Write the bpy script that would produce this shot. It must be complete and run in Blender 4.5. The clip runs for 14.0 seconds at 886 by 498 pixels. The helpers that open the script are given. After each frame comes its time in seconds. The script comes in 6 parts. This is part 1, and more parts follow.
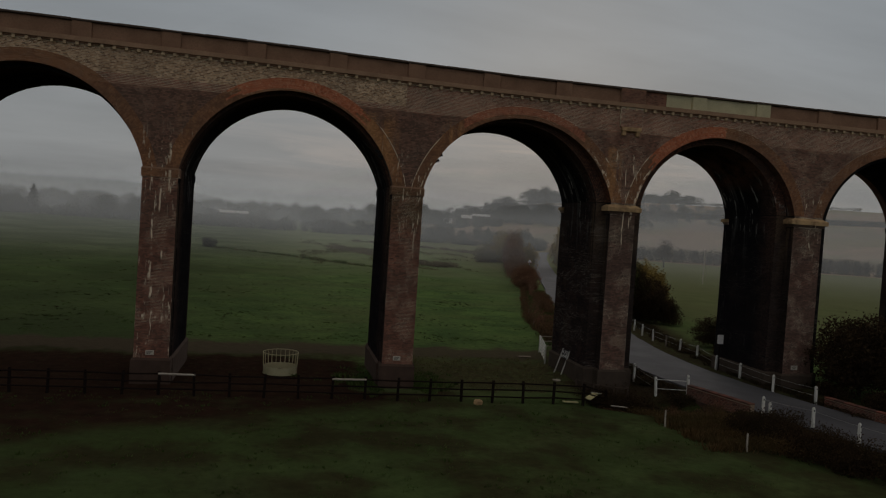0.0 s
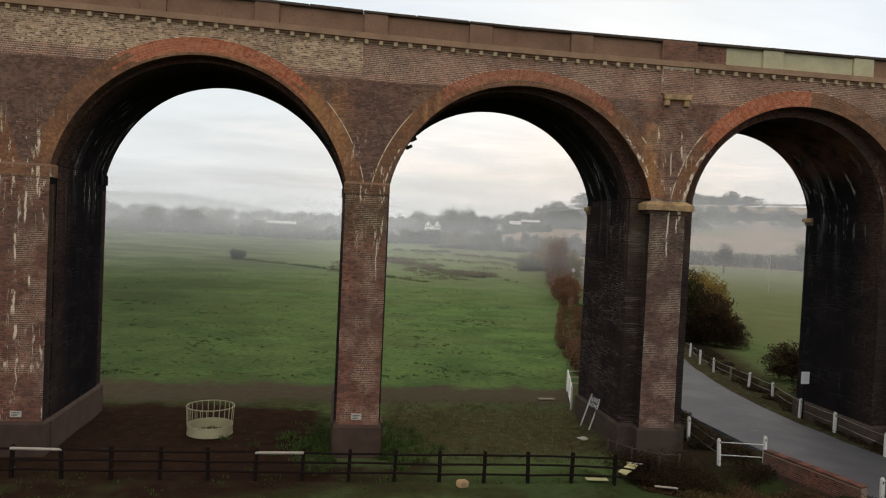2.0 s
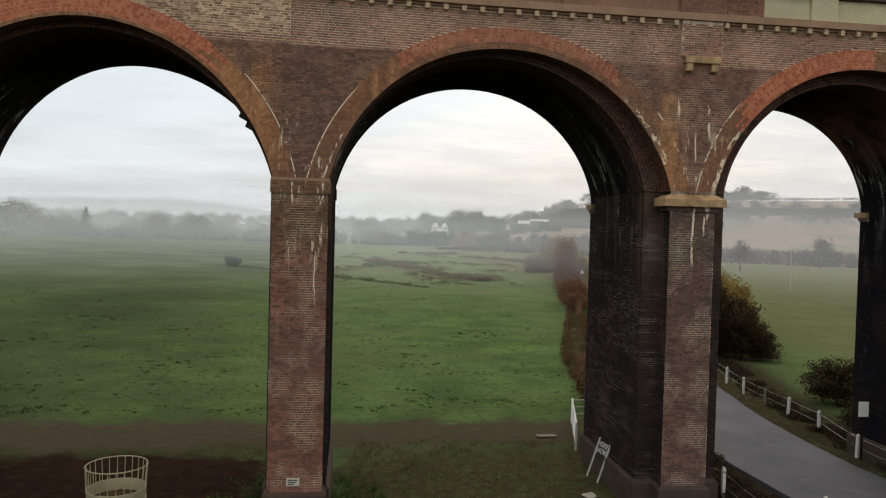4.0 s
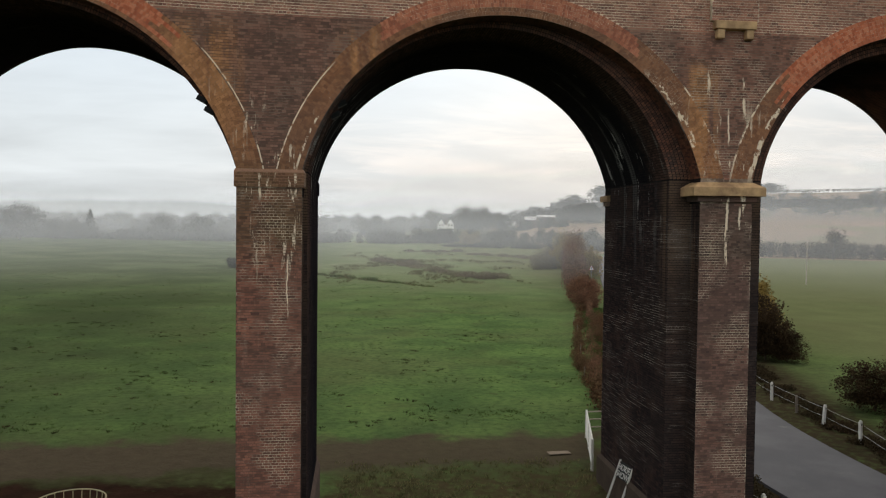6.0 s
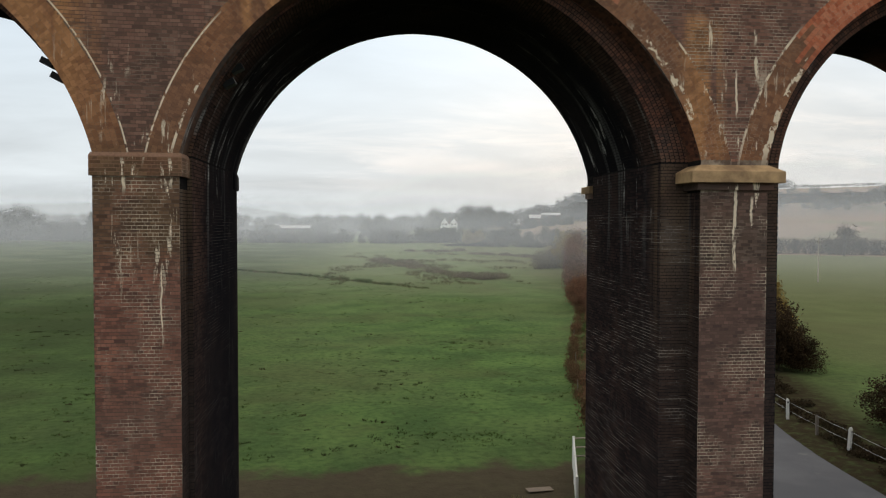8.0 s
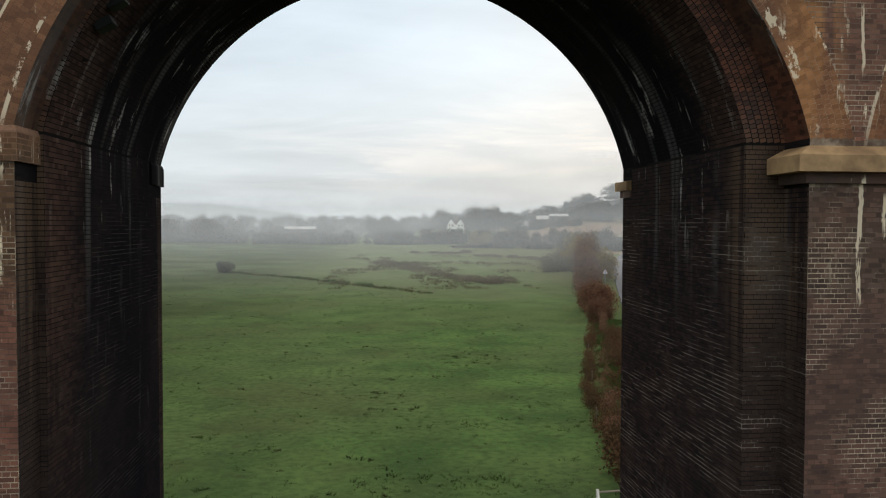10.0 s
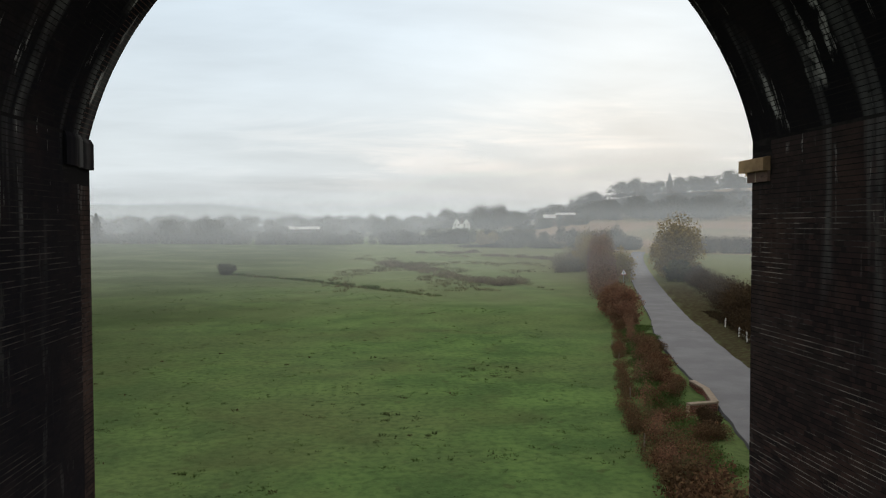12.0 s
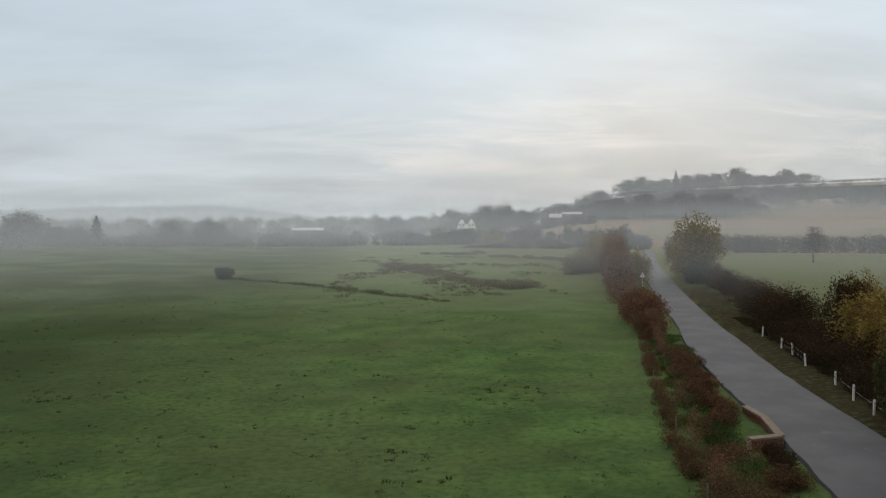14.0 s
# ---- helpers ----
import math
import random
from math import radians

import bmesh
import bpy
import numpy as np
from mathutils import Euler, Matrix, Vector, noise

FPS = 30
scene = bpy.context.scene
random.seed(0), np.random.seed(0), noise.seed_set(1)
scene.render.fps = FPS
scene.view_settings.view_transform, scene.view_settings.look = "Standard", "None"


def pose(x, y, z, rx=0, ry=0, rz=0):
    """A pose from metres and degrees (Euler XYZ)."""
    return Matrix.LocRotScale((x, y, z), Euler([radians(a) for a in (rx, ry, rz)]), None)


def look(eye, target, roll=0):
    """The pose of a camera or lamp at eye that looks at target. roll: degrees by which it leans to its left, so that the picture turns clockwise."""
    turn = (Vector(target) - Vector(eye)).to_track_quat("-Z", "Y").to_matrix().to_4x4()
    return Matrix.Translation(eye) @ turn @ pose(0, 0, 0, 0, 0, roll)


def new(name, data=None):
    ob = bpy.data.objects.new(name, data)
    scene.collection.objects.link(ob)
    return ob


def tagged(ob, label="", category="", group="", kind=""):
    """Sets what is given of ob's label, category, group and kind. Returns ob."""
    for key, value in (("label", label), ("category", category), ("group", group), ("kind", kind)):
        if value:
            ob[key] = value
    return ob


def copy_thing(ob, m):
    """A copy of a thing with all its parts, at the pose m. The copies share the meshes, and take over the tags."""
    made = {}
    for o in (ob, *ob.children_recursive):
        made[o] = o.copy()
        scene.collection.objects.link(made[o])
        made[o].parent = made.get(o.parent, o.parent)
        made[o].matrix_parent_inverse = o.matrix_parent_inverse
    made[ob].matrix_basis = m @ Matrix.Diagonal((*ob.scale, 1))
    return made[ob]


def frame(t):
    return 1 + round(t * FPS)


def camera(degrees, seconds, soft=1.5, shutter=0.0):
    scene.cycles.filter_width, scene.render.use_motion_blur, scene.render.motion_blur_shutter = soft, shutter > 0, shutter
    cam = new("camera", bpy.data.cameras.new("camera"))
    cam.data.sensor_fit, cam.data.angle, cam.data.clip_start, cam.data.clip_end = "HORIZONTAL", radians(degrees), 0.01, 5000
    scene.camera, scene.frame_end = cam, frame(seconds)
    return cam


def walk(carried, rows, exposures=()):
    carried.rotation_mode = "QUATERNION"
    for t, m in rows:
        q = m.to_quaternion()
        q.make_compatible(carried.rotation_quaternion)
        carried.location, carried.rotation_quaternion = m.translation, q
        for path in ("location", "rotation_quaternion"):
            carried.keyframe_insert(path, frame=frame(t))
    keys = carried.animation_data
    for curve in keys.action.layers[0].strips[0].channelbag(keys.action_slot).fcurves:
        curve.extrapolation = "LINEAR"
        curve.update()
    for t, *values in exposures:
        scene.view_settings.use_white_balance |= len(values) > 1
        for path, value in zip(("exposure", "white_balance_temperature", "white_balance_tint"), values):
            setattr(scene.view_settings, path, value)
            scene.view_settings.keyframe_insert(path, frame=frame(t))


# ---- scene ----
cam = camera(60.9, 14.0, soft=1.2)
PATH = [
    (0, (-0.129, -2.292, 10.377), (1.936, 7.487, 10.038), 3.73),
    (0.5, (1.737, 0.322, 10.401), (3.393, 10.179, 10.09), 3.54),
    (1, (3.346, 3.257, 10.463), (4.77, 13.151, 10.164), 3.34),
    (1.5, (4.789, 6.424, 10.504), (6.174, 16.324, 10.22), 3.04),
    (2, (5.998, 9.49, 10.611), (7.362, 19.392, 10.326), 2.64),
    (2.5, (7.084, 12.222, 10.707), (8.399, 22.131, 10.422), 2.34),
    (3, (7.885, 14.268, 10.784), (9.169, 24.182, 10.513), 2.04),
    (5.5, (9.531, 19.832, 10.896), (10.68, 29.761, 10.603), 0.84),
    (6, (9.728, 20.742, 10.873), (10.863, 30.672, 10.559), 0.64),
    (6.5, (10.167, 21.737, 10.841), (11.287, 31.669, 10.523), 0.45),
    (7, (10.859, 22.921, 10.815), (11.96, 32.855, 10.486), 0.25),
    (9.5, (13.367, 30.401, 10.993), (14.341, 40.348, 10.677), 0.15),
    (10, (13.359, 31.82, 11.014), (14.313, 41.769, 10.699), 0.15),
    (10.5, (13.309, 33.219, 11.015), (14.243, 43.17, 10.699), 0.05),
    (11, (13.213, 34.69, 11.033), (14.143, 44.641, 10.712), -0.05),
    (11.5, (13.121, 36.16, 11.032), (14.032, 46.113, 10.7), -0.15),
    (12, (13.076, 37.707, 10.982), (13.971, 47.662, 10.66), -0.15),
    (12.5, (13.055, 39.278, 10.982), (13.93, 49.234, 10.66), -0.25),
    (13, (13.027, 40.972, 11.044), (13.882, 50.93, 10.711), -0.35),
    (13.5, (13.13, 42.678, 11.074), (13.975, 52.637, 10.752), -0.45),
    (14, (13.215, 44.363, 11.139), (14.055, 54.322, 10.817), -0.55),
]
EXPOSURES = [(0.0, -1.52, 7000, 13), (0.1, -1.0, 7050, 13), (0.2, -0.71, 7050, 13), (0.3, -0.42, 7050, 13), (0.4, -0.1, 7050, 13), (0.5, 0.15, 7050, 13), (0.7, 0.21, 7050, 13), (3.2, 0.24, 6900, 12.5),
             (6.5, 0.24, 6850, 11.5), (9.5, 0.18, 6680, 10), (12.4, 0.12, 6700, 9.5), (13.2, -0.02, 6700, 9.5), (14.0, -0.12, 6580, 9.5)]
walk(cam, [(t, look(eye, target, roll)) for t, eye, target, roll in PATH], EXPOSURES)

# ---------------------------------------------------------------- sky and sun
def make_world():
    w = bpy.data.worlds.new("overcast_sky")
    scene.world = w
    w.use_nodes = True
    nt = w.node_tree
    nt.nodes.clear()
    N = lambda kind: nt.nodes.new(kind)
    L = nt.links.new
    out, bg = N("ShaderNodeOutputWorld"), N("ShaderNodeBackground")
    sky = N("ShaderNodeTexSky")
    sky.sky_type, sky.sun_disc = "NISHITA", False
    sky.sun_elevation, sky.sun_rotation = radians(14), radians(20)
    sky.air_density, sky.dust_density = 1.5, 3.0
    tc, sep = N("ShaderNodeTexCoord"), N("ShaderNodeSeparateXYZ")
    L(tc.outputs["Generated"], sep.inputs[0])

    def calc(op, a, b=0.0, c=None, clamp=False):
        n = N("ShaderNodeMath")
        n.operation, n.use_clamp = op, clamp
        for i, v in enumerate((a, b, c)):
            if v is None:
                continue
            if isinstance(v, (int, float)):
                n.inputs[i].default_value = v
            else:
                L(v, n.inputs[i])
        return n.outputs[0]

    def smooth(v, lo, hi, a=0.0, b=1.0):
        n = N("ShaderNodeMapRange")
        n.interpolation_type = "SMOOTHSTEP"
        L(v, n.inputs[0])
        for i, q in enumerate((lo, hi, a, b)):
            n.inputs[1 + i].default_value = q
        return n.outputs[0]

    z = calc("MAXIMUM", sep.outputs[2], 0.0)
    lift = calc("ADD", z, 0.13)
    flat = N("ShaderNodeCombineXYZ")
    L(calc("DIVIDE", calc("MULTIPLY", sep.outputs[0], 0.55), lift), flat.inputs[0])
    L(calc("DIVIDE", sep.outputs[1], lift), flat.inputs[1])

    def cloud(scale, detail, rough, distort):
        n = N("ShaderNodeTexNoise")
        L(flat.outputs[0], n.inputs["Vector"])
        n.inputs["Scale"].default_value, n.inputs["Detail"].default_value = scale, detail
        n.inputs["Roughness"].default_value, n.inputs["Distortion"].default_value = rough, distort
        return n.outputs[0]

    big, fine = cloud(0.42, 6, 0.55, 0.4), cloud(1.7, 5, 0.6, 0.6)
    tone = calc("ADD", smooth(big, 0.30, 0.72, -0.13, 0.13), smooth(fine, 0.3, 0.75, -0.02, 0.035))
    body = calc("ADD", tone, smooth(z, 0.0, 0.30, 0.67, 0.78))
    # brighter breaks low down where the sun stands behind the cloud
    az = calc("ARCTAN2", sep.outputs[0], sep.outputs[1])
    side = calc("MULTIPLY", smooth(az, -0.35, 0.3), smooth(az, 0.5, 1.2, 1.0, 0.0))
    low = calc("MULTIPLY", smooth(z, 0.015, 0.075), smooth(z, 0.09, 0.19, 1.0, 0.0))
    streak = calc("MULTIPLY", calc("MULTIPLY", side, low), smooth(fine, 0.44, 0.70, 0.1, 1.0))
    col = N("ShaderNodeMixRGB")
    col.inputs[1].default_value, col.inputs[2].default_value = (0.905, 0.97, 1.005, 1), (0.98, 0.972, 0.968, 1)
    tint = N("ShaderNodeMixRGB")
    tint.inputs[1].default_value, tint.inputs[2].default_value = (0.87, 0.965, 1.03, 1), (0.83, 0.975, 1.11, 1)
    L(smooth(z, 0.02, 0.3), tint.inputs[0])
    high = N("ShaderNodeMixRGB")
    high.inputs[2].default_value = (1.0, 0.972, 0.94, 1)
    L(smooth(z, 0.32, 0.75), high.inputs[0])
    L(tint.outputs[0], high.inputs[1])
    L(high.outputs[0], col.inputs[1])
    L(streak, col.inputs[0])
    val = calc("ADD", body, calc("MULTIPLY", streak, 0.15))
    veil = N("ShaderNodeVectorMath")
    veil.operation = "SCALE"
    L(col.outputs[0], veil.inputs[0])
    L(val, veil.inputs["Scale"])
    thin = N("ShaderNodeVectorMath")
    thin.operation = "SCALE"
    L(sky.outputs[0], thin.inputs[0])
    thin.inputs["Scale"].default_value = 0.1
    mix = N("ShaderNodeMixRGB")
    mix.inputs[0].default_value = 0.975
    L(thin.outputs[0], mix.inputs[1])
    L(veil.outputs[0], mix.inputs[2])
    L(mix.outputs[0], bg.inputs[0])
    bg.inputs[1].default_value = 1.0
    L(bg.outputs[0], out.inputs[0])


make_world()
sun = new("sun", bpy.data.lights.new("sun", "SUN"))
sun.data.energy, sun.data.angle, sun.data.color = 0.6, radians(30), (1.0, 0.96, 0.92)
sun.matrix_world = look((40, 110, 42), (0, 0, 0))


# ---------------------------------------------------------------- materials
class Mat:
    """A node material with a Principled shader and short ways to add nodes."""

    def __init__(self, name, rough=0.85, metal=0.0, spec=0.1):
        self.m = bpy.data.materials.new(name)
        self.m.use_nodes = True
        self.nt = self.m.node_tree
        self.bsdf = self.nt.nodes["Principled BSDF"]
        self.bsdf.inputs["Roughness"].default_value = rough
        self.bsdf.inputs["Metallic"].default_value = metal
        self.bsdf.inputs["Specular IOR Level"].default_value = spec
        geo, info = self.nt.nodes.new("ShaderNodeNewGeometry"), self.nt.nodes.new("ShaderNodeObjectInfo")
        self.pos = geo.outputs["Position"]
        self.rnd = self.calc("FRACT", self.calc("ADD", geo.outputs["Random Per Island"], info.outputs["Random"]))
        sep = self.nt.nodes.new("ShaderNodeSeparateXYZ")
        self.link(self.pos, sep.inputs[0])
        self.x, self.y, self.z = sep.outputs

    def link(self, a, b):
        if isinstance(a, (int, float)):
            b.default_value = a
        elif isinstance(a, tuple):
            b.default_value = a if len(a) == 4 or len(b.default_value) == 3 else (*a, 1)
        else:
            self.nt.links.new(a, b)

    def calc(self, op, a, b=0.0, clamp=False):
        n = self.nt.nodes.new("ShaderNodeMath")
        n.operation, n.use_clamp = op, clamp
        self.link(a, n.inputs[0]), self.link(b, n.inputs[1])
        return n.outputs[0]

    def noise(self, scale, detail=4, stretch=(1, 1, 1), rough=0.55, shift=0.0):
        mp = self.nt.nodes.new("ShaderNodeMapping")
        self.link(self.pos, mp.inputs[0])
        mp.inputs["Scale"].default_value, mp.inputs["Location"].default_value = stretch, (shift, shift * 0.7, shift * 0.3)
        n = self.nt.nodes.new("ShaderNodeTexNoise")
        self.link(mp.outputs[0], n.inputs["Vector"])
        n.inputs["Scale"].default_value, n.inputs["Detail"].default_value, n.inputs["Roughness"].default_value = scale, detail, rough
        return n.outputs[0]

    def step(self, v, lo, hi, a=0.0, b=1.0):
        n = self.nt.nodes.new("ShaderNodeMapRange")
        n.interpolation_type = "SMOOTHSTEP"
        self.link(v, n.inputs[0])
        for i, q in enumerate((lo, hi, a, b)):
            n.inputs[1 + i].default_value = q
        return n.outputs[0]

    def ramp(self, v, stops):
        n = self.nt.nodes.new("ShaderNodeValToRGB")
        self.link(v, n.inputs[0])
        el = n.color_ramp.elements
        el[0].position, el[0].color = stops[0][0], (*stops[0][1], 1)
        el[1].position, el[1].color = stops[-1][0], (*stops[-1][1], 1)
        for p, c in stops[1:-1]:
            e = el.new(p)
            e.color = (*c, 1)
        return n.outputs[0]

    def mix(self, f, a, b, kind="MIX"):
        n = self.nt.nodes.new("ShaderNodeMixRGB")
        n.blend_type = kind
        self.link(f, n.inputs[0]), self.link(a, n.inputs[1]), self.link(b, n.inputs[2])
        return n.outputs[0]

    def box(self, x0, x1, z0, z1, soft=0.6):
        """A soft mask over a piece of the viaduct's faces."""
        a = self.calc("MULTIPLY", self.step(self.x, x0 - soft, x0 + soft), self.step(self.x, x1 - soft, x1 + soft, 1.0, 0.0))
        b = self.calc("MULTIPLY", self.step(self.z, z0 - soft, z0 + soft), self.step(self.z, z1 - soft, z1 + soft, 1.0, 0.0))
        return self.calc("MULTIPLY", a, b)

    def bump(self, v, strength=0.3, distance=0.02):
        n = self.nt.nodes.new("ShaderNodeBump")
        n.inputs["Strength"].default_value, n.inputs["Distance"].default_value = strength, distance
        self.link(v, n.inputs["Height"])
        self.link(n.outputs[0], self.bsdf.inputs["Normal"])
        return self

    def color(self, c):
        self.link(c, self.bsdf.inputs["Base Color"])
        return self


def plain(name, base, rough=0.7, metal=0.0, vary=0.25, scale=6.0, grain=60.0, bump=0.2, spec=0.1):
    """A painted, wooden or metal surface with stains and grain."""
    m = Mat(name, rough, metal, spec)
    dark, light = tuple(c * (1 - vary) for c in base), tuple(min(1, c * (1 + vary)) for c in base)
    c = m.mix(m.noise(scale, 5), dark, light)
    c = m.mix(m.step(m.noise(grain, 3), 0.35, 0.75, 0.0, vary), c, tuple(v * 0.5 for v in base))
    m.color(c).bump(m.noise(grain, 4), bump, 0.01)
    return m.m


LIME = (0.88, 0.74, 0.54)
# where lime flakes off along the arch rings: centre, radius, half width, from x, to x, from z, to z, sparseness
RING_EDGES = [(-0.08, 11.1, 7.17, 0.022, 3.0, 7.2, 12.4, 16.0, 0.46), (14.31, 10.88, 7.15, 0.024, 7.0, 11.6, 12.4, 15.6, 0.44), (14.31, 10.88, 6.6, 0.035, 7.0, 10.8, 12.5, 15.0, 0.54),
              (14.31, 10.88, 7.15, 0.03, 18.4, 21.2, 12.4, 15.4, 0.5), (14.31, 10.88, 6.55, 0.085, 18.0, 21.0, 12.6, 15.6, 0.50),
              (28.19, 11.27, 6.78, 0.035, 21.5, 23.6, 12.4, 15.6, 0.44), (28.19, 11.27, 6.13, 0.075, 21.8, 24.2, 12.5, 15.2, 0.47)]
# long lime runs on the front face: place along it, foot, head, half width
DRIPS = [(21.42, 9.6, 11.9, 0.045), (21.85, 10.8, 11.6, 0.04), (7.66, 8.0, 9.9, 0.02), (6.85, 11.5, 12.4, 0.04), (7.9, 11.6, 12.4, 0.04), (21.95, 14.3, 15.1, 0.06), (21.9, 15.2, 15.7, 0.04),
         (21.42, 13.4, 14.7, 0.03), (20.75, 14.9, 15.9, 0.05), (-7.25, 9.9, 11.4, 0.05), (-7.6, 8.3, 9.6, 0.05),
         (-7.65, 6.0, 7.2, 0.09), (-7.5, 4.9, 5.7, 0.07), (-7.85, 3.7, 4.1, 0.07), (-7.15, 3.7, 4.0, 0.06), (-7.0, 7.2, 7.8, 0.05), (-7.1, 5.2, 5.6, 0.04), (-6.75, 11.0, 12.5, 0.08)]


def lime_marks(m, c, lime):
    """Lime that has flaked along the arch rings and run down the faces."""
    flake = m.noise(2.6, 5, (1, 1, 0.8), 0.72, 27.0)
    jag = m.calc("MULTIPLY", m.calc("SUBTRACT", m.noise(4.0, 4, shift=29.0), 0.5), 0.3)
    for cx, cz, r, hw, xa, xb, za, zb, thin in RING_EDGES:
        dx, dz = m.calc("SUBTRACT", m.x, cx), m.calc("SUBTRACT", m.z, cz)
        rr = m.calc("SQRT", m.calc("ADD", m.calc("MULTIPLY", dx, dx), m.calc("MULTIPLY", dz, dz)))
        if hw > 0.04:
            rr = m.calc("ADD", rr, jag)
        a = m.step(m.calc("ABSOLUTE", m.calc("SUBTRACT", rr, r)), hw * 0.75, hw, 1.0, 0.0)
        b = m.calc("MULTIPLY", m.step(flake, thin, thin + 0.04), m.box(xa, xb, za, zb, 0.3))
        c = m.mix(m.calc("MULTIPLY", m.calc("MULTIPLY", a, b), 0.9, True), c, LIME)
    wob = m.calc("MULTIPLY", m.calc("SUBTRACT", m.noise(1.7, 3, (0.2, 0.2, 1), shift=13.0), 0.5), 0.2)
    xx = m.calc("ADD", m.x, wob)
    rag = m.step(m.noise(3.0, 4, (2.5, 2.5, 0.6), 0.7, 17.0), 0.38, 0.47)
    for x0, z0, z1, wd in DRIPS:
        a = m.step(m.calc("ABSOLUTE", m.calc("SUBTRACT", xx, x0)), wd * 0.75, wd, 1.0, 0.0)
        b = m.calc("MULTIPLY", m.step(m.z, z0, z0 + 0.3), m.step(m.z, z1 - 0.15, z1, 1.0, 0.0))
        c = m.mix(m.calc("MULTIPLY", m.calc("MULTIPLY", m.calc("MULTIPLY", a, b), rag), 0.9 * lime, True), c, LIME)
    return c


def masonry(name, stops, soot=0.0, lime=1.0, rust=1.0, rough=0.85, dull=1.0, grime=0.0):
    """Brick faces: a colour for each brick, weathering in patches, run-off stains, lime leached out in streaks."""
    m = Mat(name, rough, 0.0, 0.0 if soot > 0.5 else 0.05)
    c = m.ramp(m.rnd, stops)
    patch = m.noise(0.55, 5)
    c = m.mix(m.step(patch, 0.40, 0.72, 0.0, 0.45 * dull), c, (0.075, 0.052, 0.046))
    c = m.mix(m.step(m.noise(0.28, 4, shift=21.0), 0.46, 0.64, 0.0, 0.45 * dull), c, (0.14, 0.10, 0.08))
    c = m.mix(m.step(m.noise(0.9, 4, shift=7.0), 0.5, 0.75, 0.0, 0.45 * dull), c, (0.25, 0.14, 0.098))
    c = m.mix(m.step(m.noise(38, 3), 0.35, 0.8, 0.0, 0.3), c, (0.06, 0.042, 0.038))
    if rust:
        red = m.calc("MULTIPLY", m.box(-30, 9.5, -1.0, 9.4, 1.0), m.step(m.noise(0.7, 4, shift=31.0), 0.34, 0.56, 0.15, 0.65))
        c = m.mix(red, c, m.mix(m.rnd, (0.165, 0.074, 0.054), (0.285, 0.124, 0.086)))
        drab = m.calc("MULTIPLY", m.calc("MAXIMUM", m.box(18.5, 40.0, 9.7, 12.3, 0.3), m.calc("MULTIPLY", m.box(18.5, 40.0, -1.0, 9.8, 0.3), 0.45)), m.step(m.noise(0.6, 4, shift=91.0), 0.3, 0.6, 0.6, 0.95))
        c = m.mix(drab, c, m.mix(m.rnd, (0.075, 0.055, 0.044), (0.165, 0.122, 0.096)))
        plum = m.calc("MULTIPLY", m.box(18.5, 40.0, -1.0, 9.8, 0.3), m.step(m.noise(0.5, 4, shift=97.0), 0.3, 0.6, 0.5, 0.85))
        c = m.mix(plum, c, m.mix(m.rnd, (0.095, 0.062, 0.053), (0.185, 0.112, 0.09)))
        umber = m.calc("MULTIPLY", m.box(5.5, 9.0, 9.9, 12.6, 0.5), m.step(m.noise(0.8, 4, shift=93.0), 0.3, 0.6, 0.4, 0.9))
        c = m.mix(umber, c, m.mix(m.rnd, (0.10, 0.062, 0.036), (0.18, 0.115, 0.066)))
        if grime:
            # old dark spandrels under the renewed courses at the top
            edge = m.calc("ADD", m.z, m.calc("MULTIPLY", m.step(m.x, 6.6, 6.9), 0.1))
            old = m.calc("MULTIPLY", m.calc("MULTIPLY", m.step(m.x, 18.2, 20.0, 1.0, 0.55), m.step(edge, 17.06, 17.14, 1.0, 0.0)), m.step(m.z, 12.2, 12.7))
            old = m.calc("MULTIPLY", old, m.step(m.noise(0.7, 5, shift=51.0), 0.30, 0.55, 0.6, 1.0))
            c = m.mix(m.calc("MULTIPLY", old, grime), c, m.mix(m.rnd, (0.125, 0.076, 0.058), (0.27, 0.155, 0.112)))
            c = m.mix(m.calc("MULTIPLY", m.box(-30, 60, 17.0, 19.0, 0.2), m.step(m.noise(0.9, 4, shift=57.0), 0.35, 0.6, 0.15, 0.5)), c, m.mix(m.rnd, (0.33, 0.165, 0.115), (0.55, 0.285, 0.195)))
        wash = m.calc("MAXIMUM", m.box(4.0, 6.1, 12.6, 16.6, 0.7), m.box(20.05, 21.0, 12.4, 16.0, 0.3))
        wash = m.calc("MAXIMUM", wash, m.box(9.2, 10.3, 15.2, 16.7, 0.3))
        wash = m.calc("MAXIMUM", wash, m.calc("MULTIPLY", m.box(-6.6, -5.4, 12.6, 16.5, 0.5), 0.25))
        wash = m.calc("MULTIPLY", wash, m.step(m.noise(1.3, 5, (2.2, 1, 0.3)), 0.34, 0.58))
        c = m.mix(m.calc("MULTIPLY", wash, 0.95 * rust), c, m.mix(m.rnd, (0.35, 0.165, 0.074), (0.54, 0.262, 0.115)))
    # burnt bricks in short dark runs
    burnt = m.calc("MULTIPLY", m.step(m.noise(1.5, 5, (1, 1, 3.2), 0.65, 63.0), 0.53, 0.63), m.step(m.rnd, 0.1, 0.6, 0.35, 1.0))
    c = m.mix(m.calc("MULTIPLY", burnt, 0.6 * dull), c, (0.05, 0.037, 0.033))
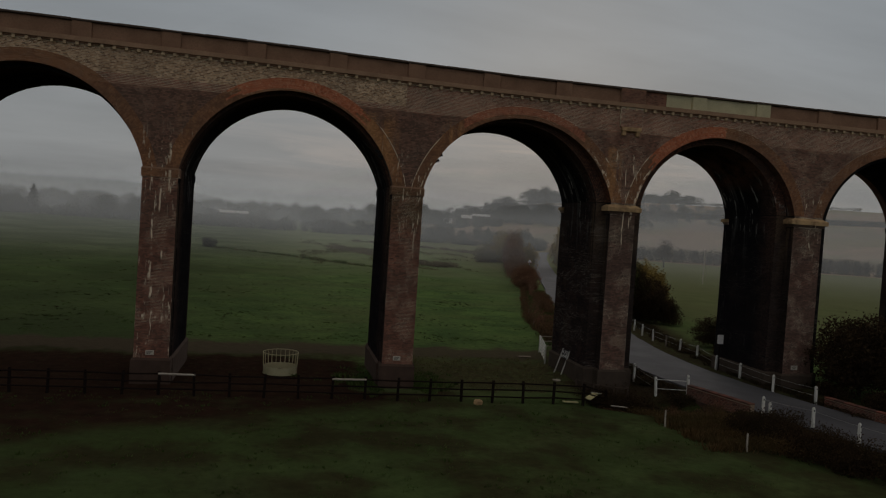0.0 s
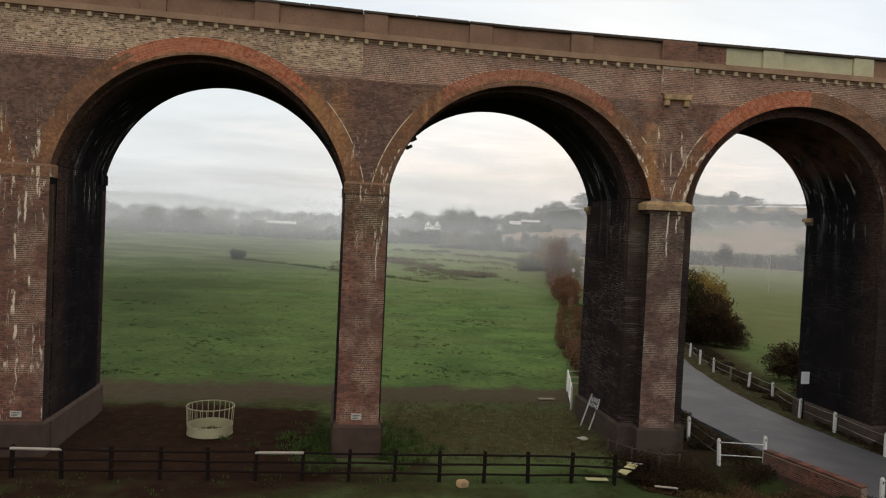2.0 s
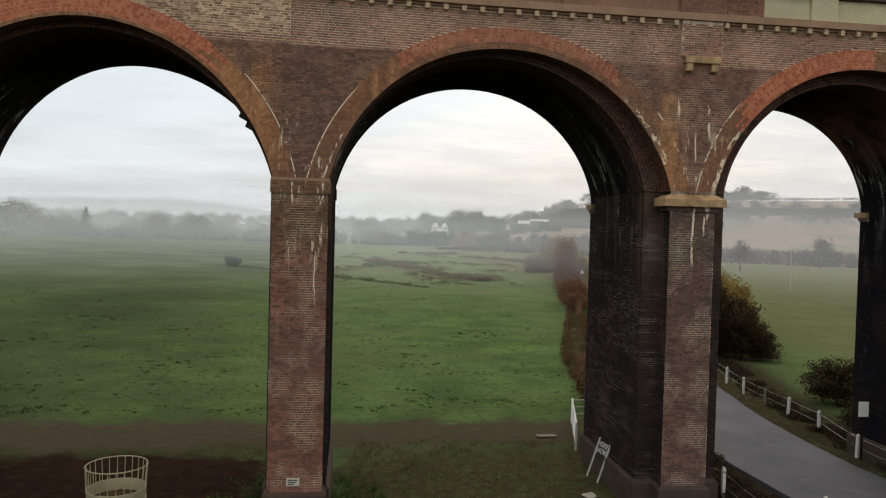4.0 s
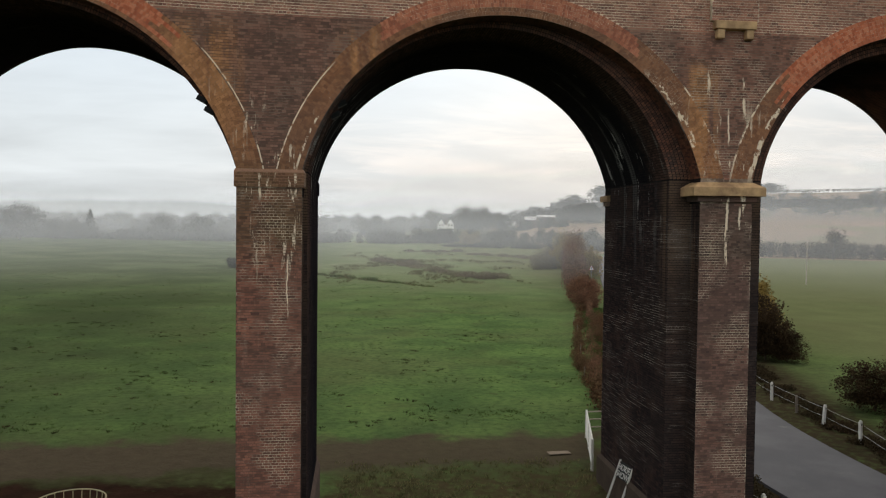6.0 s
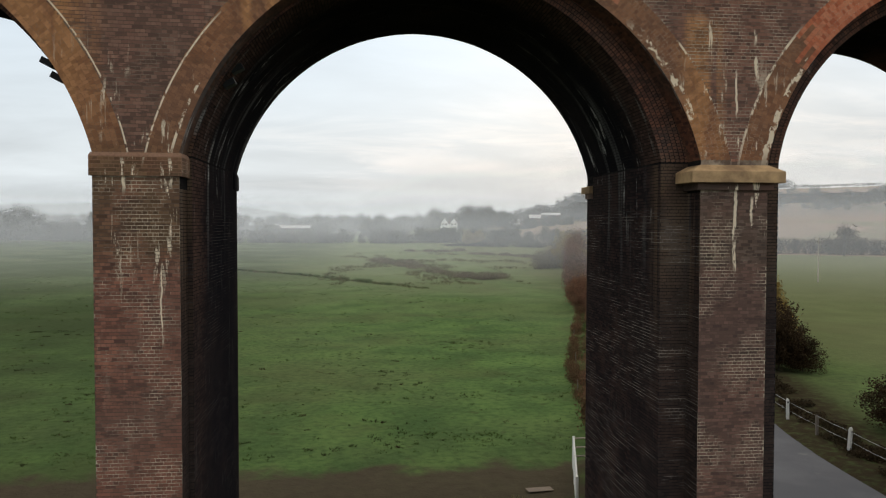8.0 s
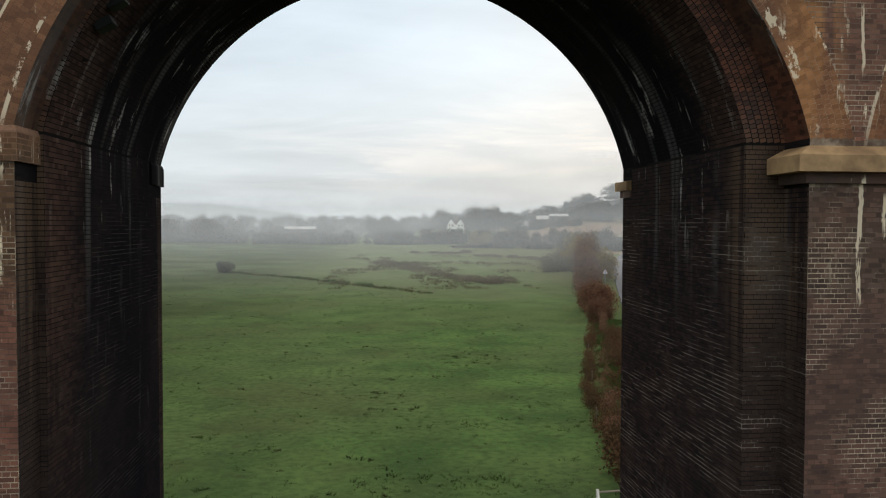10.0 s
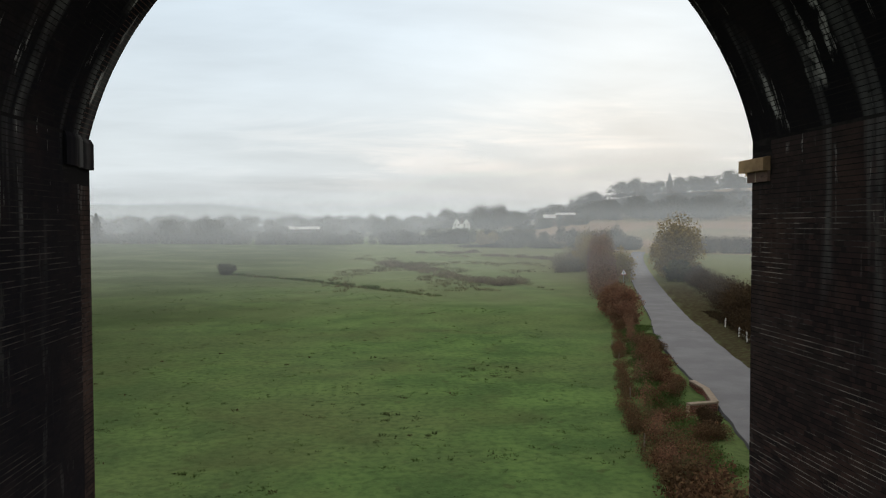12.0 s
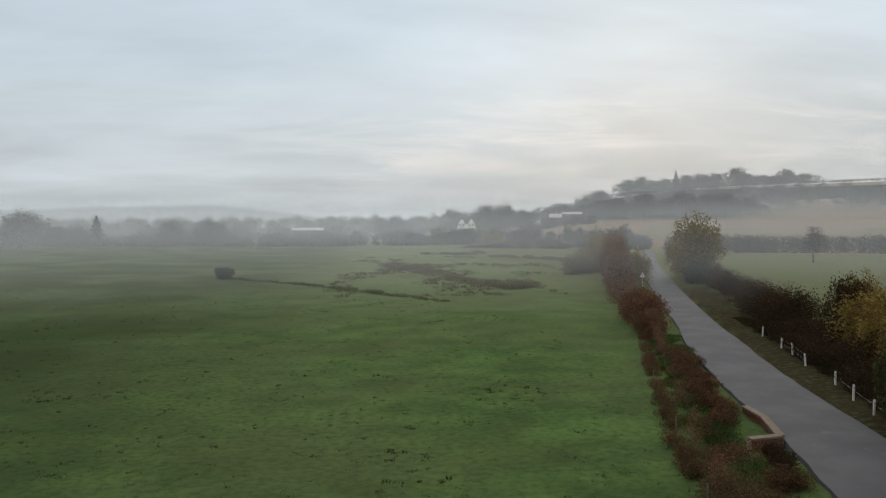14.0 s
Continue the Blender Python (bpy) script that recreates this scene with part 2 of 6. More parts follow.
    if soot:
        flow = m.noise(1.0, 5, (0.5, 3.2, 0.5), 0.62)
        run = m.step(flow, 0.585, 0.64)
        drip = m.step(m.noise(1.0, 3, (0.3, 8, 0.4), 0.5, 5.0), 0.66, 0.72)
    else:
        run = m.step(m.noise(1.0, 5, (4.6, 4.6, 0.75), 0.66), 0.60, 0.64)
        drip = m.step(m.noise(1.0, 3, (15, 15, 0.42), 0.5, 5.0), 0.63, 0.68)
    run = m.calc("MAXIMUM", run, m.calc("MULTIPLY", drip, m.step(m.noise(0.9, 3, shift=9.0), 0.5, 0.6)))
    spots = m.step(m.noise(0.6, 3, shift=3.0), 0.40, 0.54)
    zone = m.calc("MAXIMUM", m.calc("MULTIPLY", m.box(-8.4, -6.2, 1.6, 12.6, 0.4), 0.0 if soot else 0.9), m.box(-30, 60, 11.2 if soot else 9.8, 15.5 if soot else 14.2, 1.2))
    lace = m.step(m.noise(5.0, 5, (1, 1, 0.45), 0.7), 0.40, 0.52)
    f = m.calc("MULTIPLY", m.calc("MULTIPLY", run, m.calc("MULTIPLY", m.calc("ADD", zone, 0.05), spots)), lace)
    if not soot:
        c = m.mix(m.calc("MULTIPLY", f, lime, True), c, LIME)
    if rust:
        c = lime_marks(m, c, lime)
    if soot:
        # soot black, pushed darker to hold the shade inside the arches
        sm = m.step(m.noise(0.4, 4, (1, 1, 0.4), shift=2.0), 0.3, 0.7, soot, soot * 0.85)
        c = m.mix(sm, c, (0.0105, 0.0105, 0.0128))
        # grey lime runs that follow the curve of the vault down on to the flank
        pale = m.calc("MULTIPLY", m.step(m.noise(1.0, 4, (0.10, 1.7, 0.10), 0.5, 33.0), 0.52, 0.66), m.step(m.noise(0.8, 4, (1, 1.6, 0.5), 0.6, 15.0), 0.36, 0.58))
        pale = m.calc("MULTIPLY", pale, m.calc("MULTIPLY", m.step(m.z, 8.5, 11.5), m.step(m.z, 14.6, 16.6, 1.0, 0.0)))
        c = m.mix(m.calc("MULTIPLY", pale, 0.5), c, (0.17, 0.165, 0.155))
        c = m.mix(m.calc("MULTIPLY", f, min(1.0, 0.42 * lime), True), c, (0.62, 0.60, 0.55))
        smear = m.calc("MULTIPLY", m.calc("MULTIPLY", m.step(m.y, 44.5, 45.3, 1.0, 0.0), m.calc("MULTIPLY", m.step(m.z, 6.5, 11.0), m.step(m.z, 12.2, 13.0, 1.0, 0.2))), m.step(m.noise(1.0, 4, (0.3, 4, 0.2), 0.6, 77.0), 0.42, 0.6))
        c = m.mix(m.calc("MULTIPLY", smear, 0.6), c, (0.16, 0.105, 0.066))
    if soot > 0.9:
        # browner and less black towards the front end of the barrel, most higher up
        front_brown = m.calc("MULTIPLY", m.step(m.calc("ADD", m.y, m.calc("MULTIPLY", m.noise(0.7, 4, shift=83.0), 1.6)), 45.6, 47.4, 1.0, 0.0), m.step(m.z, 7.0, 11.5, 0.25, 0.75))
        c = m.mix(front_brown, c, m.mix(m.rnd, (0.055, 0.034, 0.028), (0.125, 0.072, 0.054)))
        worn = m.calc("MULTIPLY", m.box(29.2, 34.6, 14.6, 16.6, 0.8), m.step(m.noise(0.8, 4, shift=41.0), 0.3, 0.6))
        c = m.mix(m.calc("MULTIPLY", worn, 0.75), c, (0.20, 0.085, 0.055))
    m.color(c).bump(m.noise(55, 4), 0.35, 0.01)
    return m.m


WALL_STOPS = [(0.0, (0.11, 0.056, 0.044)), (0.15, (0.23, 0.106, 0.076)), (0.45, (0.32, 0.145, 0.098)), (0.7, (0.39, 0.165, 0.107)),
              (0.9, (0.29, 0.142, 0.104)), (1.0, (0.45, 0.187, 0.12))]
BRICK = masonry("weathered_brick", WALL_STOPS, grime=0.9)
BUFF = masonry("buff_brick", [(0.0, (0.20, 0.11, 0.068)), (0.3, (0.44, 0.26, 0.155)), (0.65, (0.60, 0.37, 0.22)), (1.0, (0.80, 0.56, 0.36))], lime=0.6, rust=0, dull=0.5)
HAUNCH = masonry("brown_orange_ring_brick", [(0.0, (0.23, 0.105, 0.056)), (0.5, (0.32, 0.148, 0.076)), (1.0, (0.39, 0.185, 0.096))], lime=1.0, dull=0.6)
REDRING = masonry("orange_red_brick", [(0.0, (0.44, 0.125, 0.062)), (0.5, (0.60, 0.18, 0.088)), (1.0, (0.66, 0.26, 0.14))], lime=0.4, rust=0, dull=0.3)
DULLRING = masonry("dull_red_brick", [(0.0, (0.36, 0.125, 0.074)), (0.5, (0.54, 0.185, 0.102)), (1.0, (0.62, 0.25, 0.14))], lime=0.8, dull=0.4)
# inner brick: soot, with the arches' shade put into the colour
SOOT_SHADE = masonry("soot_shade_brick", [(0.0, (0.03, 0.026, 0.03)), (0.5, (0.055, 0.043, 0.045)), (0.85, (0.075, 0.05, 0.048)), (1.0, (0.10, 0.062, 0.056))], soot=0.96, lime=1.6, rust=0, rough=0.92)
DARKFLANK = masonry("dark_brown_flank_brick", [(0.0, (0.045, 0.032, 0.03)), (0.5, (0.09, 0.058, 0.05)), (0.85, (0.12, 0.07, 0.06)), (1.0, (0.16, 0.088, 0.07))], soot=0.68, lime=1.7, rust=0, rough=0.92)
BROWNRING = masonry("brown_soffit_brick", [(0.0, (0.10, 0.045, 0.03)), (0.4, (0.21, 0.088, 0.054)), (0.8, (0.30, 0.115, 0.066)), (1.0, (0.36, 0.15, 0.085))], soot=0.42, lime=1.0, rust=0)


FLANKEND = masonry("dark_brown_pilaster_brick", [(0.0, (0.06, 0.04, 0.033)), (0.5, (0.11, 0.07, 0.053)), (1.0, (0.16, 0.095, 0.07))], soot=0.68, lime=0.8, rust=0)


def mortar(name, dark, pale, sooty=False):
    """Joints: dark where old soot fills them, darker still to paint the shade inside the arches, pale lime where they
    were renewed or washed clean.
    """
    m = Mat(name, 0.95, 0.0, 0.0)
    c = m.mix(m.noise(20, 3), dark, tuple(v * 1.5 for v in dark))
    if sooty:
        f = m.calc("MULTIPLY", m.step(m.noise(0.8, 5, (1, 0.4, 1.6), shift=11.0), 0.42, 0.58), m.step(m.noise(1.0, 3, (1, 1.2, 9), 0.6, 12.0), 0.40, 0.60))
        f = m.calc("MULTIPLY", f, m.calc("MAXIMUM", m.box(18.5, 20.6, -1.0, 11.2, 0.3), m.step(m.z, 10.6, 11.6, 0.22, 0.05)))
    else:
        f = m.calc("MULTIPLY", m.step(m.noise(0.9, 5, shift=11.0), 0.46, 0.64), m.step(m.z, 12.2, 12.7, 0.7, 0.16))
        f = m.calc("MAXIMUM", f, m.calc("MULTIPLY", m.box(18.6, 60, 12.3, 17.2, 0.4), m.step(m.noise(0.9, 4, shift=14.0), 0.42, 0.6, 0.05, 0.55)))
        f = m.calc("MAXIMUM", f, m.calc("MULTIPLY", m.box(6.7, 60, 17.04, 19.5, 0.05), m.step(m.noise(0.5, 4, shift=53.0), 0.36, 0.6, 0.55, 1.0)))
        f = m.calc("MAXIMUM", f, m.calc("MULTIPLY", m.box(-30, 6.7, 17.1, 19.5, 0.05), m.step(m.noise(0.5, 4, shift=51.0), 0.36, 0.56, 0.6, 1.0)))
        f = m.calc("MAXIMUM", f, m.box(3.6, 6.75, 17.1, 18.6, 0.1))
    c = m.mix(m.calc("MULTIPLY", f, m.step(m.noise(9, 3), 0.25, 0.55, 0.4, 1.0)), c, pale)
    if not sooty:
        c = lime_marks(m, c, 1.0)
    m.color(c).bump(m.noise(40, 3), 0.4, 0.01)
    return m.m


MORTAR = mortar("lime_mortar", (0.095, 0.062, 0.048), (0.84, 0.70, 0.51))
SOOTSHADE_MORTAR = mortar("soot_shade_mortar", (0.014, 0.0125, 0.0125), (0.30, 0.26, 0.22), True)
PALEJOINT = plain("worn_pale_mortar", (0.34, 0.25, 0.18), 0.95, vary=0.4, scale=1.5, grain=30)
CORESTONE = plain("weathered_plinth_stone", (0.085, 0.054, 0.041), 0.9, vary=0.45, scale=1.5, grain=30)
CAPSTONE = Mat("buff_sandstone", 0.85)
CAPSTONE.color(CAPSTONE.mix(CAPSTONE.step(CAPSTONE.noise(1.6, 5), 0.35, 0.7), (0.60, 0.395, 0.205), (0.27, 0.17, 0.095))).bump(CAPSTONE.noise(30, 4), 0.4, 0.01)
CAPSTONE = CAPSTONE.m
DARKPLINTH = plain("dark_worn_plinth_brick", (0.085, 0.064, 0.05), 0.9, vary=0.45, scale=1.5, grain=30, spec=0.03)
WORNSTONE = plain("worn_grey_stone", (0.25, 0.20, 0.15), 0.9, vary=0.35, scale=2.0, grain=25)
DENTIL = plain("pale_buff_dentil_stone", (0.58, 0.42, 0.265), 0.9, vary=0.3, scale=1.5, grain=22)
COPING = plain("dark_weathered_coping", (0.11, 0.083, 0.068), 0.9, vary=0.4, scale=1.2, grain=25)
STRING = plain("brown_string_course_stone", (0.39, 0.24, 0.152), 0.9, vary=0.4, scale=1.3, grain=22)
PANEL = plain("brown_render_panel", (0.30, 0.17, 0.11), 0.9, vary=0.45, scale=0.8, grain=18)
PALEPANEL = plain("pale_lichen_render", (0.60, 0.53, 0.335), 0.9, vary=0.3, scale=1.2, grain=14)
WHITEPAINT = plain("white_post_paint", (0.72, 0.70, 0.65), 0.6, vary=0.12, scale=9)
CREAMSTEEL = plain("cream_painted_steel", (0.47, 0.42, 0.26), 0.5, vary=0.14, scale=5)
DARKWOOD = plain("dark_fence_timber", (0.02, 0.014, 0.012), 0.95, vary=0.35, scale=4, spec=0.0)
BROWNWOOD = plain("weathered_brown_timber", (0.10, 0.072, 0.055), 0.9, vary=0.35, scale=4)
PALEWOOD = plain("bare_pale_timber", (0.46, 0.40, 0.33), 0.8, vary=0.2, scale=4)
GREYWOOD = plain("weathered_grey_timber", (0.20, 0.17, 0.14), 0.85, vary=0.3, scale=4)
WIRE = plain("galvanised_wire", (0.42, 0.42, 0.40), 0.45, 0.6, vary=0.1)
BLACKBOX = plain("black_box_and_mouth_shade", (0.02, 0.02, 0.02), 0.6, vary=0.2)
BOARDWHITE = plain("clean_white_board", (0.86, 0.84, 0.80), 0.6, vary=0.05)
INK = plain("black_lettering", (0.03, 0.03, 0.03), 0.6, vary=0.1)
PAPER = plain("faded_white_board", (0.56, 0.51, 0.43), 0.6, vary=0.12)
YELLOWBOARD = plain("pale_yellow_board", (0.62, 0.56, 0.30), 0.6, vary=0.15)
REDBRICK = masonry("culvert_red_brick", [(0.0, (0.075, 0.034, 0.028)), (0.5, (0.17, 0.062, 0.045)), (1.0, (0.26, 0.095, 0.066))], lime=0.6, rust=0)
BARK = plain("tree_bark", (0.075, 0.06, 0.048), 0.9, vary=0.35, scale=3)
RENDERWALL = plain("white_rendered_wall", (0.96, 0.93, 0.85), 0.7, vary=0.05, scale=0.8, grain=6)
SLATE = plain("slate_roof", (0.16, 0.155, 0.16), 0.7, vary=0.2, scale=1.0, grain=6)
BARNROOF = plain("pale_sheet_roof", (0.62, 0.60, 0.57), 0.6, vary=0.1, scale=0.3, grain=3)
GLASS = plain("dark_glass_and_bay_shade", (0.03, 0.035, 0.04), 0.1, vary=0.1)


def foliage(name, stops, dull=(0.05, 0.045, 0.03)):
    m = Mat(name, 0.9, 0.0, 0.05)
    c = m.mix(m.step(m.noise(0.35, 4), 0.35, 0.7, 0.0, 0.5), m.ramp(m.rnd, stops), dull)
    m.color(c)
    thin, mx = m.nt.nodes.new("ShaderNodeBsdfTranslucent"), m.nt.nodes.new("ShaderNodeMixShader")
    m.link(c, thin.inputs["Color"])
    mx.inputs[0].default_value = 0.45
    m.nt.links.new(m.bsdf.outputs[0], mx.inputs[1]), m.nt.links.new(thin.outputs[0], mx.inputs[2])
    m.nt.links.new(mx.outputs[0], m.nt.nodes["Material Output"].inputs[0])
    return m.m


LEAF_GREEN = foliage("dark_green_leaves", [(0.0, (0.035, 0.045, 0.02)), (0.6, (0.07, 0.08, 0.032)), (1.0, (0.13, 0.125, 0.045))])
LEAF_AUTUMN = foliage("yellow_brown_leaves", [(0.0, (0.13, 0.092, 0.03)), (0.5, (0.24, 0.165, 0.048)), (1.0, (0.38, 0.27, 0.078))], (0.16, 0.12, 0.045))
LEAF_RUSSET = foliage("russet_hedge_leaves", [(0.0, (0.10, 0.052, 0.038)), (0.5, (0.20, 0.10, 0.066)), (1.0, (0.29, 0.165, 0.10))], (0.11, 0.085, 0.052))
LEAF_BROWN = foliage("brown_hedge_twigs", [(0.0, (0.03, 0.02, 0.012)), (0.6, (0.058, 0.037, 0.021)), (1.0, (0.10, 0.066, 0.034))], (0.03, 0.024, 0.015))
LEAF_FAR = foliage("far_wood_leaves", [(0.0, (0.044, 0.047, 0.03)), (0.6, (0.052, 0.054, 0.034)), (1.0, (0.064, 0.06, 0.037))])
BRACKEN = foliage("dead_bracken", [(0.0, (0.06, 0.032, 0.02)), (0.5, (0.13, 0.068, 0.04)), (1.0, (0.23, 0.135, 0.072))], (0.07, 0.068, 0.034))
TUFT = foliage("rank_grass_tufts", [(0.0, (0.045, 0.075, 0.02)), (0.6, (0.075, 0.125, 0.034)), (1.0, (0.12, 0.15, 0.05))], (0.06, 0.08, 0.03))
VERGE = foliage("dead_brown_verge_grass", [(0.0, (0.028, 0.02, 0.013)), (0.6, (0.055, 0.038, 0.022)), (1.0, (0.10, 0.072, 0.038))], (0.038, 0.038, 0.02))
TUFT_DARK = foliage("dark_rank_grass", [(0.0, (0.03, 0.04, 0.016)), (0.6, (0.045, 0.06, 0.022)), (1.0, (0.07, 0.078, 0.032))], (0.04, 0.04, 0.02))
STRAW = foliage("orange_brown_dead_grass", [(0.0, (0.065, 0.042, 0.018)), (0.6, (0.13, 0.08, 0.036)), (1.0, (0.20, 0.13, 0.062))], (0.06, 0.06, 0.025))
SCRUB = foliage("grey_brown_marsh_scrub", [(0.0, (0.12, 0.10, 0.066)), (0.6, (0.20, 0.165, 0.11)), (1.0, (0.27, 0.23, 0.15))], (0.10, 0.105, 0.055))
RUSH = foliage("brown_rush_tufts", [(0.0, (0.10, 0.10, 0.045)), (0.6, (0.155, 0.145, 0.07)), (1.0, (0.22, 0.19, 0.10))], (0.09, 0.10, 0.045))


def make_ground_material():
    m = Mat("meadow_and_earth", 1.0, 0.0, 0.0)
    big, mid, fine = m.noise(0.035, 5), m.noise(0.22, 5), m.noise(2.2, 5)
    grass = m.mix(m.step(mid, 0.3, 0.7), (0.060, 0.108, 0.037), (0.115, 0.190, 0.058))
    grass = m.mix(m.step(big, 0.40, 0.62, 0.0, 0.7), grass, (0.112, 0.140, 0.058))
    grass = m.mix(m.step(fine, 0.35, 0.75, 0.0, 0.5), grass, (0.026, 0.05, 0.019))
    grass = m.mix(m.step(m.noise(9.0, 4), 0.5, 0.75, 0.0, 0.45), grass, (0.115, 0.150, 0.06))
    grass = m.mix(m.step(m.noise(0.9, 4, shift=4.0), 0.60, 0.74, 0.0, 0.38), grass, (0.055, 0.05, 0.026))
    grass = m.mix(m.step(m.noise(0.11, 5, shift=37.0), 0.50, 0.68, 0.0, 0.5), grass, (0.078, 0.088, 0.038))
    # far meadow grows paler with distance: haze put into the grass colour
    far_haze = m.calc("MULTIPLY", m.step(m.calc("ADD", m.y, m.calc("MULTIPLY", m.noise(0.03, 4), 120.0)), 140, 290), m.step(m.noise(0.05, 4, shift=71.0), 0.3, 0.65, 0.6, 0.85))
    grass = m.mix(far_haze, grass, m.mix(mid, (0.165, 0.20, 0.11), (0.235, 0.255, 0.145)))
    # mottled darker grass westward, with the dimming at the view's edge painted in
    west_dim = m.calc("MULTIPLY", m.step(m.x, -18, 12, 1.0, 0.0), m.calc("MULTIPLY", m.step(m.noise(0.05, 4, shift=81.0), 0.35, 0.6, 0.55, 0.95), m.step(m.y, 90, 160, 1.0, 0.75)))
    grass = m.mix(west_dim, grass, m.mix(fine, (0.054, 0.076, 0.033), (0.030, 0.041, 0.019)))
    east = m.calc("MULTIPLY", m.step(m.x, 38, 60), 0.75)
    grass = m.mix(east, grass, m.mix(mid, (0.115, 0.125, 0.058), (0.16, 0.16, 0.08)))
    edge = m.nt.nodes.new("ShaderNodeAttribute")
    edge.attribute_name = "verge"
    grass = m.mix(m.calc("MULTIPLY", edge.outputs["Fac"], m.step(fine, 0.25, 0.6, 0.6, 1.0)), grass, m.mix(mid, (0.03, 0.022, 0.014), (0.052, 0.04, 0.023)))
    wob = m.calc("MULTIPLY", m.calc("SUBTRACT", m.noise(0.45, 4), 0.5), 5.0)
    yy, xx = m.calc("ADD", m.y, wob), m.calc("ADD", m.x, m.calc("MULTIPLY", wob, 1.3))
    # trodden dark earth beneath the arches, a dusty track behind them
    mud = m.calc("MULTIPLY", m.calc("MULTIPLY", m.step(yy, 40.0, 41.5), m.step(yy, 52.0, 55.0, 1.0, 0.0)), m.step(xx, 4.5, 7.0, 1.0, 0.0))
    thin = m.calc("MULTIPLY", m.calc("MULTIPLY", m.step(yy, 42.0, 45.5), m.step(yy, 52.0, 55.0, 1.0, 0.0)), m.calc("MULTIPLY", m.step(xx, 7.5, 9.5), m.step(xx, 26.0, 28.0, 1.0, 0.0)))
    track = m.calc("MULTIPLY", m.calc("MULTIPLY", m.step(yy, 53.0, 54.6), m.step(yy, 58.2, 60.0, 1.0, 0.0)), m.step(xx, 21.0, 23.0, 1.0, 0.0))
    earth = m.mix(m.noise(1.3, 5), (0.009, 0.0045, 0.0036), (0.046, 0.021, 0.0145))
    dust = m.mix(m.noise(1.6, 5), (0.056, 0.041, 0.03), (0.098, 0.072, 0.053))
    c = m.mix(m.calc("MULTIPLY", thin, m.step(fine, 0.3, 0.6, 0.55, 0.95)), grass, m.mix(m.noise(2.5, 4), (0.044, 0.033, 0.018), (0.08, 0.059, 0.032)))
    c = m.mix(m.calc("MULTIPLY", track, 0.9), c, dust)
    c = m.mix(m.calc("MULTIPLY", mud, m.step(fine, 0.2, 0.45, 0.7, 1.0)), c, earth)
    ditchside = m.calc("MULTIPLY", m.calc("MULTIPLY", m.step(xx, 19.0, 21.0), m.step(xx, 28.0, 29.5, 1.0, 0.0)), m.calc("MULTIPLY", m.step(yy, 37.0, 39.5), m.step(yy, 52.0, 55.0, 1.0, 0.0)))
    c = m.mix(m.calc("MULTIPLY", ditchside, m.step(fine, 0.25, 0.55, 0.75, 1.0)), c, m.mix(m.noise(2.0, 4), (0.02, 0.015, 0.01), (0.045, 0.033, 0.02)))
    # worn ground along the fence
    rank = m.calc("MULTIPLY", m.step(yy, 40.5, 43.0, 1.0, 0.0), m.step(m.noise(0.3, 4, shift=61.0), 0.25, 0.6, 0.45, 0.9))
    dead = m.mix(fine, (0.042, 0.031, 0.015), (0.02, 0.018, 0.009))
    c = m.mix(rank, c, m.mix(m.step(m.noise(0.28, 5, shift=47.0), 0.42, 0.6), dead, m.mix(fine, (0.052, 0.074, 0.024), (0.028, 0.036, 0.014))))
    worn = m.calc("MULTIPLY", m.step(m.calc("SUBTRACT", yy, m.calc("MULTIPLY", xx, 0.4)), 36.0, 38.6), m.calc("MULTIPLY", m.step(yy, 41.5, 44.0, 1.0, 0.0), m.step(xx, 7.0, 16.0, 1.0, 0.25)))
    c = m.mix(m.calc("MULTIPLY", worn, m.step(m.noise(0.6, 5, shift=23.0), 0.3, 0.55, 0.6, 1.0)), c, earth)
    # beyond the hedge: stubble on the rising ground, pasture nearer
    far = m.calc("SUBTRACT", m.y, m.calc("MULTIPLY", m.x, -0.72))
    slope = m.calc("MULTIPLY", m.step(far, 395, 405), m.step(m.x, 85, 120))
    stub = m.mix(m.noise(0.05, 4), (0.215, 0.147, 0.10), (0.275, 0.194, 0.133))
    stub = m.mix(m.step(m.noise(0.012, 3), 0.48, 0.56), stub, (0.19, 0.155, 0.09))
    c = m.mix(slope, c, stub)
    m.color(c).bump(m.calc("ADD", m.noise(7, 5), m.calc("MULTIPLY", m.noise(1.2, 4), 2.0)), 0.6, 0.08)
    m.bsdf.inputs["Sheen Weight"].default_value, m.bsdf.inputs["Sheen Roughness"].default_value = 0.02, 0.45
    m.bsdf.inputs["Sheen Tint"].default_value = (0.85, 0.9, 0.6, 1)
    return m.m


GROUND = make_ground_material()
ASPHALT = Mat("worn_asphalt", 0.8, 0.0, 0.35)
tar = ASPHALT.mix(ASPHALT.step(ASPHALT.noise(0.35, 5), 0.35, 0.7), (0.066, 0.066, 0.074), (0.098, 0.097, 0.106))
tar = ASPHALT.mix(ASPHALT.step(ASPHALT.noise(0.16, 4, shift=19.0), 0.52, 0.58, 0.0, 0.35), tar, (0.055, 0.055, 0.062))
tar = ASPHALT.mix(ASPHALT.step(ASPHALT.noise(1.1, 5, shift=8.0), 0.62, 0.74, 0.0, 0.5), tar, (0.15, 0.14, 0.13))
ASPHALT.color(ASPHALT.mix(ASPHALT.step(ASPHALT.noise(30, 3), 0.4, 0.8, 0.0, 0.35), tar, (0.045, 0.045, 0.05))).bump(ASPHALT.noise(35, 4), 0.3, 0.01)
ASPHALT = ASPHALT.m


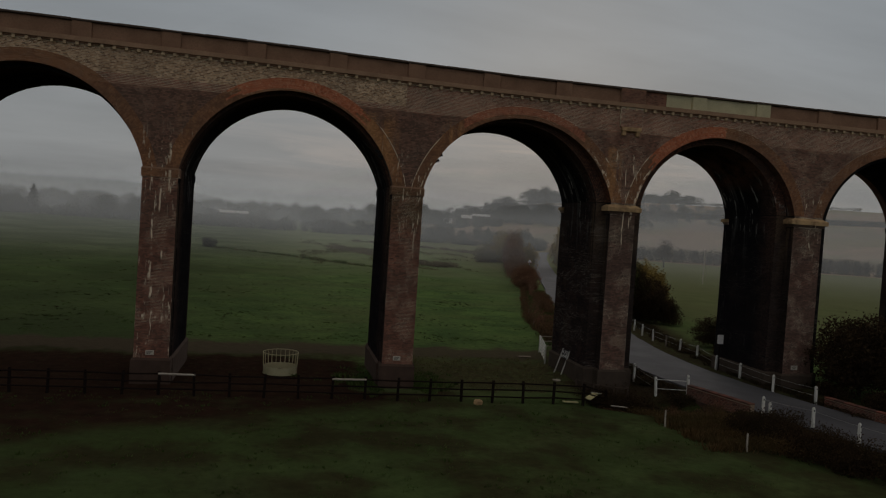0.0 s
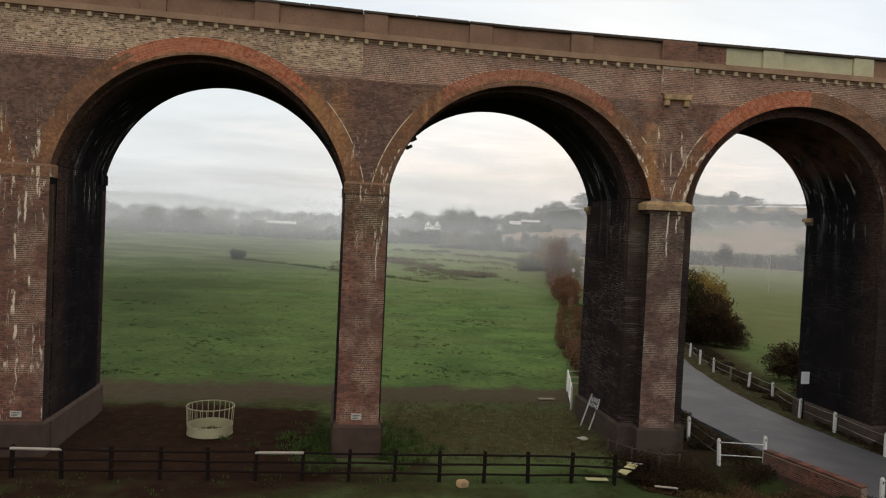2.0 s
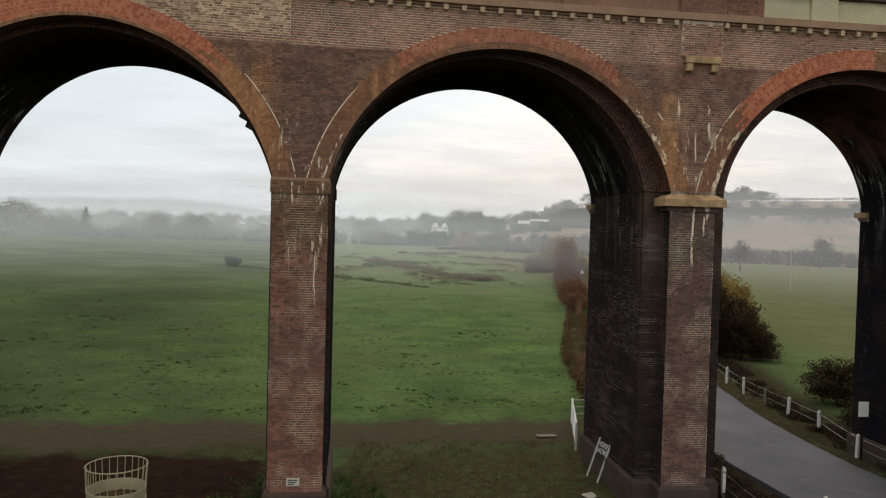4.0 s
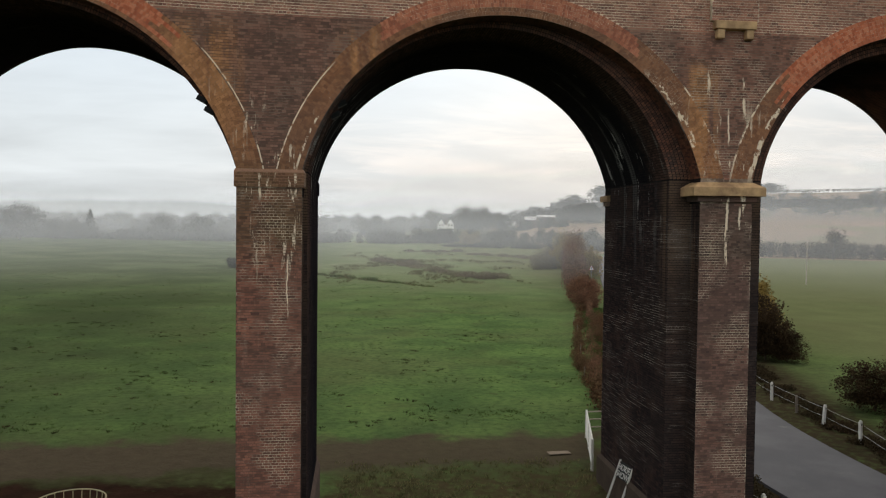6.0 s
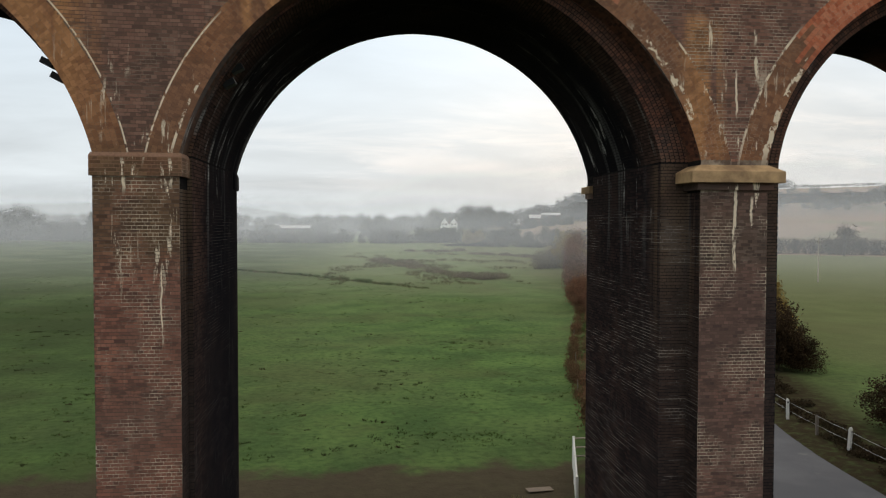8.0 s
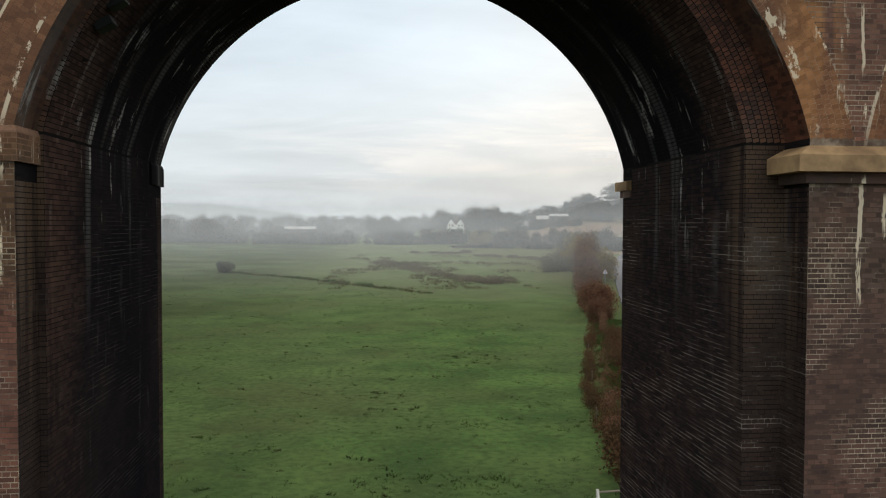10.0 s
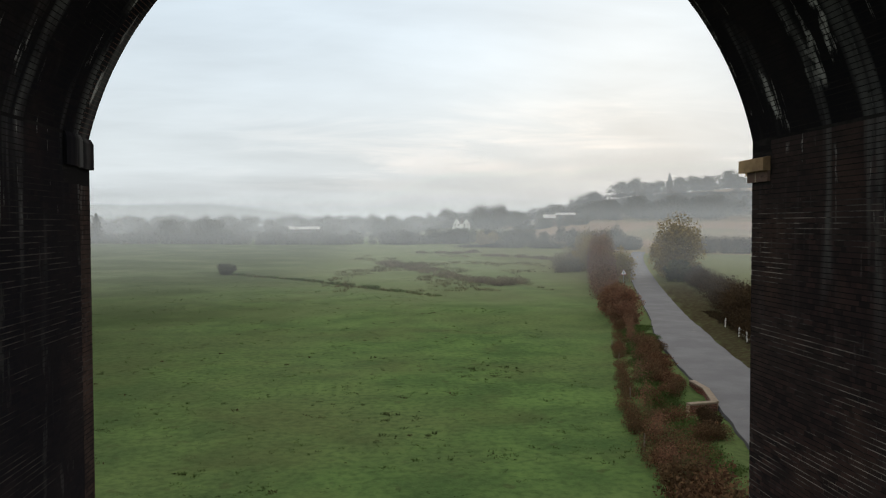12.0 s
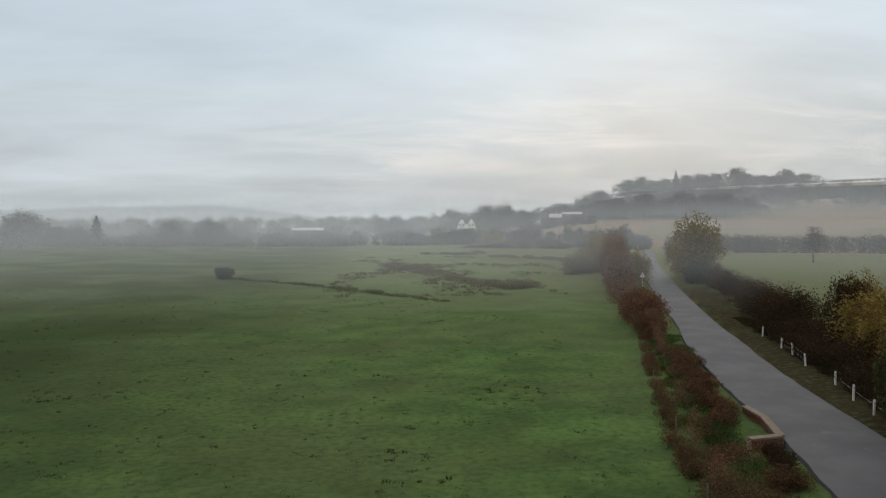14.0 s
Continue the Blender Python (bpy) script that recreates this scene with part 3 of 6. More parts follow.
# ---------------------------------------------------------------- mesh helpers
def to_mesh(name, verts, faces, mats, slots=None, smooth=False):
    me = bpy.data.meshes.new(name)
    me.from_pydata([tuple(map(float, v)) for v in verts], [], [tuple(map(int, f)) for f in faces])
    for k in mats if isinstance(mats, (list, tuple)) else [mats]:
        me.materials.append(k)
    if slots is not None:
        me.polygons.foreach_set("material_index", np.array(slots, dtype=np.int32))
    if smooth:
        me.polygons.foreach_set("use_smooth", np.ones(len(me.polygons), dtype=bool))
    me.update()
    return me


def fast_mesh(name, verts, size, mat):
    """A mesh of separate faces of that many corners each, from an array of corners."""
    verts = np.asarray(verts, dtype=np.float32).reshape(-1, 3)
    me = bpy.data.meshes.new(name)
    n = len(verts)
    me.vertices.add(n), me.loops.add(n), me.polygons.add(n // size)
    me.vertices.foreach_set("co", verts.ravel())
    me.loops.foreach_set("vertex_index", np.arange(n, dtype=np.int32))
    me.polygons.foreach_set("loop_start", np.arange(0, n, size, dtype=np.int32))
    me.materials.append(mat)
    me.update(calc_edges=True)
    return me


def from_bm(bm, name, mat):
    me = bpy.data.meshes.new(name)
    bm.to_mesh(me)
    bm.free()
    me.materials.append(mat)
    return me


def part(name, data, parent, label="", mat=None):
    """Links a mesh (or a bmesh with its material) as one object under a thing or a part."""
    if isinstance(data, bmesh.types.BMesh):
        data = from_bm(data, name, mat)
    ob = new(name, data)
    ob.parent = parent
    if label:
        ob["label"] = label
    return ob


def thing(name, label, category, at=(0, 0, 0), group="", kind=""):
    ob = new(name)
    ob.empty_display_size = 0.2
    ob.matrix_basis = pose(*at)
    return tagged(ob, label, category, group, kind)


def add_box(bm, lo, hi, m=None, bevel=0.0):
    sub = bmesh.new()
    bmesh.ops.create_cube(sub, size=1)
    c, d = [(a + b) / 2 for a, b in zip(lo, hi)], [b - a for a, b in zip(lo, hi)]
    bmesh.ops.transform(sub, matrix=Matrix.Translation(c) @ Matrix.Diagonal((*d, 1)), verts=sub.verts)
    if bevel:
        bmesh.ops.bevel(sub, geom=sub.edges[:], offset=bevel, segments=1, affect="EDGES")
    if m is not None:
        bmesh.ops.transform(sub, matrix=m, verts=sub.verts)
    merge(bm, sub)
    return bm


def merge(bm, sub):
    tmp = bpy.data.meshes.new("tmp")
    sub.to_mesh(tmp)
    sub.free()
    bm.from_mesh(tmp)
    bpy.data.meshes.remove(tmp)


def box(lo, hi, bevel=0.0, m=None):
    return add_box(bmesh.new(), lo, hi, m, bevel)


def tube(points, radius, sides=6, taper=1.0, closed=False):
    """A round bar along points."""
    pts = [Vector(p) for p in points]
    bm = bmesh.new()
    rings = []
    n = len(pts)
    for i, p in enumerate(pts):
        a = pts[(i - 1) % n] if closed or i else pts[0]
        b = pts[(i + 1) % n] if closed or i < n - 1 else pts[-1]
        d = (b - a).normalized()
        up = Vector((0, 0, 1)) if abs(d.z) < 0.9 else Vector((1, 0, 0))
        s = d.cross(up).normalized()
        t = s.cross(d)
        r = radius * (1 + (taper - 1) * i / max(1, n - 1))
        rings.append([bm.verts.new(p + (s * math.cos(k * math.tau / sides) + t * math.sin(k * math.tau / sides)) * r) for k in range(sides)])
    for i in range(n if closed else n - 1):
        for k in range(sides):
            bm.faces.new((rings[i][k], rings[i][(k + 1) % sides], rings[(i + 1) % n][(k + 1) % sides], rings[(i + 1) % n][k]))
    if not closed:
        bm.faces.new(rings[0][::-1]), bm.faces.new(rings[-1])
    return bm


def prism(outline, z0, z1, inset_top=0.0):
    """A plan outline (x, y) pulled up from z0 to z1."""
    bm = bmesh.new()
    low = [bm.verts.new((x, y, z0)) for x, y in outline]
    top = [bm.verts.new((x, y, z1)) for x, y in outline]
    n = len(outline)
    for i in range(n):
        bm.faces.new((low[i], low[(i + 1) % n], top[(i + 1) % n], top[i]))
    bm.faces.new(top), bm.faces.new(low[::-1])
    bmesh.ops.recalc_face_normals(bm, faces=bm.faces[:])
    return bm


def sstep(a, b, v):
    t = np.clip((np.asarray(v, dtype=float) - a) / (b - a), 0, 1)
    return t * t * (3 - 2 * t)


# ---------------------------------------------------------------- ground and road
ROAD = [(46.0, 6.0), (39.5, 16.0), (35.2, 24.0), (32.3, 30.5), (30.8, 36.5), (29.6, 42.5), (29.15, 49.0), (29.6, 56.0), (31.1, 64.0), (33.4, 72.5), (35.35, 80.0), (38.1, 92.0),
        (41.65, 105.5), (47.3, 124.0), (57.8, 158.0), (77.2, 218.0), (98.5, 279.0), (118.0, 330.0)]


def spline(points, step=1.0):
    """A smooth line through plan points."""
    pts = np.array(points, dtype=float)
    d = np.r_[0, np.cumsum(np.hypot(*np.diff(pts, axis=0).T))]
    t = np.arange(0, d[-1], step)
    out = []
    for v in t:
        i = min(max(np.searchsorted(d, v) - 1, 0), len(pts) - 2)
        p0, p1, p2, p3 = pts[max(i - 1, 0)], pts[i], pts[i + 1], pts[min(i + 2, len(pts) - 1)]
        u = (v - d[i]) / (d[i + 1] - d[i])
        out.append(0.5 * (2 * p1 + (p2 - p0) * u + (2 * p0 - 5 * p1 + 4 * p2 - p3) * u * u + (3 * p1 - p0 - 3 * p2 + p3) * u ** 3))
    return np.array(out)


ROADLINE = spline(ROAD, 1.5)


def ground_z(x, y):
    """The lie of the land: flat meadow, a low causeway for the road, a ditch, a hill far off."""
    x, y = np.asarray(x, dtype=float), np.asarray(y, dtype=float)
    d, az = np.hypot(x - 13, y - 44), np.degrees(np.arctan2(x - 13, y - 44))
    roadx = np.interp(y, ROADLINE[:, 1], ROADLINE[:, 0])
    z = 0.5 * sstep(-9, -3.4, x - roadx) * sstep(300, 200, y)
    z = z - 1.1 * np.exp(-((y - 39.4 + 0.35 * (x - 26)) / 2.0) ** 2) * sstep(27.4, 26.6, x) * sstep(17.0, 22.0, x)
    z = z - 1.0 * np.exp(-((y - 80.0 - 0.2 * (x - 32)) / 1.3) ** 2) * sstep(33.0, 31.6, x) * sstep(27.5, 30.0, x)
    z = z + 0.42 * np.exp(-((x - 20.2) / 0.85) ** 2) * sstep(44.0, 46.5, y) * sstep(53.0, 50.5, y)
    z = z + 8 * (sstep(390, 530, d) * sstep(2, 6, az) + sstep(560, 800, d) * sstep(6, 2, az)) + 5 * sstep(330, 520, d) * sstep(10, 18, az)
    h = np.interp(az, [8, 12, 16, 20, 26, 40, 60], [0, 15, 23, 31, 37, 40, 40])
    z = z + h * sstep(540, 900, d)
    z = z + 0.10 * np.sin(x * 0.11 + y * 0.05) * np.cos(y * 0.09) * sstep(58, 80, y)
    return z


def make_ground():
    xs = np.unique(np.r_[-2600:-400:200, -400:-60:12, -60:16:1.5, 16:42:0.75, 42:90:2, 90:420:10, 420:3200:150].astype(float))
    ys = np.unique(np.r_[-400:-40:60, -40:26:3, 26:46:0.75, 46:90:1.2, 90:200:4, 200:960:14, 960:4200:240].astype(float))
    gx, gy = np.meshgrid(xs, ys)
    gz = ground_z(gx, gy)
    rough = np.array([[noise.noise((a * 0.35, b * 0.35, 0)) for a, b in zip(ra, rb)] for ra, rb in zip(gx, gy)])
    gz = gz + rough * 0.07
    # the ground dips under the road bed
    road_d = np.full(gx.shape, 99.0)
    for px, py in ROADLINE:
        road_d = np.minimum(road_d, np.hypot(gx - px, gy - py))
    gz = gz - 0.16 * (road_d < 3.0)
    verts = np.stack([gx, gy, gz], -1).reshape(-1, 3)
    w = len(xs)
    faces = [(j * w + i, j * w + i + 1, (j + 1) * w + i + 1, (j + 1) * w + i) for j in range(len(ys) - 1) for i in range(w - 1)]
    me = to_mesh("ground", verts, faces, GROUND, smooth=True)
    side = gx - np.interp(gy, ROADLINE[:, 1], ROADLINE[:, 0])
    left = sstep(6.5, 4.5, road_d) * sstep(-1.0, -2.5, side) * sstep(62, 54, gy) * 0.85
    verge = (sstep(8.5, 6.5, road_d) * sstep(1.0, 2.5, side) + left) * sstep(20, 30, gy) * sstep(190, 150, gy)
    me.attributes.new("verge", "FLOAT", "POINT").data.foreach_set("value", verge.ravel().astype(np.float32))
    ob = new("ground", me)
    return tagged(ob, "green autumn meadow with bare earth under the arches", "ground", kind="structure")


make_ground()


def make_road():
    line = spline(ROAD, 1.0)
    tang = np.gradient(line, axis=0)
    tang /= np.hypot(tang[:, 0], tang[:, 1])[:, None]
    nor = np.stack([tang[:, 1], -tang[:, 0]], 1)
    verts, faces = [], []
    shape = [(-1.02, -0.25), (-1.0, 0.0), (-0.52, 0.045), (0, 0.07), (0.52, 0.045), (1.0, 0.0), (1.02, -0.25)]
    half = lambda y: float(np.interp(y, [50, 68, 80, 108, 118, 145, 220], [2.85, 2.5, 2.45, 2.45, 2.1, 2.1, 2.4]))
    for i, (p, n) in enumerate(zip(line, nor)):
        for k, dz in shape:
            wob = 0.12 * noise.noise((p[0] * 0.4, p[1] * 0.4, k)) if abs(k) > 0.9 else 0
            q = p + n * (k * half(p[1]) + wob)
            verts.append((q[0], q[1], float(ground_z(p[0], p[1])) + 0.03 + dz))
        if i:
            a, b = (i - 1) * 7, i * 7
            faces += [(a + k, a + k + 1, b + k + 1, b + k) for k in range(6)]
    ob = new("road", to_mesh("road", verts, faces, ASPHALT))
    return tagged(ob, "narrow worn grey asphalt country lane bending away", "road", kind="structure")


make_road()

# ---------------------------------------------------------------- the viaduct
FRONT, BACK, STEP = 43.6, 51.46, 0.75
SPRING, CROWN, TOP = 12.46, 17.3, 18.6
# centre, half width of the face, half width of the body behind it, stone cornice or brick band
PIERS = [(-36.2, 0.97, 1.1, False), (-21.75, 0.97, 1.1, False), (-7.3, 0.98, 1.02, False), (7.13, 0.96, 1.07, False), (21.4, 0.87, 1.58, True), (35.2, 1.1, 1.95, True),
         (49.6, 0.97, 1.1, False), (63.9, 0.97, 1.1, False), (78.2, 0.97, 1.1, False)]


def arch_circle(x0, x1, crown):
    h, d = (x1 - x0) / 2, crown - SPRING
    r = (h * h + d * d) / (2 * d)
    return (x0 + x1) / 2, crown - r, r


def arc_points(circle, n=128):
    cx, cz, r = circle
    a = math.asin((SPRING - cz) / r)
    return [(cx - r * math.cos(a + (math.pi - 2 * a) * i / n), cz + r * math.sin(a + (math.pi - 2 * a) * i / n)) for i in range(n + 1)]


def arch_block(xl, xr, circle, y0, y1, wall, soffit, ztop=TOP):
    """The masonry between two pier centres above the springing, with the arch cut out."""
    arc = arc_points(circle)
    cols = [(xl, SPRING)] + arc + [(xr, SPRING)]
    n = len(cols)
    verts = [(x, y, z) for y in (y0, y1) for x, z in cols] + [(x, y, ztop) for y in (y0, y1) for x, z in cols]
    faces, slots = [], []
    for i in range(n - 1):
        for b, flip in ((0, False), (n, True)):
            q = (b + i, b + i + 1, 2 * n + b + i + 1, 2 * n + b + i)
            faces.append(q[::-1] if flip else q), slots.append(0)
        faces.append((i + 1, i, n + i, n + i + 1)), slots.append(1)
        faces.append((2 * n + i, 2 * n + i + 1, 3 * n + i + 1, 3 * n + i)), slots.append(0)
    return verts, faces, slots


def pier_plan(c, hp, hb, grow=0.0, y0=FRONT, y1=BACK):
    f, b = y0 - grow, y1 + grow
    s0, s1, hp, hb = FRONT + STEP - grow, BACK - STEP + grow, hp + grow, hb + grow
    return [(c - hp, f), (c + hp, f), (c + hp, s0), (c + hb, s0), (c + hb, s1), (c + hp, s1), (c + hp, b), (c - hp, b), (c - hp, s1), (c - hb, s1), (c - hb, s0), (c - hp, s0)]


def cap_plan(c, hp, hb, grow, back):
    """The outline of a capital: round the face, and at the back a little way along the body."""
    g = hp + grow * 1.25
    if not back:
        f, s = FRONT - grow, FRONT + STEP - 0.004
        return [(c - g, f), (c + g, f), (c + g, s), (c - g, s)]
    f, s, e, w = BACK + grow, BACK - STEP + grow, BACK - STEP - 0.62, hb + min(grow, 0.13 if grow > 0.1 else 0.05)
    return [(c - g, f), (c + g, f), (c + g, s), (c + w, s), (c + w, e), (c - w, e), (c - w, s), (c - g, s)]


viaduct = thing("viaduct", "long dark red-brown brick railway viaduct with tall round arches", "viaduct", (14.3, 47.4, 0))


def settle(x, z):
    """The line climbs slightly towards one end: how far masonry at x and z stands above the level plan."""
    rise = np.interp(x, [-36, -20, -7, 0, 7, 14, 28, 40, 80], [0.85, 0.62, 0.42, 0.32, 0.13, 0.0, -0.03, -0.1, -0.3])
    return rise * np.clip((np.asarray(z) - 11.25) / 6.05, 0, 1)


def vpart(name, data, parent=None, label="", mat=None, level=False):
    if isinstance(data, bmesh.types.BMesh):
        data = from_bm(data, name, mat)
    if not level:
        co = np.empty(len(data.vertices) * 3, dtype=np.float32)
        data.vertices.foreach_get("co", co)
        co = co.reshape(-1, 3)
        co[:, 2] += settle(co[:, 0], co[:, 2])
        data.vertices.foreach_set("co", co.ravel())
    ob = part(name, data, parent or viaduct, label, mat)
    ob.matrix_parent_inverse = viaduct.matrix_basis.inverted() if parent is None else Matrix()
    return ob


def chamfered(plan, grown, z0, z1, z2):
    """A course that stands out by the grown outline up to z1 and slopes back to the plan at z2."""
    bm = bmesh.new()
    rows = [[bm.verts.new((x, y, z)) for x, y in o] for o, z in ((grown, z0), (grown, z1), (plan, z2))]
    n = len(plan)
    for a, b in zip(rows, rows[1:]):
        for i in range(n):
            bm.faces.new((a[i], a[(i + 1) % n], b[(i + 1) % n], b[i]))
    bm.faces.new(rows[-1]), bm.faces.new(rows[0][::-1])
    bmesh.ops.recalc_face_normals(bm, faces=bm.faces[:])
    return bm


pier_obs = []
for c, hp, hb, stone in PIERS:
    bm = prism(pier_plan(c, hp, hb), -0.6, SPRING)
    me = from_bm(bm, "pier", MORTAR)
    me.materials.append(SOOTSHADE_MORTAR)
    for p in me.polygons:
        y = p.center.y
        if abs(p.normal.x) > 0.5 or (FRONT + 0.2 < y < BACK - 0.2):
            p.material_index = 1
    pier = vpart("pier", me)
    pier_obs.append(pier)
    vpart("plinth", chamfered(pier_plan(c, hp, hb, 0.004), pier_plan(c, hp, hb, 0.13), -0.7, 1.38, 1.5), pier, "worn grey-brown plinth", DARKPLINTH if stone else CORESTONE)
    for back in (False, True):
        if stone:
            vpart("cornice", chamfered(cap_plan(c, hp, hb, 0.01, back), cap_plan(c, hp, hb, 0.26, back), 11.9, *((12.12, 12.15) if back else (12.17, 12.34))), pier, "projecting buff stone cornice", CAPSTONE)
            vpart("corbel_course", prism(cap_plan(c, hp, hb, 0.09, back), 11.72, 11.9), pier, "brick course under the cornice", BRICK)
        else:
            vpart("band", chamfered(cap_plan(c, hp, hb, 0.02, back), cap_plan(c, hp, hb, 0.05, back), 11.94, SPRING - 0.08, SPRING), pier, "projecting brick band", SOOT_SHADE if back else PANEL)

ARCHES = []
for (c0, p0, b0, _), (c1, p1, b1, _) in zip(PIERS, PIERS[1:]):
    ring = arch_circle(c0 + p0, c1 - p1, CROWN)
    body = arch_circle(c0 + b0, c1 - b1, CROWN - (0.42 if 20 < c0 < 30 else 0.2))
    ARCHES.append((c0, c1, ring, body))
    for nm, circ, y0, y1, wall, soff in (("arch_face", ring, FRONT, FRONT + STEP, MORTAR, BROWNRING), ("arch_barrel", body, FRONT + STEP, BACK - STEP, SOOTSHADE_MORTAR, SOOTSHADE_MORTAR),
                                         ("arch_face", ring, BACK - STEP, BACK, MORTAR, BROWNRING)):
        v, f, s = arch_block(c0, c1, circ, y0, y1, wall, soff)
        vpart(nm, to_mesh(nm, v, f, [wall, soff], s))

# deck, string course, parapets
X0, X1 = PIERS[0][0], PIERS[-1][0]
for xa, xb in zip([p[0] for p in PIERS], [p[0] for p in PIERS][1:]):
    vpart("deck", box((xa, FRONT + 0.3, TOP), (xb, BACK - 0.3, TOP + 0.35)), None, "", PANEL)
PILASTERS = [2.45 + 4.76 * k for k in range(-8, 16)]
for side, y in ((-1, FRONT), (1, BACK)):
    Y = lambda d: y + side * d
    lohi = lambda a, b: (min(Y(a), Y(b)), max(Y(a), Y(b)))
    a, b = lohi(0.22, -0.4)
    for xa, xb in zip([X0] + PILASTERS, PILASTERS + [X1]):
        a, b = lohi(0.22, -0.4)
        vpart("string_course", box((xa, a, TOP + 0.1), (xb, b, TOP + 0.36), 0.0), None, "", STRING)
        a, b = lohi(0.10, -0.3)
        vpart("frieze", box((xa, a, TOP), (xb, b, TOP + 0.1)), None, "", PANEL)
    edges = [X0] + PILASTERS + [X1]
    for i, (ea, eb) in enumerate(zip(edges, edges[1:])):
        pale = side < 0 and 22.5 < ea and eb < 33
        a, b = lohi(0.02, -0.3)
        if side < 0 and 21 < ea < 22.5:
            vpart("parapet_panel", box((ea + 0.525, a, TOP + 0.36), (23.9, b, TOP + 1.22), 0.02), None, "", PANEL)
            vpart("parapet_panel", box((23.9, a, TOP + 0.362), (eb - 0.52, b, TOP + 1.22), 0.02), None, "pale lichen-green parapet panel", PALEPANEL)
            continue
        vpart("parapet_panel", box((ea + 0.525, a, TOP + 0.36), (eb - 0.52, b, TOP + 1.22), 0.02), None, "pale lichen-green parapet panel" if pale else "", PALEPANEL if pale else PANEL)
    for px in PILASTERS:
        king = abs(px - 21.5) < 0.5
        pale = side < 0 and 25 < px < 32
        a, b = lohi(0.14 if not king else 0.2, -0.34)
        hw = 0.86 if king else 0.53
        vpart("parapet_pilaster", box((px - hw, a, TOP + 0.362), (px + hw, b, TOP + (1.3 if king else 1.225)), 0.02), None, "", PALEPANEL if pale else PANEL)
    a, b = lohi(0.2, -0.4)
    for k in range(int((X1 - X0) / 2.38)):
        xa = X0 + 2.38 * k
        vpart("coping_stone", box((xa + 0.006, a, TOP + 1.22 + 0.008 * math.sin(k * 7.0)), (xa + 2.374, b, TOP + 1.35 + 0.008 * math.sin(k * 3.0)), 0.03), None, "", COPING)
dent = from_bm(box((-0.085, -0.12, -0.1), (0.085, 0.1, 0.1), 0.012), "dentil", DENTIL)
for k in range(-70, 96):
    dx = 6.82 + 0.65 * k
    if X0 < dx < X1:
        ob = vpart("dentil", dent, level=True)
        ob.matrix_basis = pose(dx, FRONT - 0.05, TOP - 0.02 + float(settle(dx, TOP)))

# the pilaster over the strong pier and the stone bracket that carries it
vpart("strong_pilaster", box((20.72, FRONT - 0.13, 17.4), (22.28, FRONT + 0.1, TOP + 0.1), 0.01), None, "", MORTAR)
bracket = bmesh.new()
add_box(bracket, (20.82, FRONT - 0.24, 17.14), (22.18, FRONT + 0.05, 17.4), bevel=0.02)
for lx in (20.9, 21.86):
    add_box(bracket, (lx, FRONT - 0.2, 16.85), (lx + 0.24, FRONT + 0.05, 17.138), bevel=0.02)
vpart("bracket", bracket, None, "buff stone bracket on two corbels", CAPSTONE)


# ---------------------------------------------------------------- brickwork of the viaduct
ROW, LONG, JOINT, PROUD = 0.084, 0.236, 0.0145, 0.0014
brick_rng = np.random.RandomState(5)


class Courses:
    """Collects bricks as oriented blocks: centre, half length, half height, and the three directions."""

    def __init__(self):
        self.c, self.hu, self.hv, self.u, self.v, self.n = [], [], [], [], [], []

    def add(self, c, hu, hv, u, v, n):
        k = len(c)
        self.c.append(c), self.hu.append(np.broadcast_to(hu, k)), self.hv.append(np.broadcast_to(hv, k))
        for store, d in ((self.u, u), (self.v, v), (self.n, n)):
            store.append(np.broadcast_to(np.asarray(d, dtype=float), (k, 3)))

    def done(self):
        return [np.concatenate(a) for a in (self.c, self.hu, self.hv, self.u, self.v, self.n)]


def lay(store, origin, u, v, n, row, spans, head=0.008):
    """One course along u at that origin, over spans of u, in a bond that alternates stretchers and headers."""
    o, u, v, n = (np.asarray(a, dtype=float) for a in (origin, u, v, n))
    pitch = LONG / 2 if row % 2 == 0 else LONG
    phase = LONG / 4 if row % 2 == 0 else (LONG / 2 if row % 4 == 1 else 0.0)
    for a, b in spans:
        if b - a < 0.05:
            continue
        cuts = np.arange(math.floor((a - phase) / pitch), math.ceil((b - phase) / pitch) + 1) * pitch + phase
        cuts = np.unique(np.clip(cuts, a, b))
        lo, hi = cuts[:-1], cuts[1:]
        ok = hi - lo > 0.04
        lo, hi = lo[ok], hi[ok]
        mid = (lo + hi) / 2
        store.add(o + mid[:, None] * u, (hi - lo - head) / 2, (ROW - JOINT) / 2, u, v, n)


def brick_arrays(data):
    """Corners of five-sided blocks that stand a little proud of the wall."""
    c, hu, hv, u, v, n = data
    k = len(c)
    out = (PROUD * (0.55 + 0.75 * brick_rng.rand(k)))[:, None]
    tilt = (brick_rng.rand(k, 4) - 0.5)[:, :, None] * 0.0015
    du, dv = hu[:, None] * u, hv[:, None] * v
    P = [c - du - dv + n * (out + tilt[:, 0]), c + du - dv + n * (out + tilt[:, 1]), c + du + dv + n * (out + tilt[:, 2]), c - du + dv + n * (out + tilt[:, 3])]
    B = [p - n * (out + 0.008) for p in P]
    return np.concatenate([P[0], P[1], P[2], P[3], B[0], B[1], B[2], B[3]], 1).reshape(k, 8, 3)


BLOCK = [(0, 1, 2, 3), (4, 5, 1, 0), (5, 6, 2, 1), (6, 7, 3, 2), (7, 4, 0, 3)]


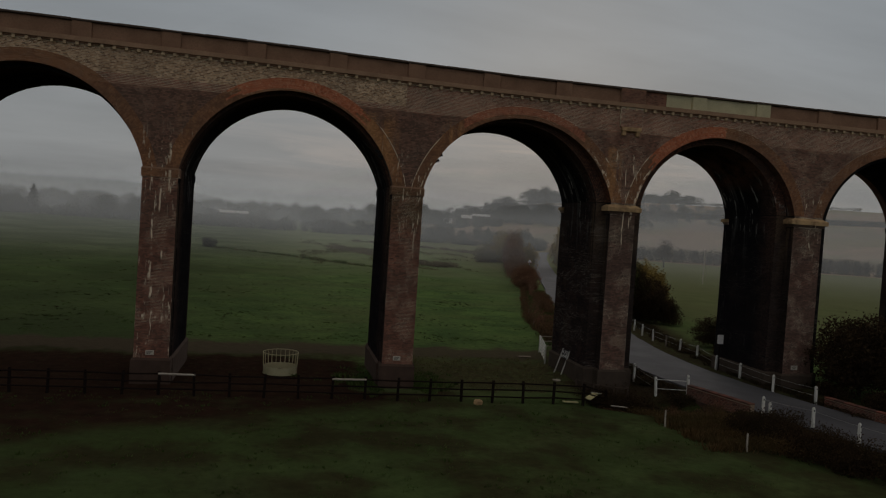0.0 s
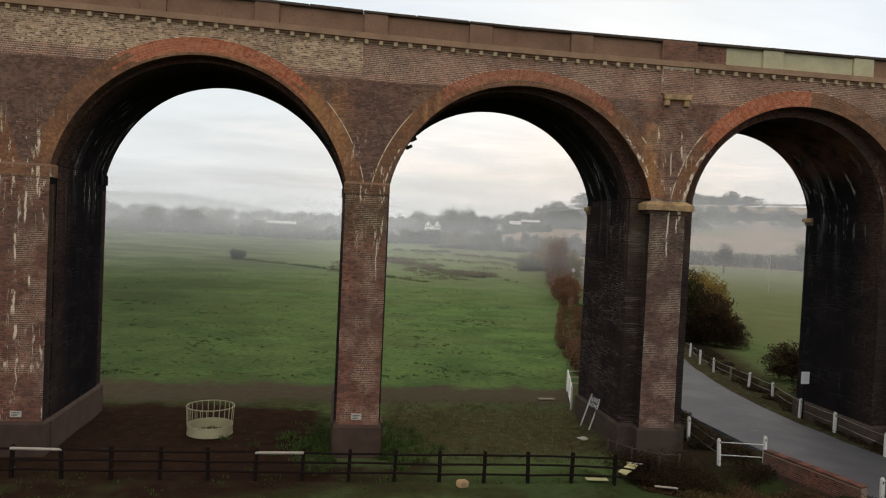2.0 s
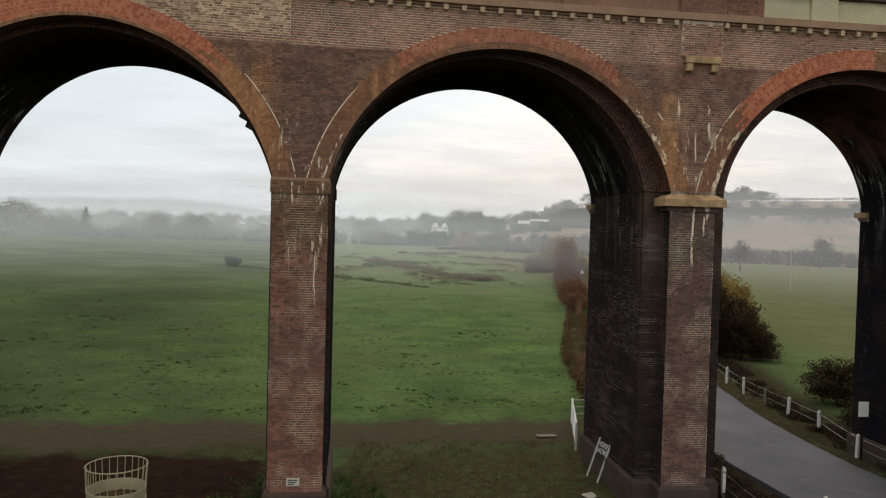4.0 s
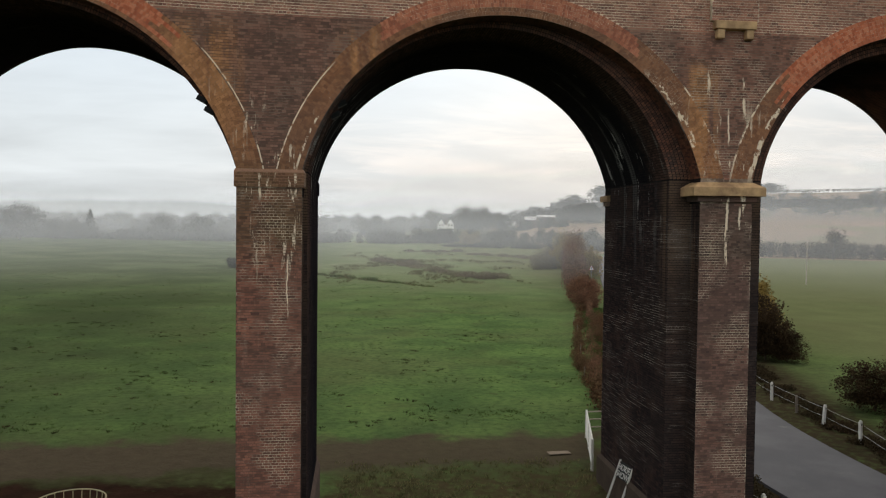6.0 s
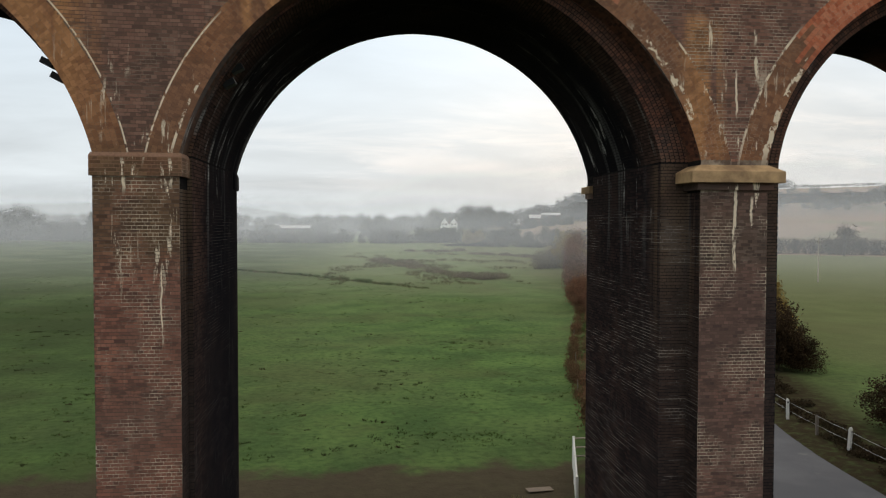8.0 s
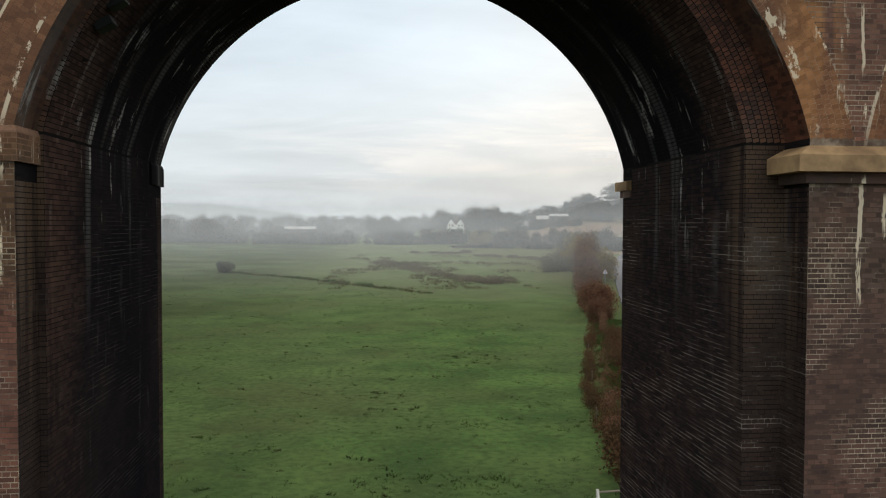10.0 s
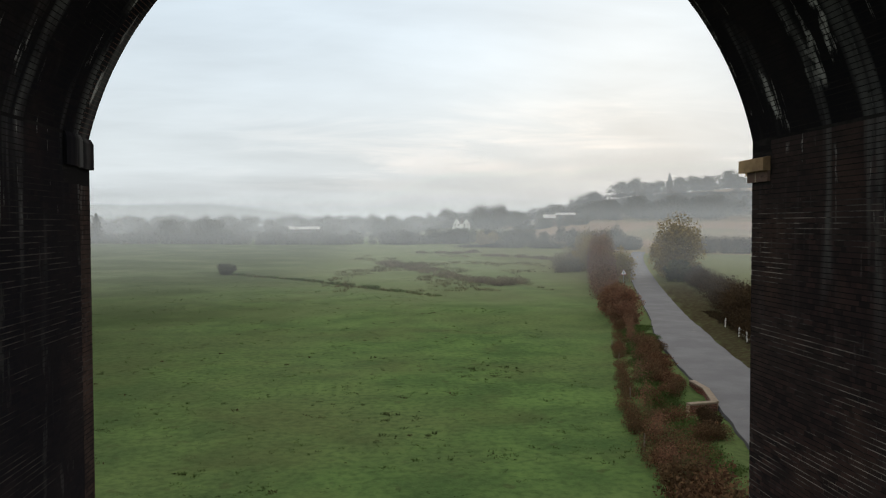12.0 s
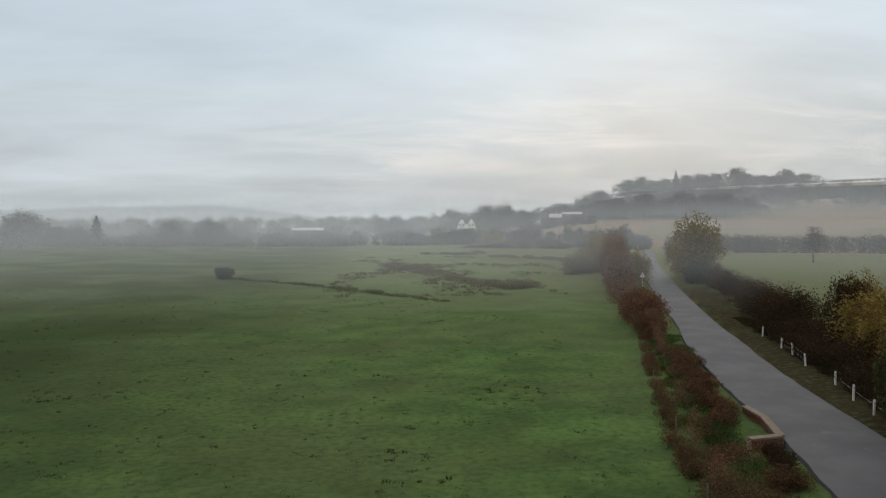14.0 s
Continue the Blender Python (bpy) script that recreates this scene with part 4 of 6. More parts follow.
def brick_mesh(data, mat):
    pts = brick_arrays(data)
    k = len(pts)
    pts = pts.reshape(-1, 3)
    pts[:, 2] += settle(pts[:, 0], pts[:, 2])
    base = (np.arange(k) * 8)[:, None, None]
    idx = (np.array(BLOCK)[None] + base).reshape(-1)
    me = bpy.data.meshes.new("brickwork")
    me.vertices.add(k * 8), me.loops.add(k * 20), me.polygons.add(k * 5)
    me.vertices.foreach_set("co", pts.astype(np.float32).ravel())
    me.loops.foreach_set("vertex_index", idx.astype(np.int32))
    me.polygons.foreach_set("loop_start", np.arange(0, k * 20, 4, dtype=np.int32))
    me.polygons.foreach_set("use_smooth", np.zeros(k * 5, dtype=bool))
    me.materials.append(mat)
    me.update(calc_edges=True)
    return me


single_mesh = {}


def single_bricks(parent, data, mat, pick, most=300):
    """Up to that many of the bricks as objects of their own on one mesh; returns the rest."""
    c, hu, hv, u, v, n = data
    sel = np.flatnonzero(pick(c) & (hu > 0.03))[:most]
    if mat.name not in single_mesh:
        sb = bmesh.new()
        vs = [sb.verts.new(p) for p in ((-1, -1, 1), (1, -1, 1), (1, 1, 1), (-1, 1, 1), (-1, -1, -1), (1, -1, -1), (1, 1, -1), (-1, 1, -1))]
        for f in BLOCK:
            sb.faces.new([vs[i] for i in f])
        single_mesh[mat.name] = from_bm(sb, "brick", mat)
    for i in sel:
        depth = PROUD * (0.55 + 0.75 * brick_rng.rand())
        mid = c[i] + n[i] * (depth - 0.012) / 2
        mid[2] += float(settle(mid[0], mid[2]))
        ob = new("brick", single_mesh[mat.name])
        ob.parent = parent
        ob.matrix_basis = Matrix(((*(u[i] * hu[i]), 0), (*(v[i] * hv[i]), 0), (*(n[i] * (depth + 0.012) / 2), 0), (*mid, 1))).transposed()
    keep = np.ones(len(c), dtype=bool)
    keep[sel] = False
    return [a[keep] for a in data]


def finish(store, mat, parent, pick=None, pick_parent=None, label=""):
    data = store.done()
    if pick is not None:
        data = single_bricks(pick_parent or parent, data, mat, pick)
    ob = part("brickwork", brick_mesh(data, mat), parent, label)
    tagged(ob, kind="stuff")
    if parent is viaduct:
        ob.matrix_parent_inverse = viaduct.matrix_basis.inverted()
    return ob


RINGS, RINGSTEP = 6, 0.124
LEFT, RIGHT = -24.0, 46.0


def face_spans(z):
    """Where the front face is wall at height z, between the arch rings."""
    if z < SPRING:
        return [(c - hp, c + hp) for c, hp, hb, s in PIERS if LEFT < c < RIGHT]
    spans, x = [], LEFT
    for c0, c1, (cx, cz, r), body in ARCHES:
        ro = r + RINGS * RINGSTEP
        if c1 < LEFT or c0 > RIGHT or z >= cz + ro:
            continue
        h = math.sqrt(ro * ro - (z - cz) ** 2)
        spans.append((x, cx - h))
        x = cx + h
    spans.append((x, RIGHT))
    return [(max(a, LEFT), min(b, RIGHT)) for a, b in spans if b > LEFT and a < RIGHT]


wall, buff, pier_faces = Courses(), Courses(), {i: Courses() for i in range(len(PIERS))}
for row in range(int((TOP - 1.5) / ROW)):
    z = 1.5 + (row + 0.5) * ROW
    for a, b in face_spans(z):
        if z < SPRING - 0.02:
            i = min(range(len(PIERS)), key=lambda k: abs(PIERS[k][0] - (a + b) / 2))
            if z > (11.70 if PIERS[i][3] else 11.92):
                continue
            lay(pier_faces[i], (0, FRONT, z), (1, 0, 0), (0, 0, 1), (0, -1, 0), row, [(a, b)])
        else:
            edge = 6.68 if z > 17.2 else LEFT
            lay(buff, (0, FRONT, z), (1, 0, 0), (0, 0, 1), (0, -1, 0), row, [(a, min(b, edge))])
            lay(wall, (0, FRONT, z), (1, 0, 0), (0, 0, 1), (0, -1, 0), row, [(max(a, edge), b)])
finish(wall, BRICK, viaduct)
finish(buff, BUFF, viaduct, label="buff-coloured brick facing above the arches")
for i, st in pier_faces.items():
    if st.c:
        near = (lambda c: (c[:, 2] > 6.4) & (c[:, 2] < 11.8)) if i in (3, 4) else None
        finish(st, BRICK, pier_obs[i], near)

# brick skin of the pilaster over the strong pier
st = Courses()
for row in range(int((TOP - 17.4) / ROW)):
    lay(st, (0, FRONT - 0.13, 17.4 + (row + 0.5) * ROW), (1, 0, 0), (0, 0, 1), (0, -1, 0), row, [(20.73, 22.27)])
finish(st, BRICK, viaduct)

# brick skin of the parapet over the strong pier
st = Courses()
for row in range(int(0.9 / ROW)):
    z = TOP + 0.375 + (row + 0.5) * ROW
    lay(st, (0, FRONT - 0.2, z), (1, 0, 0), (0, 0, 1), (0, -1, 0), row, [(20.66, 22.32)])
    if row < 10:
        lay(st, (0, FRONT - 0.02, z), (1, 0, 0), (0, 0, 1), (0, -1, 0), row, [(22.36, 23.88)])
finish(st, BRICK, viaduct, label="red-brown brick skin of the parapet")

# courses on the projecting bands at the springing
for i, (c, hp, hb, stone) in enumerate(PIERS[1:7]):
    if not stone:
        st = Courses()
        for row in range(5):
            lay(st, (0, FRONT - 0.05, 11.985 + row * ROW), (1, 0, 0), (0, 0, 1), (0, -1, 0), row, [(c - hp - 0.06, c + hp + 0.06)])
            for sg in (-1, 1):
                lay(st, (c + sg * (hp + 0.0628), 0, 11.985 + row * ROW), (0, 1, 0), (0, 0, 1), (sg, 0, 0), row, [(FRONT - 0.045, FRONT + STEP - 0.01)])
        finish(st, HAUNCH, pier_obs[i + 1])

# voussoirs: six rings of brick on end round each arch
for c0, c1, (cx, cz, r), body in ARCHES:
    if c1 < LEFT - 2 or c0 > RIGHT:
        continue
    red, dull, com = Courses(), Courses(), Courses()
    for k in range(RINGS):
        rr = r + (k + 0.5) * RINGSTEP
        a0 = math.asin((SPRING - cz) / rr)
        count = int((math.pi - 2 * a0) * rr / 0.083)
        th = a0 + (np.arange(count) + 0.5) * (math.pi - 2 * a0) / count
        x, z = cx - rr * np.cos(th), cz + rr * np.sin(th)
        c = np.stack([x, np.full_like(x, FRONT), z], 1)
        tang = np.stack([np.sin(th), 0 * th, np.cos(th)], 1)
        radial = np.stack([-np.cos(th), 0 * th, np.sin(th)], 1)
        if abs(cx) < 3:
            hot, warm = (x > -3.4 + 0.5 * math.sin(k * 2.3)) & (x < 4.1 + 0.45 * math.sin(k * 1.7 + 1)) & (k > 0), x < -90
        elif cx < 20:
            hot, warm = x < -90, (x > 10.4) & (x < 18.4) & (k > 1)
        elif cx < 30:
            hot, warm = (x > 23.2 + 0.25 * math.sin(k * 2.1)) & (x < 28.4 + 0.12 * math.sin(k * 3.0)), x < -90
        else:
            hot, warm = x < -90, x < -90
        for store, sel in ((red, hot), (dull, warm), (com, ~(hot | warm))):
            if sel.any():
                store.add(c[sel], 0.0400, 0.0600, tang[sel], radial[sel], np.array((0.0, -1.0, 0.0)))
    for store, mat, lab in ((red, REDRING, "orange-red replacement arch bricks"), (dull, DULLRING, "dull red arch bricks"), (com, HAUNCH, "")):
        if store.c:
            finish(store, mat, viaduct, label=lab)


def side_wall(i, s, mat):
    """The flank of a pier that faces along the line: the body and the narrower pilasters at both ends."""
    c, hp, hb, stone = PIERS[i]
    body, ends = Courses(), Courses()
    for row in range(int((SPRING - 1.5) / ROW)):
        z = 1.5 + (row + 0.5) * ROW
        capped = z > 11.7
        lay(body, (c + s * hb, 0, z), (0, 1, 0), (0, 0, 1), (s, 0, 0), row, [(FRONT + STEP, BACK - STEP - (0.64 if capped else 0))], 0.003)
        if not capped:
            lay(ends, (c + s * hp, 0, z), (0, 1, 0), (0, 0, 1), (s, 0, 0), row, [(FRONT, FRONT + STEP), (BACK - STEP, BACK)])
        lay(ends, (0, FRONT + STEP, z), (1, 0, 0), (0, 0, 1), (0, -1, 0), row, [tuple(sorted((c + s * hp, c + s * hb)))])
    near = (lambda k: (k[:, 2] > 8.2) & (k[:, 2] < 12.4) & (k[:, 1] < 48)) if (i, s) in ((3, 1), (4, -1)) else None
    finish(body, mat, pier_obs[i], near, label="brick flank black with soot and painted shade")
    finish(ends, FLANKEND, pier_obs[i])


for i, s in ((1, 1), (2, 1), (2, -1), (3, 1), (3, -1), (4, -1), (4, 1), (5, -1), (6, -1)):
    side_wall(i, s, DARKFLANK if (i, s) == (4, -1) else SOOT_SHADE)

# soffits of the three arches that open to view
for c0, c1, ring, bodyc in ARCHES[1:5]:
    for (cx, cz, r), y0, y1, mat in ((bodyc, FRONT + STEP, BACK - STEP, SOOT_SHADE), (ring, FRONT, FRONT + STEP, BROWNRING), (ring, BACK - STEP, BACK, SOOT_SHADE)):
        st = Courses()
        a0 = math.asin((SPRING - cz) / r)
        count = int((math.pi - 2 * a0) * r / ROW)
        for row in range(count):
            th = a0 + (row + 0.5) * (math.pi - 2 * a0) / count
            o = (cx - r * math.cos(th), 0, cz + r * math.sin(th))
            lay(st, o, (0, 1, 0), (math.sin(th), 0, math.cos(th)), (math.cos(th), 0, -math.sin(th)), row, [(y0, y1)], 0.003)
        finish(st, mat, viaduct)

# rings of brick on the step between the face and the barrel
for c0, c1, ring, (cx, cz, r) in ARCHES[2:5]:
    st = Courses()
    for k in range(6):
        rr = r + (k + 0.5) * RINGSTEP
        a0 = math.asin((SPRING - cz) / rr)
        count = int((math.pi - 2 * a0) * rr / 0.083)
        th = a0 + (np.arange(count) + 0.5) * (math.pi - 2 * a0) / count
        c = np.stack([cx - rr * np.cos(th), np.full_like(th, FRONT + STEP), cz + rr * np.sin(th)], 1)
        out = np.hypot(c[:, 0] - ring[0], c[:, 2] - ring[1]) < ring[2] + 0.05
        if out.any():
            st.add(c[out], 0.0345, 0.0525, np.stack([np.sin(th), 0 * th, np.cos(th)], 1)[out], np.stack([-np.cos(th), 0 * th, np.sin(th)], 1)[out], np.array((0.0, -1.0, 0.0)))
    finish(st, BROWNRING, viaduct)


# ---------------------------------------------------------------- things near the viaduct
def gz(x, y):
    return float(ground_z(x, y))


def small_box(name, lo, hi, mat, label, category, bevel=0.0, m=None, group=""):
    ob = new(name, from_bm(box(lo, hi, bevel), name, mat))
    if m is not None:
        ob.matrix_basis = m
    return tagged(ob, label, category, group)


# number plates and notice on the piers, drawn as plain bars
def plate(x, z, w, h, mat, label, y=FRONT - 0.03):
    ob = thing("plate", label, "plate", (x, y, z), "plates on the piers")
    part("board", box((-w / 2, -0.012, -h / 2), (w / 2, 0.02, h / 2), 0.004), ob, "", mat)
    for k in range(3):
        part("mark", box((-w * 0.36, -0.017, h * (0.22 - 0.24 * k) - h * 0.05), (w * (0.36 - 0.12 * k), -0.0125, h * (0.22 - 0.24 * k) + h * 0.05)), ob, "dark printed bar", INK)
    return ob


plate(-7.38, 1.82, 0.46, 0.26, PAPER, "small white plate fixed to a brick pier")
plate(7.08, 1.87, 0.46, 0.28, PAPER, "small white plate with dark marks on a brick pier")
plate(35.0, 1.95, 0.5, 0.3, PAPER, "small white plate fixed to a brick pier")

notice = thing("notice_board", "white rectangular notice board on a post beside the pier", "notice board", (32.95, 49.5, gz(32.95, 49.5)))
part("board", box((-0.25, -0.02, 2.05), (0.25, 0.02, 2.75), 0.005), notice, "plain white board", BOARDWHITE)
part("post", box((-0.03, 0.022, -0.3), (0.03, 0.08, 2.7)), notice, "", DARKWOOD)

# small dark boxes under the arches
for bx, bz, by in ((5.12, 14.44, 44.0), (5.34, 14.12, 44.0), (9.22, 14.6, 44.75), (9.03, 14.24, 44.75)):
    small_box("nest_box", (-0.15, -0.14, -0.075), (0.15, 0.14, 0.075), BLACKBOX, "small dark box fixed under the arch", "nest box", 0.01,
              pose(bx, by, bz + float(settle(bx, bz)), 0, 28 if bx < 7 else -28, 0), "boxes under the arches")


# ring feeder for hay
def ring_feeder():
    ob = thing("ring_feeder", "cream painted steel ring hay feeder on bare earth", "cattle feeder", (0.08, 47.4, 0.0))
    R, n = 1.08, 24
    sheet = bmesh.new()
    rows = []
    for z, r in ((0.02, R), (0.46, R), (0.46, R - 0.012), (0.02, R - 0.012)):
        rows.append([sheet.verts.new((r * math.cos(k * math.tau / 48), r * math.sin(k * math.tau / 48), z)) for k in range(48)])
    for a, b in zip(rows, rows[1:] + rows[:1]):
        for k in range(48):
            sheet.faces.new((a[k], a[(k + 1) % 48], b[(k + 1) % 48], b[k]))
    part("skirt", sheet, ob, "solid sheet steel skirt", CREAMSTEEL)
    ringpts = lambda r, z: [(r * math.cos(k * math.tau / 40), r * math.sin(k * math.tau / 40), z) for k in range(40)]
    part("top_rail", tube(ringpts(R + 0.05, 1.36), 0.023, 6, closed=True), ob, "", CREAMSTEEL)
    part("middle_rail", tube(ringpts(R, 0.47), 0.024, 6, closed=True), ob, "", CREAMSTEEL)
    part("bottom_rail", tube(ringpts(R, 0.03), 0.024, 6, closed=True), ob, "", CREAMSTEEL)
    bar = from_bm(tube([(R, 0, 0.47), (R + 0.02, 0, 0.9), (R + 0.05, 0, 1.36)], 0.014, 5), "upright_bar", CREAMSTEEL)
    for k in range(n):
        b = part("upright_bar", bar, ob)
        b.matrix_basis = pose(0, 0, 0, 0, 0, 360 * k / n)
    return ob


ring_feeder()


def hay_heap(x, y, r):
    """Trampled hay left inside the feeder: an uneven low mound."""
    bm = bmesh.new()
    rings = [[bm.verts.new((r * k / 6 * math.cos(a * math.tau / 30), r * k / 6 * math.sin(a * math.tau / 30), 0.02 + 0.2 * (1 - (k / 6) ** 2) + 0.07 * noise.noise((k * 1.7, a * 0.9, 3)))) for a in range(30)] for k in range(1, 7)]
    for p, q in zip(rings, rings[1:]):
        for a in range(30):
            bm.faces.new((p[a], q[a], q[(a + 1) % 30], p[(a + 1) % 30]))
    bm.faces.new(rings[0])
    ob = new("hay", from_bm(bm, "hay", plain("trampled_hay", (0.085, 0.055, 0.026), 0.95, vary=0.5, scale=7, grain=40)))
    ob.matrix_basis = pose(x, y, 0.0)
    return tagged(ob, "trampled brown hay lying inside the ring feeder", "hay")


hay_heap(0.08, 47.4, 0.98)


# dark post-and-rail fence in front of the viaduct
def rail_fence():
    ob = thing("rail_fence", "dark stained timber post and rail fence on worn grass", "fence", (0, 41, 0))
    post = from_bm(box((-0.07, -0.07, -0.4), (0.07, 0.07, 1.32), 0.012), "post", DARKWOOD)
    xs = [-6.39 + 1.88 * k for k in range(-12, 14)] + [20.3]
    ys = [-0.2 - 0.03 * (x + 6.4) + (1.7 if x > 20 else 0) for x in xs]
    for i, (x, y) in enumerate(zip(xs, ys)):
        p = part("post", post, ob)
        p.matrix_basis = pose(x, y, gz(x, 41 + y), random.uniform(-2, 2), random.uniform(-2, 2), random.uniform(-6, 6))
        if i:
            a, b = (xs[i - 1], ys[i - 1]), (x, y)
            pale = abs(a[0] + 6.39) < 0.3 or abs(a[0] - 3.01) < 0.3
            for h in (1.18, 0.78, 0.38):
                light = pale and h > 1
                r = tube([(a[0] - 0.03, a[1] - 0.09, gz(a[0], 41 + a[1]) + h + random.uniform(-0.03, 0.03)), (b[0] + 0.03, b[1] - 0.09, gz(b[0], 41 + b[1]) + h + random.uniform(-0.03, 0.03))],
                         0.058 if light else 0.045, 6)
                part("rail", r, ob, "bare pale top rail" if light else "", PALEWOOD if light else DARKWOOD)
    return ob


rail_fence()


def low_barrier():
    ob = thing("low_rail", "low weathered brown timber rail standing round the pier foot", "fence", (20.6, 43.3, 0.1))
    pts = [(-1.1, 1.5), (-0.4, 0.2), (0.6, -0.7), (1.5, -0.85)]
    for i, (x, y) in enumerate(pts):
        part("post", box((x - 0.05, y - 0.05, -0.5), (x + 0.05, y + 0.05, 0.5), 0.01), ob, "", BROWNWOOD)
        if i:
            part("rail", tube([(*pts[i - 1], 0.42), (x, y, 0.42)], 0.035, 6), ob, "", BROWNWOOD)
    return ob


low_barrier()


def event_sign():
    """A hand-lettered board on two legs, leaning against the side of the pier."""
    ob = thing("event_sign", "hand-lettered board on two white legs leaning against a brick pier", "sign", (19.42, 48.6, 0.45))
    u, v = Vector((0.15, -0.99, 0)).normalized(), Vector((0.3, -0.55, 1.65)).normalized()
    n = v.cross(u).normalized()
    m = Matrix(((u.x, n.x, v.x, 0), (u.y, n.y, v.y, 0), (u.z, n.z, v.z, 0), (0, 0, 0, 1)))
    for lx in (0.0, 0.95):
        part("leg", box((lx - 0.035, -0.03, -0.25), (lx + 0.035, 0.03, 1.75), 0.004, m), ob, "white painted leg", WHITEPAINT)
    part("board", box((0.036, -0.02, 1.02), (0.914, 0.02, 1.7), 0.004, m), ob, "dark board", INK)
    for word, z in (("HORSE", 1.38), ("SHOW", 1.07)):
        cu = bpy.data.curves.new("lettering", "FONT")
        cu.body, cu.size, cu.align_x, cu.extrude = word, 0.36, "CENTER", 0.003
        tmp = bpy.data.objects.new("lettering", cu)
        scene.collection.objects.link(tmp)
        me = bpy.data.meshes.new_from_object(tmp.evaluated_get(bpy.context.evaluated_depsgraph_get()))
        bpy.data.objects.remove(tmp)
        me.materials.clear()
        me.materials.append(BOARDWHITE)
        me.transform(m @ pose(0.475, -0.03, z, 90, 0, 0) @ Matrix.Diagonal((0.72 if word == "HORSE" else 0.8, 1, 1, 1)))
        part("lettering", me, ob, "white letters")
    return ob


event_sign()


# field gate beside the track
def field_gate():
    a, b = Vector((20.2, 53.0, 0.1)), Vector((21.55, 58.2, 0.15))
    ob = thing("field_gate", "white painted five-bar field gate standing open", "gate", tuple(a))
    d = b - a
    for t in (0.0, 0.5, 1.0):
        p = d * t
        part("gate_post" if t != 0.5 else "brace", box((p.x - 0.05, p.y - 0.05, -0.25 if t != 0.5 else 0.1), (p.x + 0.05, p.y + 0.05, 1.35), 0.01), ob, "", WHITEPAINT)
    for h in (0.2, 0.42, 0.64, 0.86, 1.08, 1.3):
        part("bar", tube([(0, 0, h), (d.x, d.y, h)], 0.04, 6), ob, "", WHITEPAINT)
    for h in (0.45, 0.85, 1.25):
        part("side_rail", tube([(d.x, d.y, h), (d.x + 2.4, d.y + 0.2, h)], 0.035, 6), ob, "", PALEWOOD)
    part("side_post", box((d.x + 2.35, d.y + 0.12, -0.3), (d.x + 2.5, d.y + 0.27, 1.3), 0.01), ob, "", GREYWOOD)
    return ob


field_gate()


# white roadside posts with wires
def road_post(x, y, h=1.12, r=0.07, mat=None, label="white painted concrete roadside post on the verge", group="white roadside posts"):
    ob = thing("roadside_post", label, "post", (x, y, gz(x, y)), group)
    bm = bmesh.new()
    add_box(bm, (-r, -r, -0.35), (r, r, h - 0.06), bevel=r * 0.18)
    add_box(bm, (-r * 0.82, -r * 0.82, h - 0.058), (r * 0.82, r * 0.82, h), bevel=r * 0.35)
    part("shaft", bm, ob, "", mat or WHITEPAINT)
    if mat is None:
        part("reflector", box((-0.4 * r, -r - 0.011, h - 0.24), (0.4 * r, -r - 0.0005, h - 0.14)), ob, "dark round reflector", INK)
    ob.rotation_euler = [radians(random.uniform(-2.5, 2.5)), radians(random.uniform(-2.5, 2.5)), radians(random.uniform(-20, 20))]
    return ob


RIGHT_POSTS = [(36.9, 73.8), (36.2, 70.4), (35.4, 67.0), (34.75, 63.5), (34.5, 60.5), (34.35, 57.8), (34.1, 54.5), (33.0, 49.9), (32.95, 46.7), (32.75, 42.6), (33.4, 39.2)]
for i, (x, y) in enumerate(RIGHT_POSTS):
    if i in (4,):
        road_post(x, y, 1.0, 0.06, GREYWOOD, "bare grey timber roadside post on the verge")
    else:
        road_post(x, y)


def wire_run(name, pts, heights, label, group=""):
    ob = thing(name, label, "wire", (pts[0][0], pts[0][1], 0), group)
    o = Vector((pts[0][0], pts[0][1], 0))
    for h in heights:
        for (xa, ya), (xb, yb) in zip(pts, pts[1:]):
            pa, pb = Vector((xa, ya, gz(xa, ya) + h)) - o, Vector((xb, yb, gz(xb, yb) + h)) - o
            part("strand", tube([pa, (pa + pb) / 2 - Vector((0, 0, 0.03)), pb], 0.0075, 4), ob, "", WIRE)
    return ob


wire_run("fence_wire", RIGHT_POSTS, (0.95, 0.5), "two galvanised wires strung along white roadside posts")
LEFT_POSTS = [(23.95, 45.4), (24.08, 42.45), (26.12, 42.05)]
for x, y in LEFT_POSTS:
    road_post(x, y, 1.25)
wire_run("fence_wire", [(23.0, 51.0), LEFT_POSTS[0], LEFT_POSTS[1]], (1.02, 0.5), "two galvanised wires strung beside the pier")
rails = thing("white_rails", "two white tubular rails between roadside posts", "rail", (24.08, 42.45, gz(24.08, 42.45)))
for h in (1.08, 0.48):
    part("rail", tube([(0, 0, h), (2.04, -0.4, h)], 0.02, 6), rails, "", WHITEPAINT)
NEAR_POSTS = [(27.38, 35.98), (27.66, 35.7), (28.75, 33.5), (29.0, 30.4), (30.2, 26.8)]
for i, (x, y) in enumerate(NEAR_POSTS):
    road_post(x, y, 1.15 if i != 1 else 0.85)
wire_run("fence_wire", [NEAR_POSTS[0]] + NEAR_POSTS[2:], (0.95,), "galvanised wire along roadside posts")
for x, y in ((20.9, 35.3), (23.0, 30.9)):
    road_post(x, y, 0.95, 0.035, PALEWOOD, "thin bare timber stake in rough grass", "stakes in the grass")
FAR_POSTS = [(48.3, 110.8), (46.5, 104.3), (45.7, 101.2), (44.3, 97.0), (42.65, 90.75), (41.05, 86.45), (39.95, 83.0), (39.2, 80.6), (38.5, 78.0)]
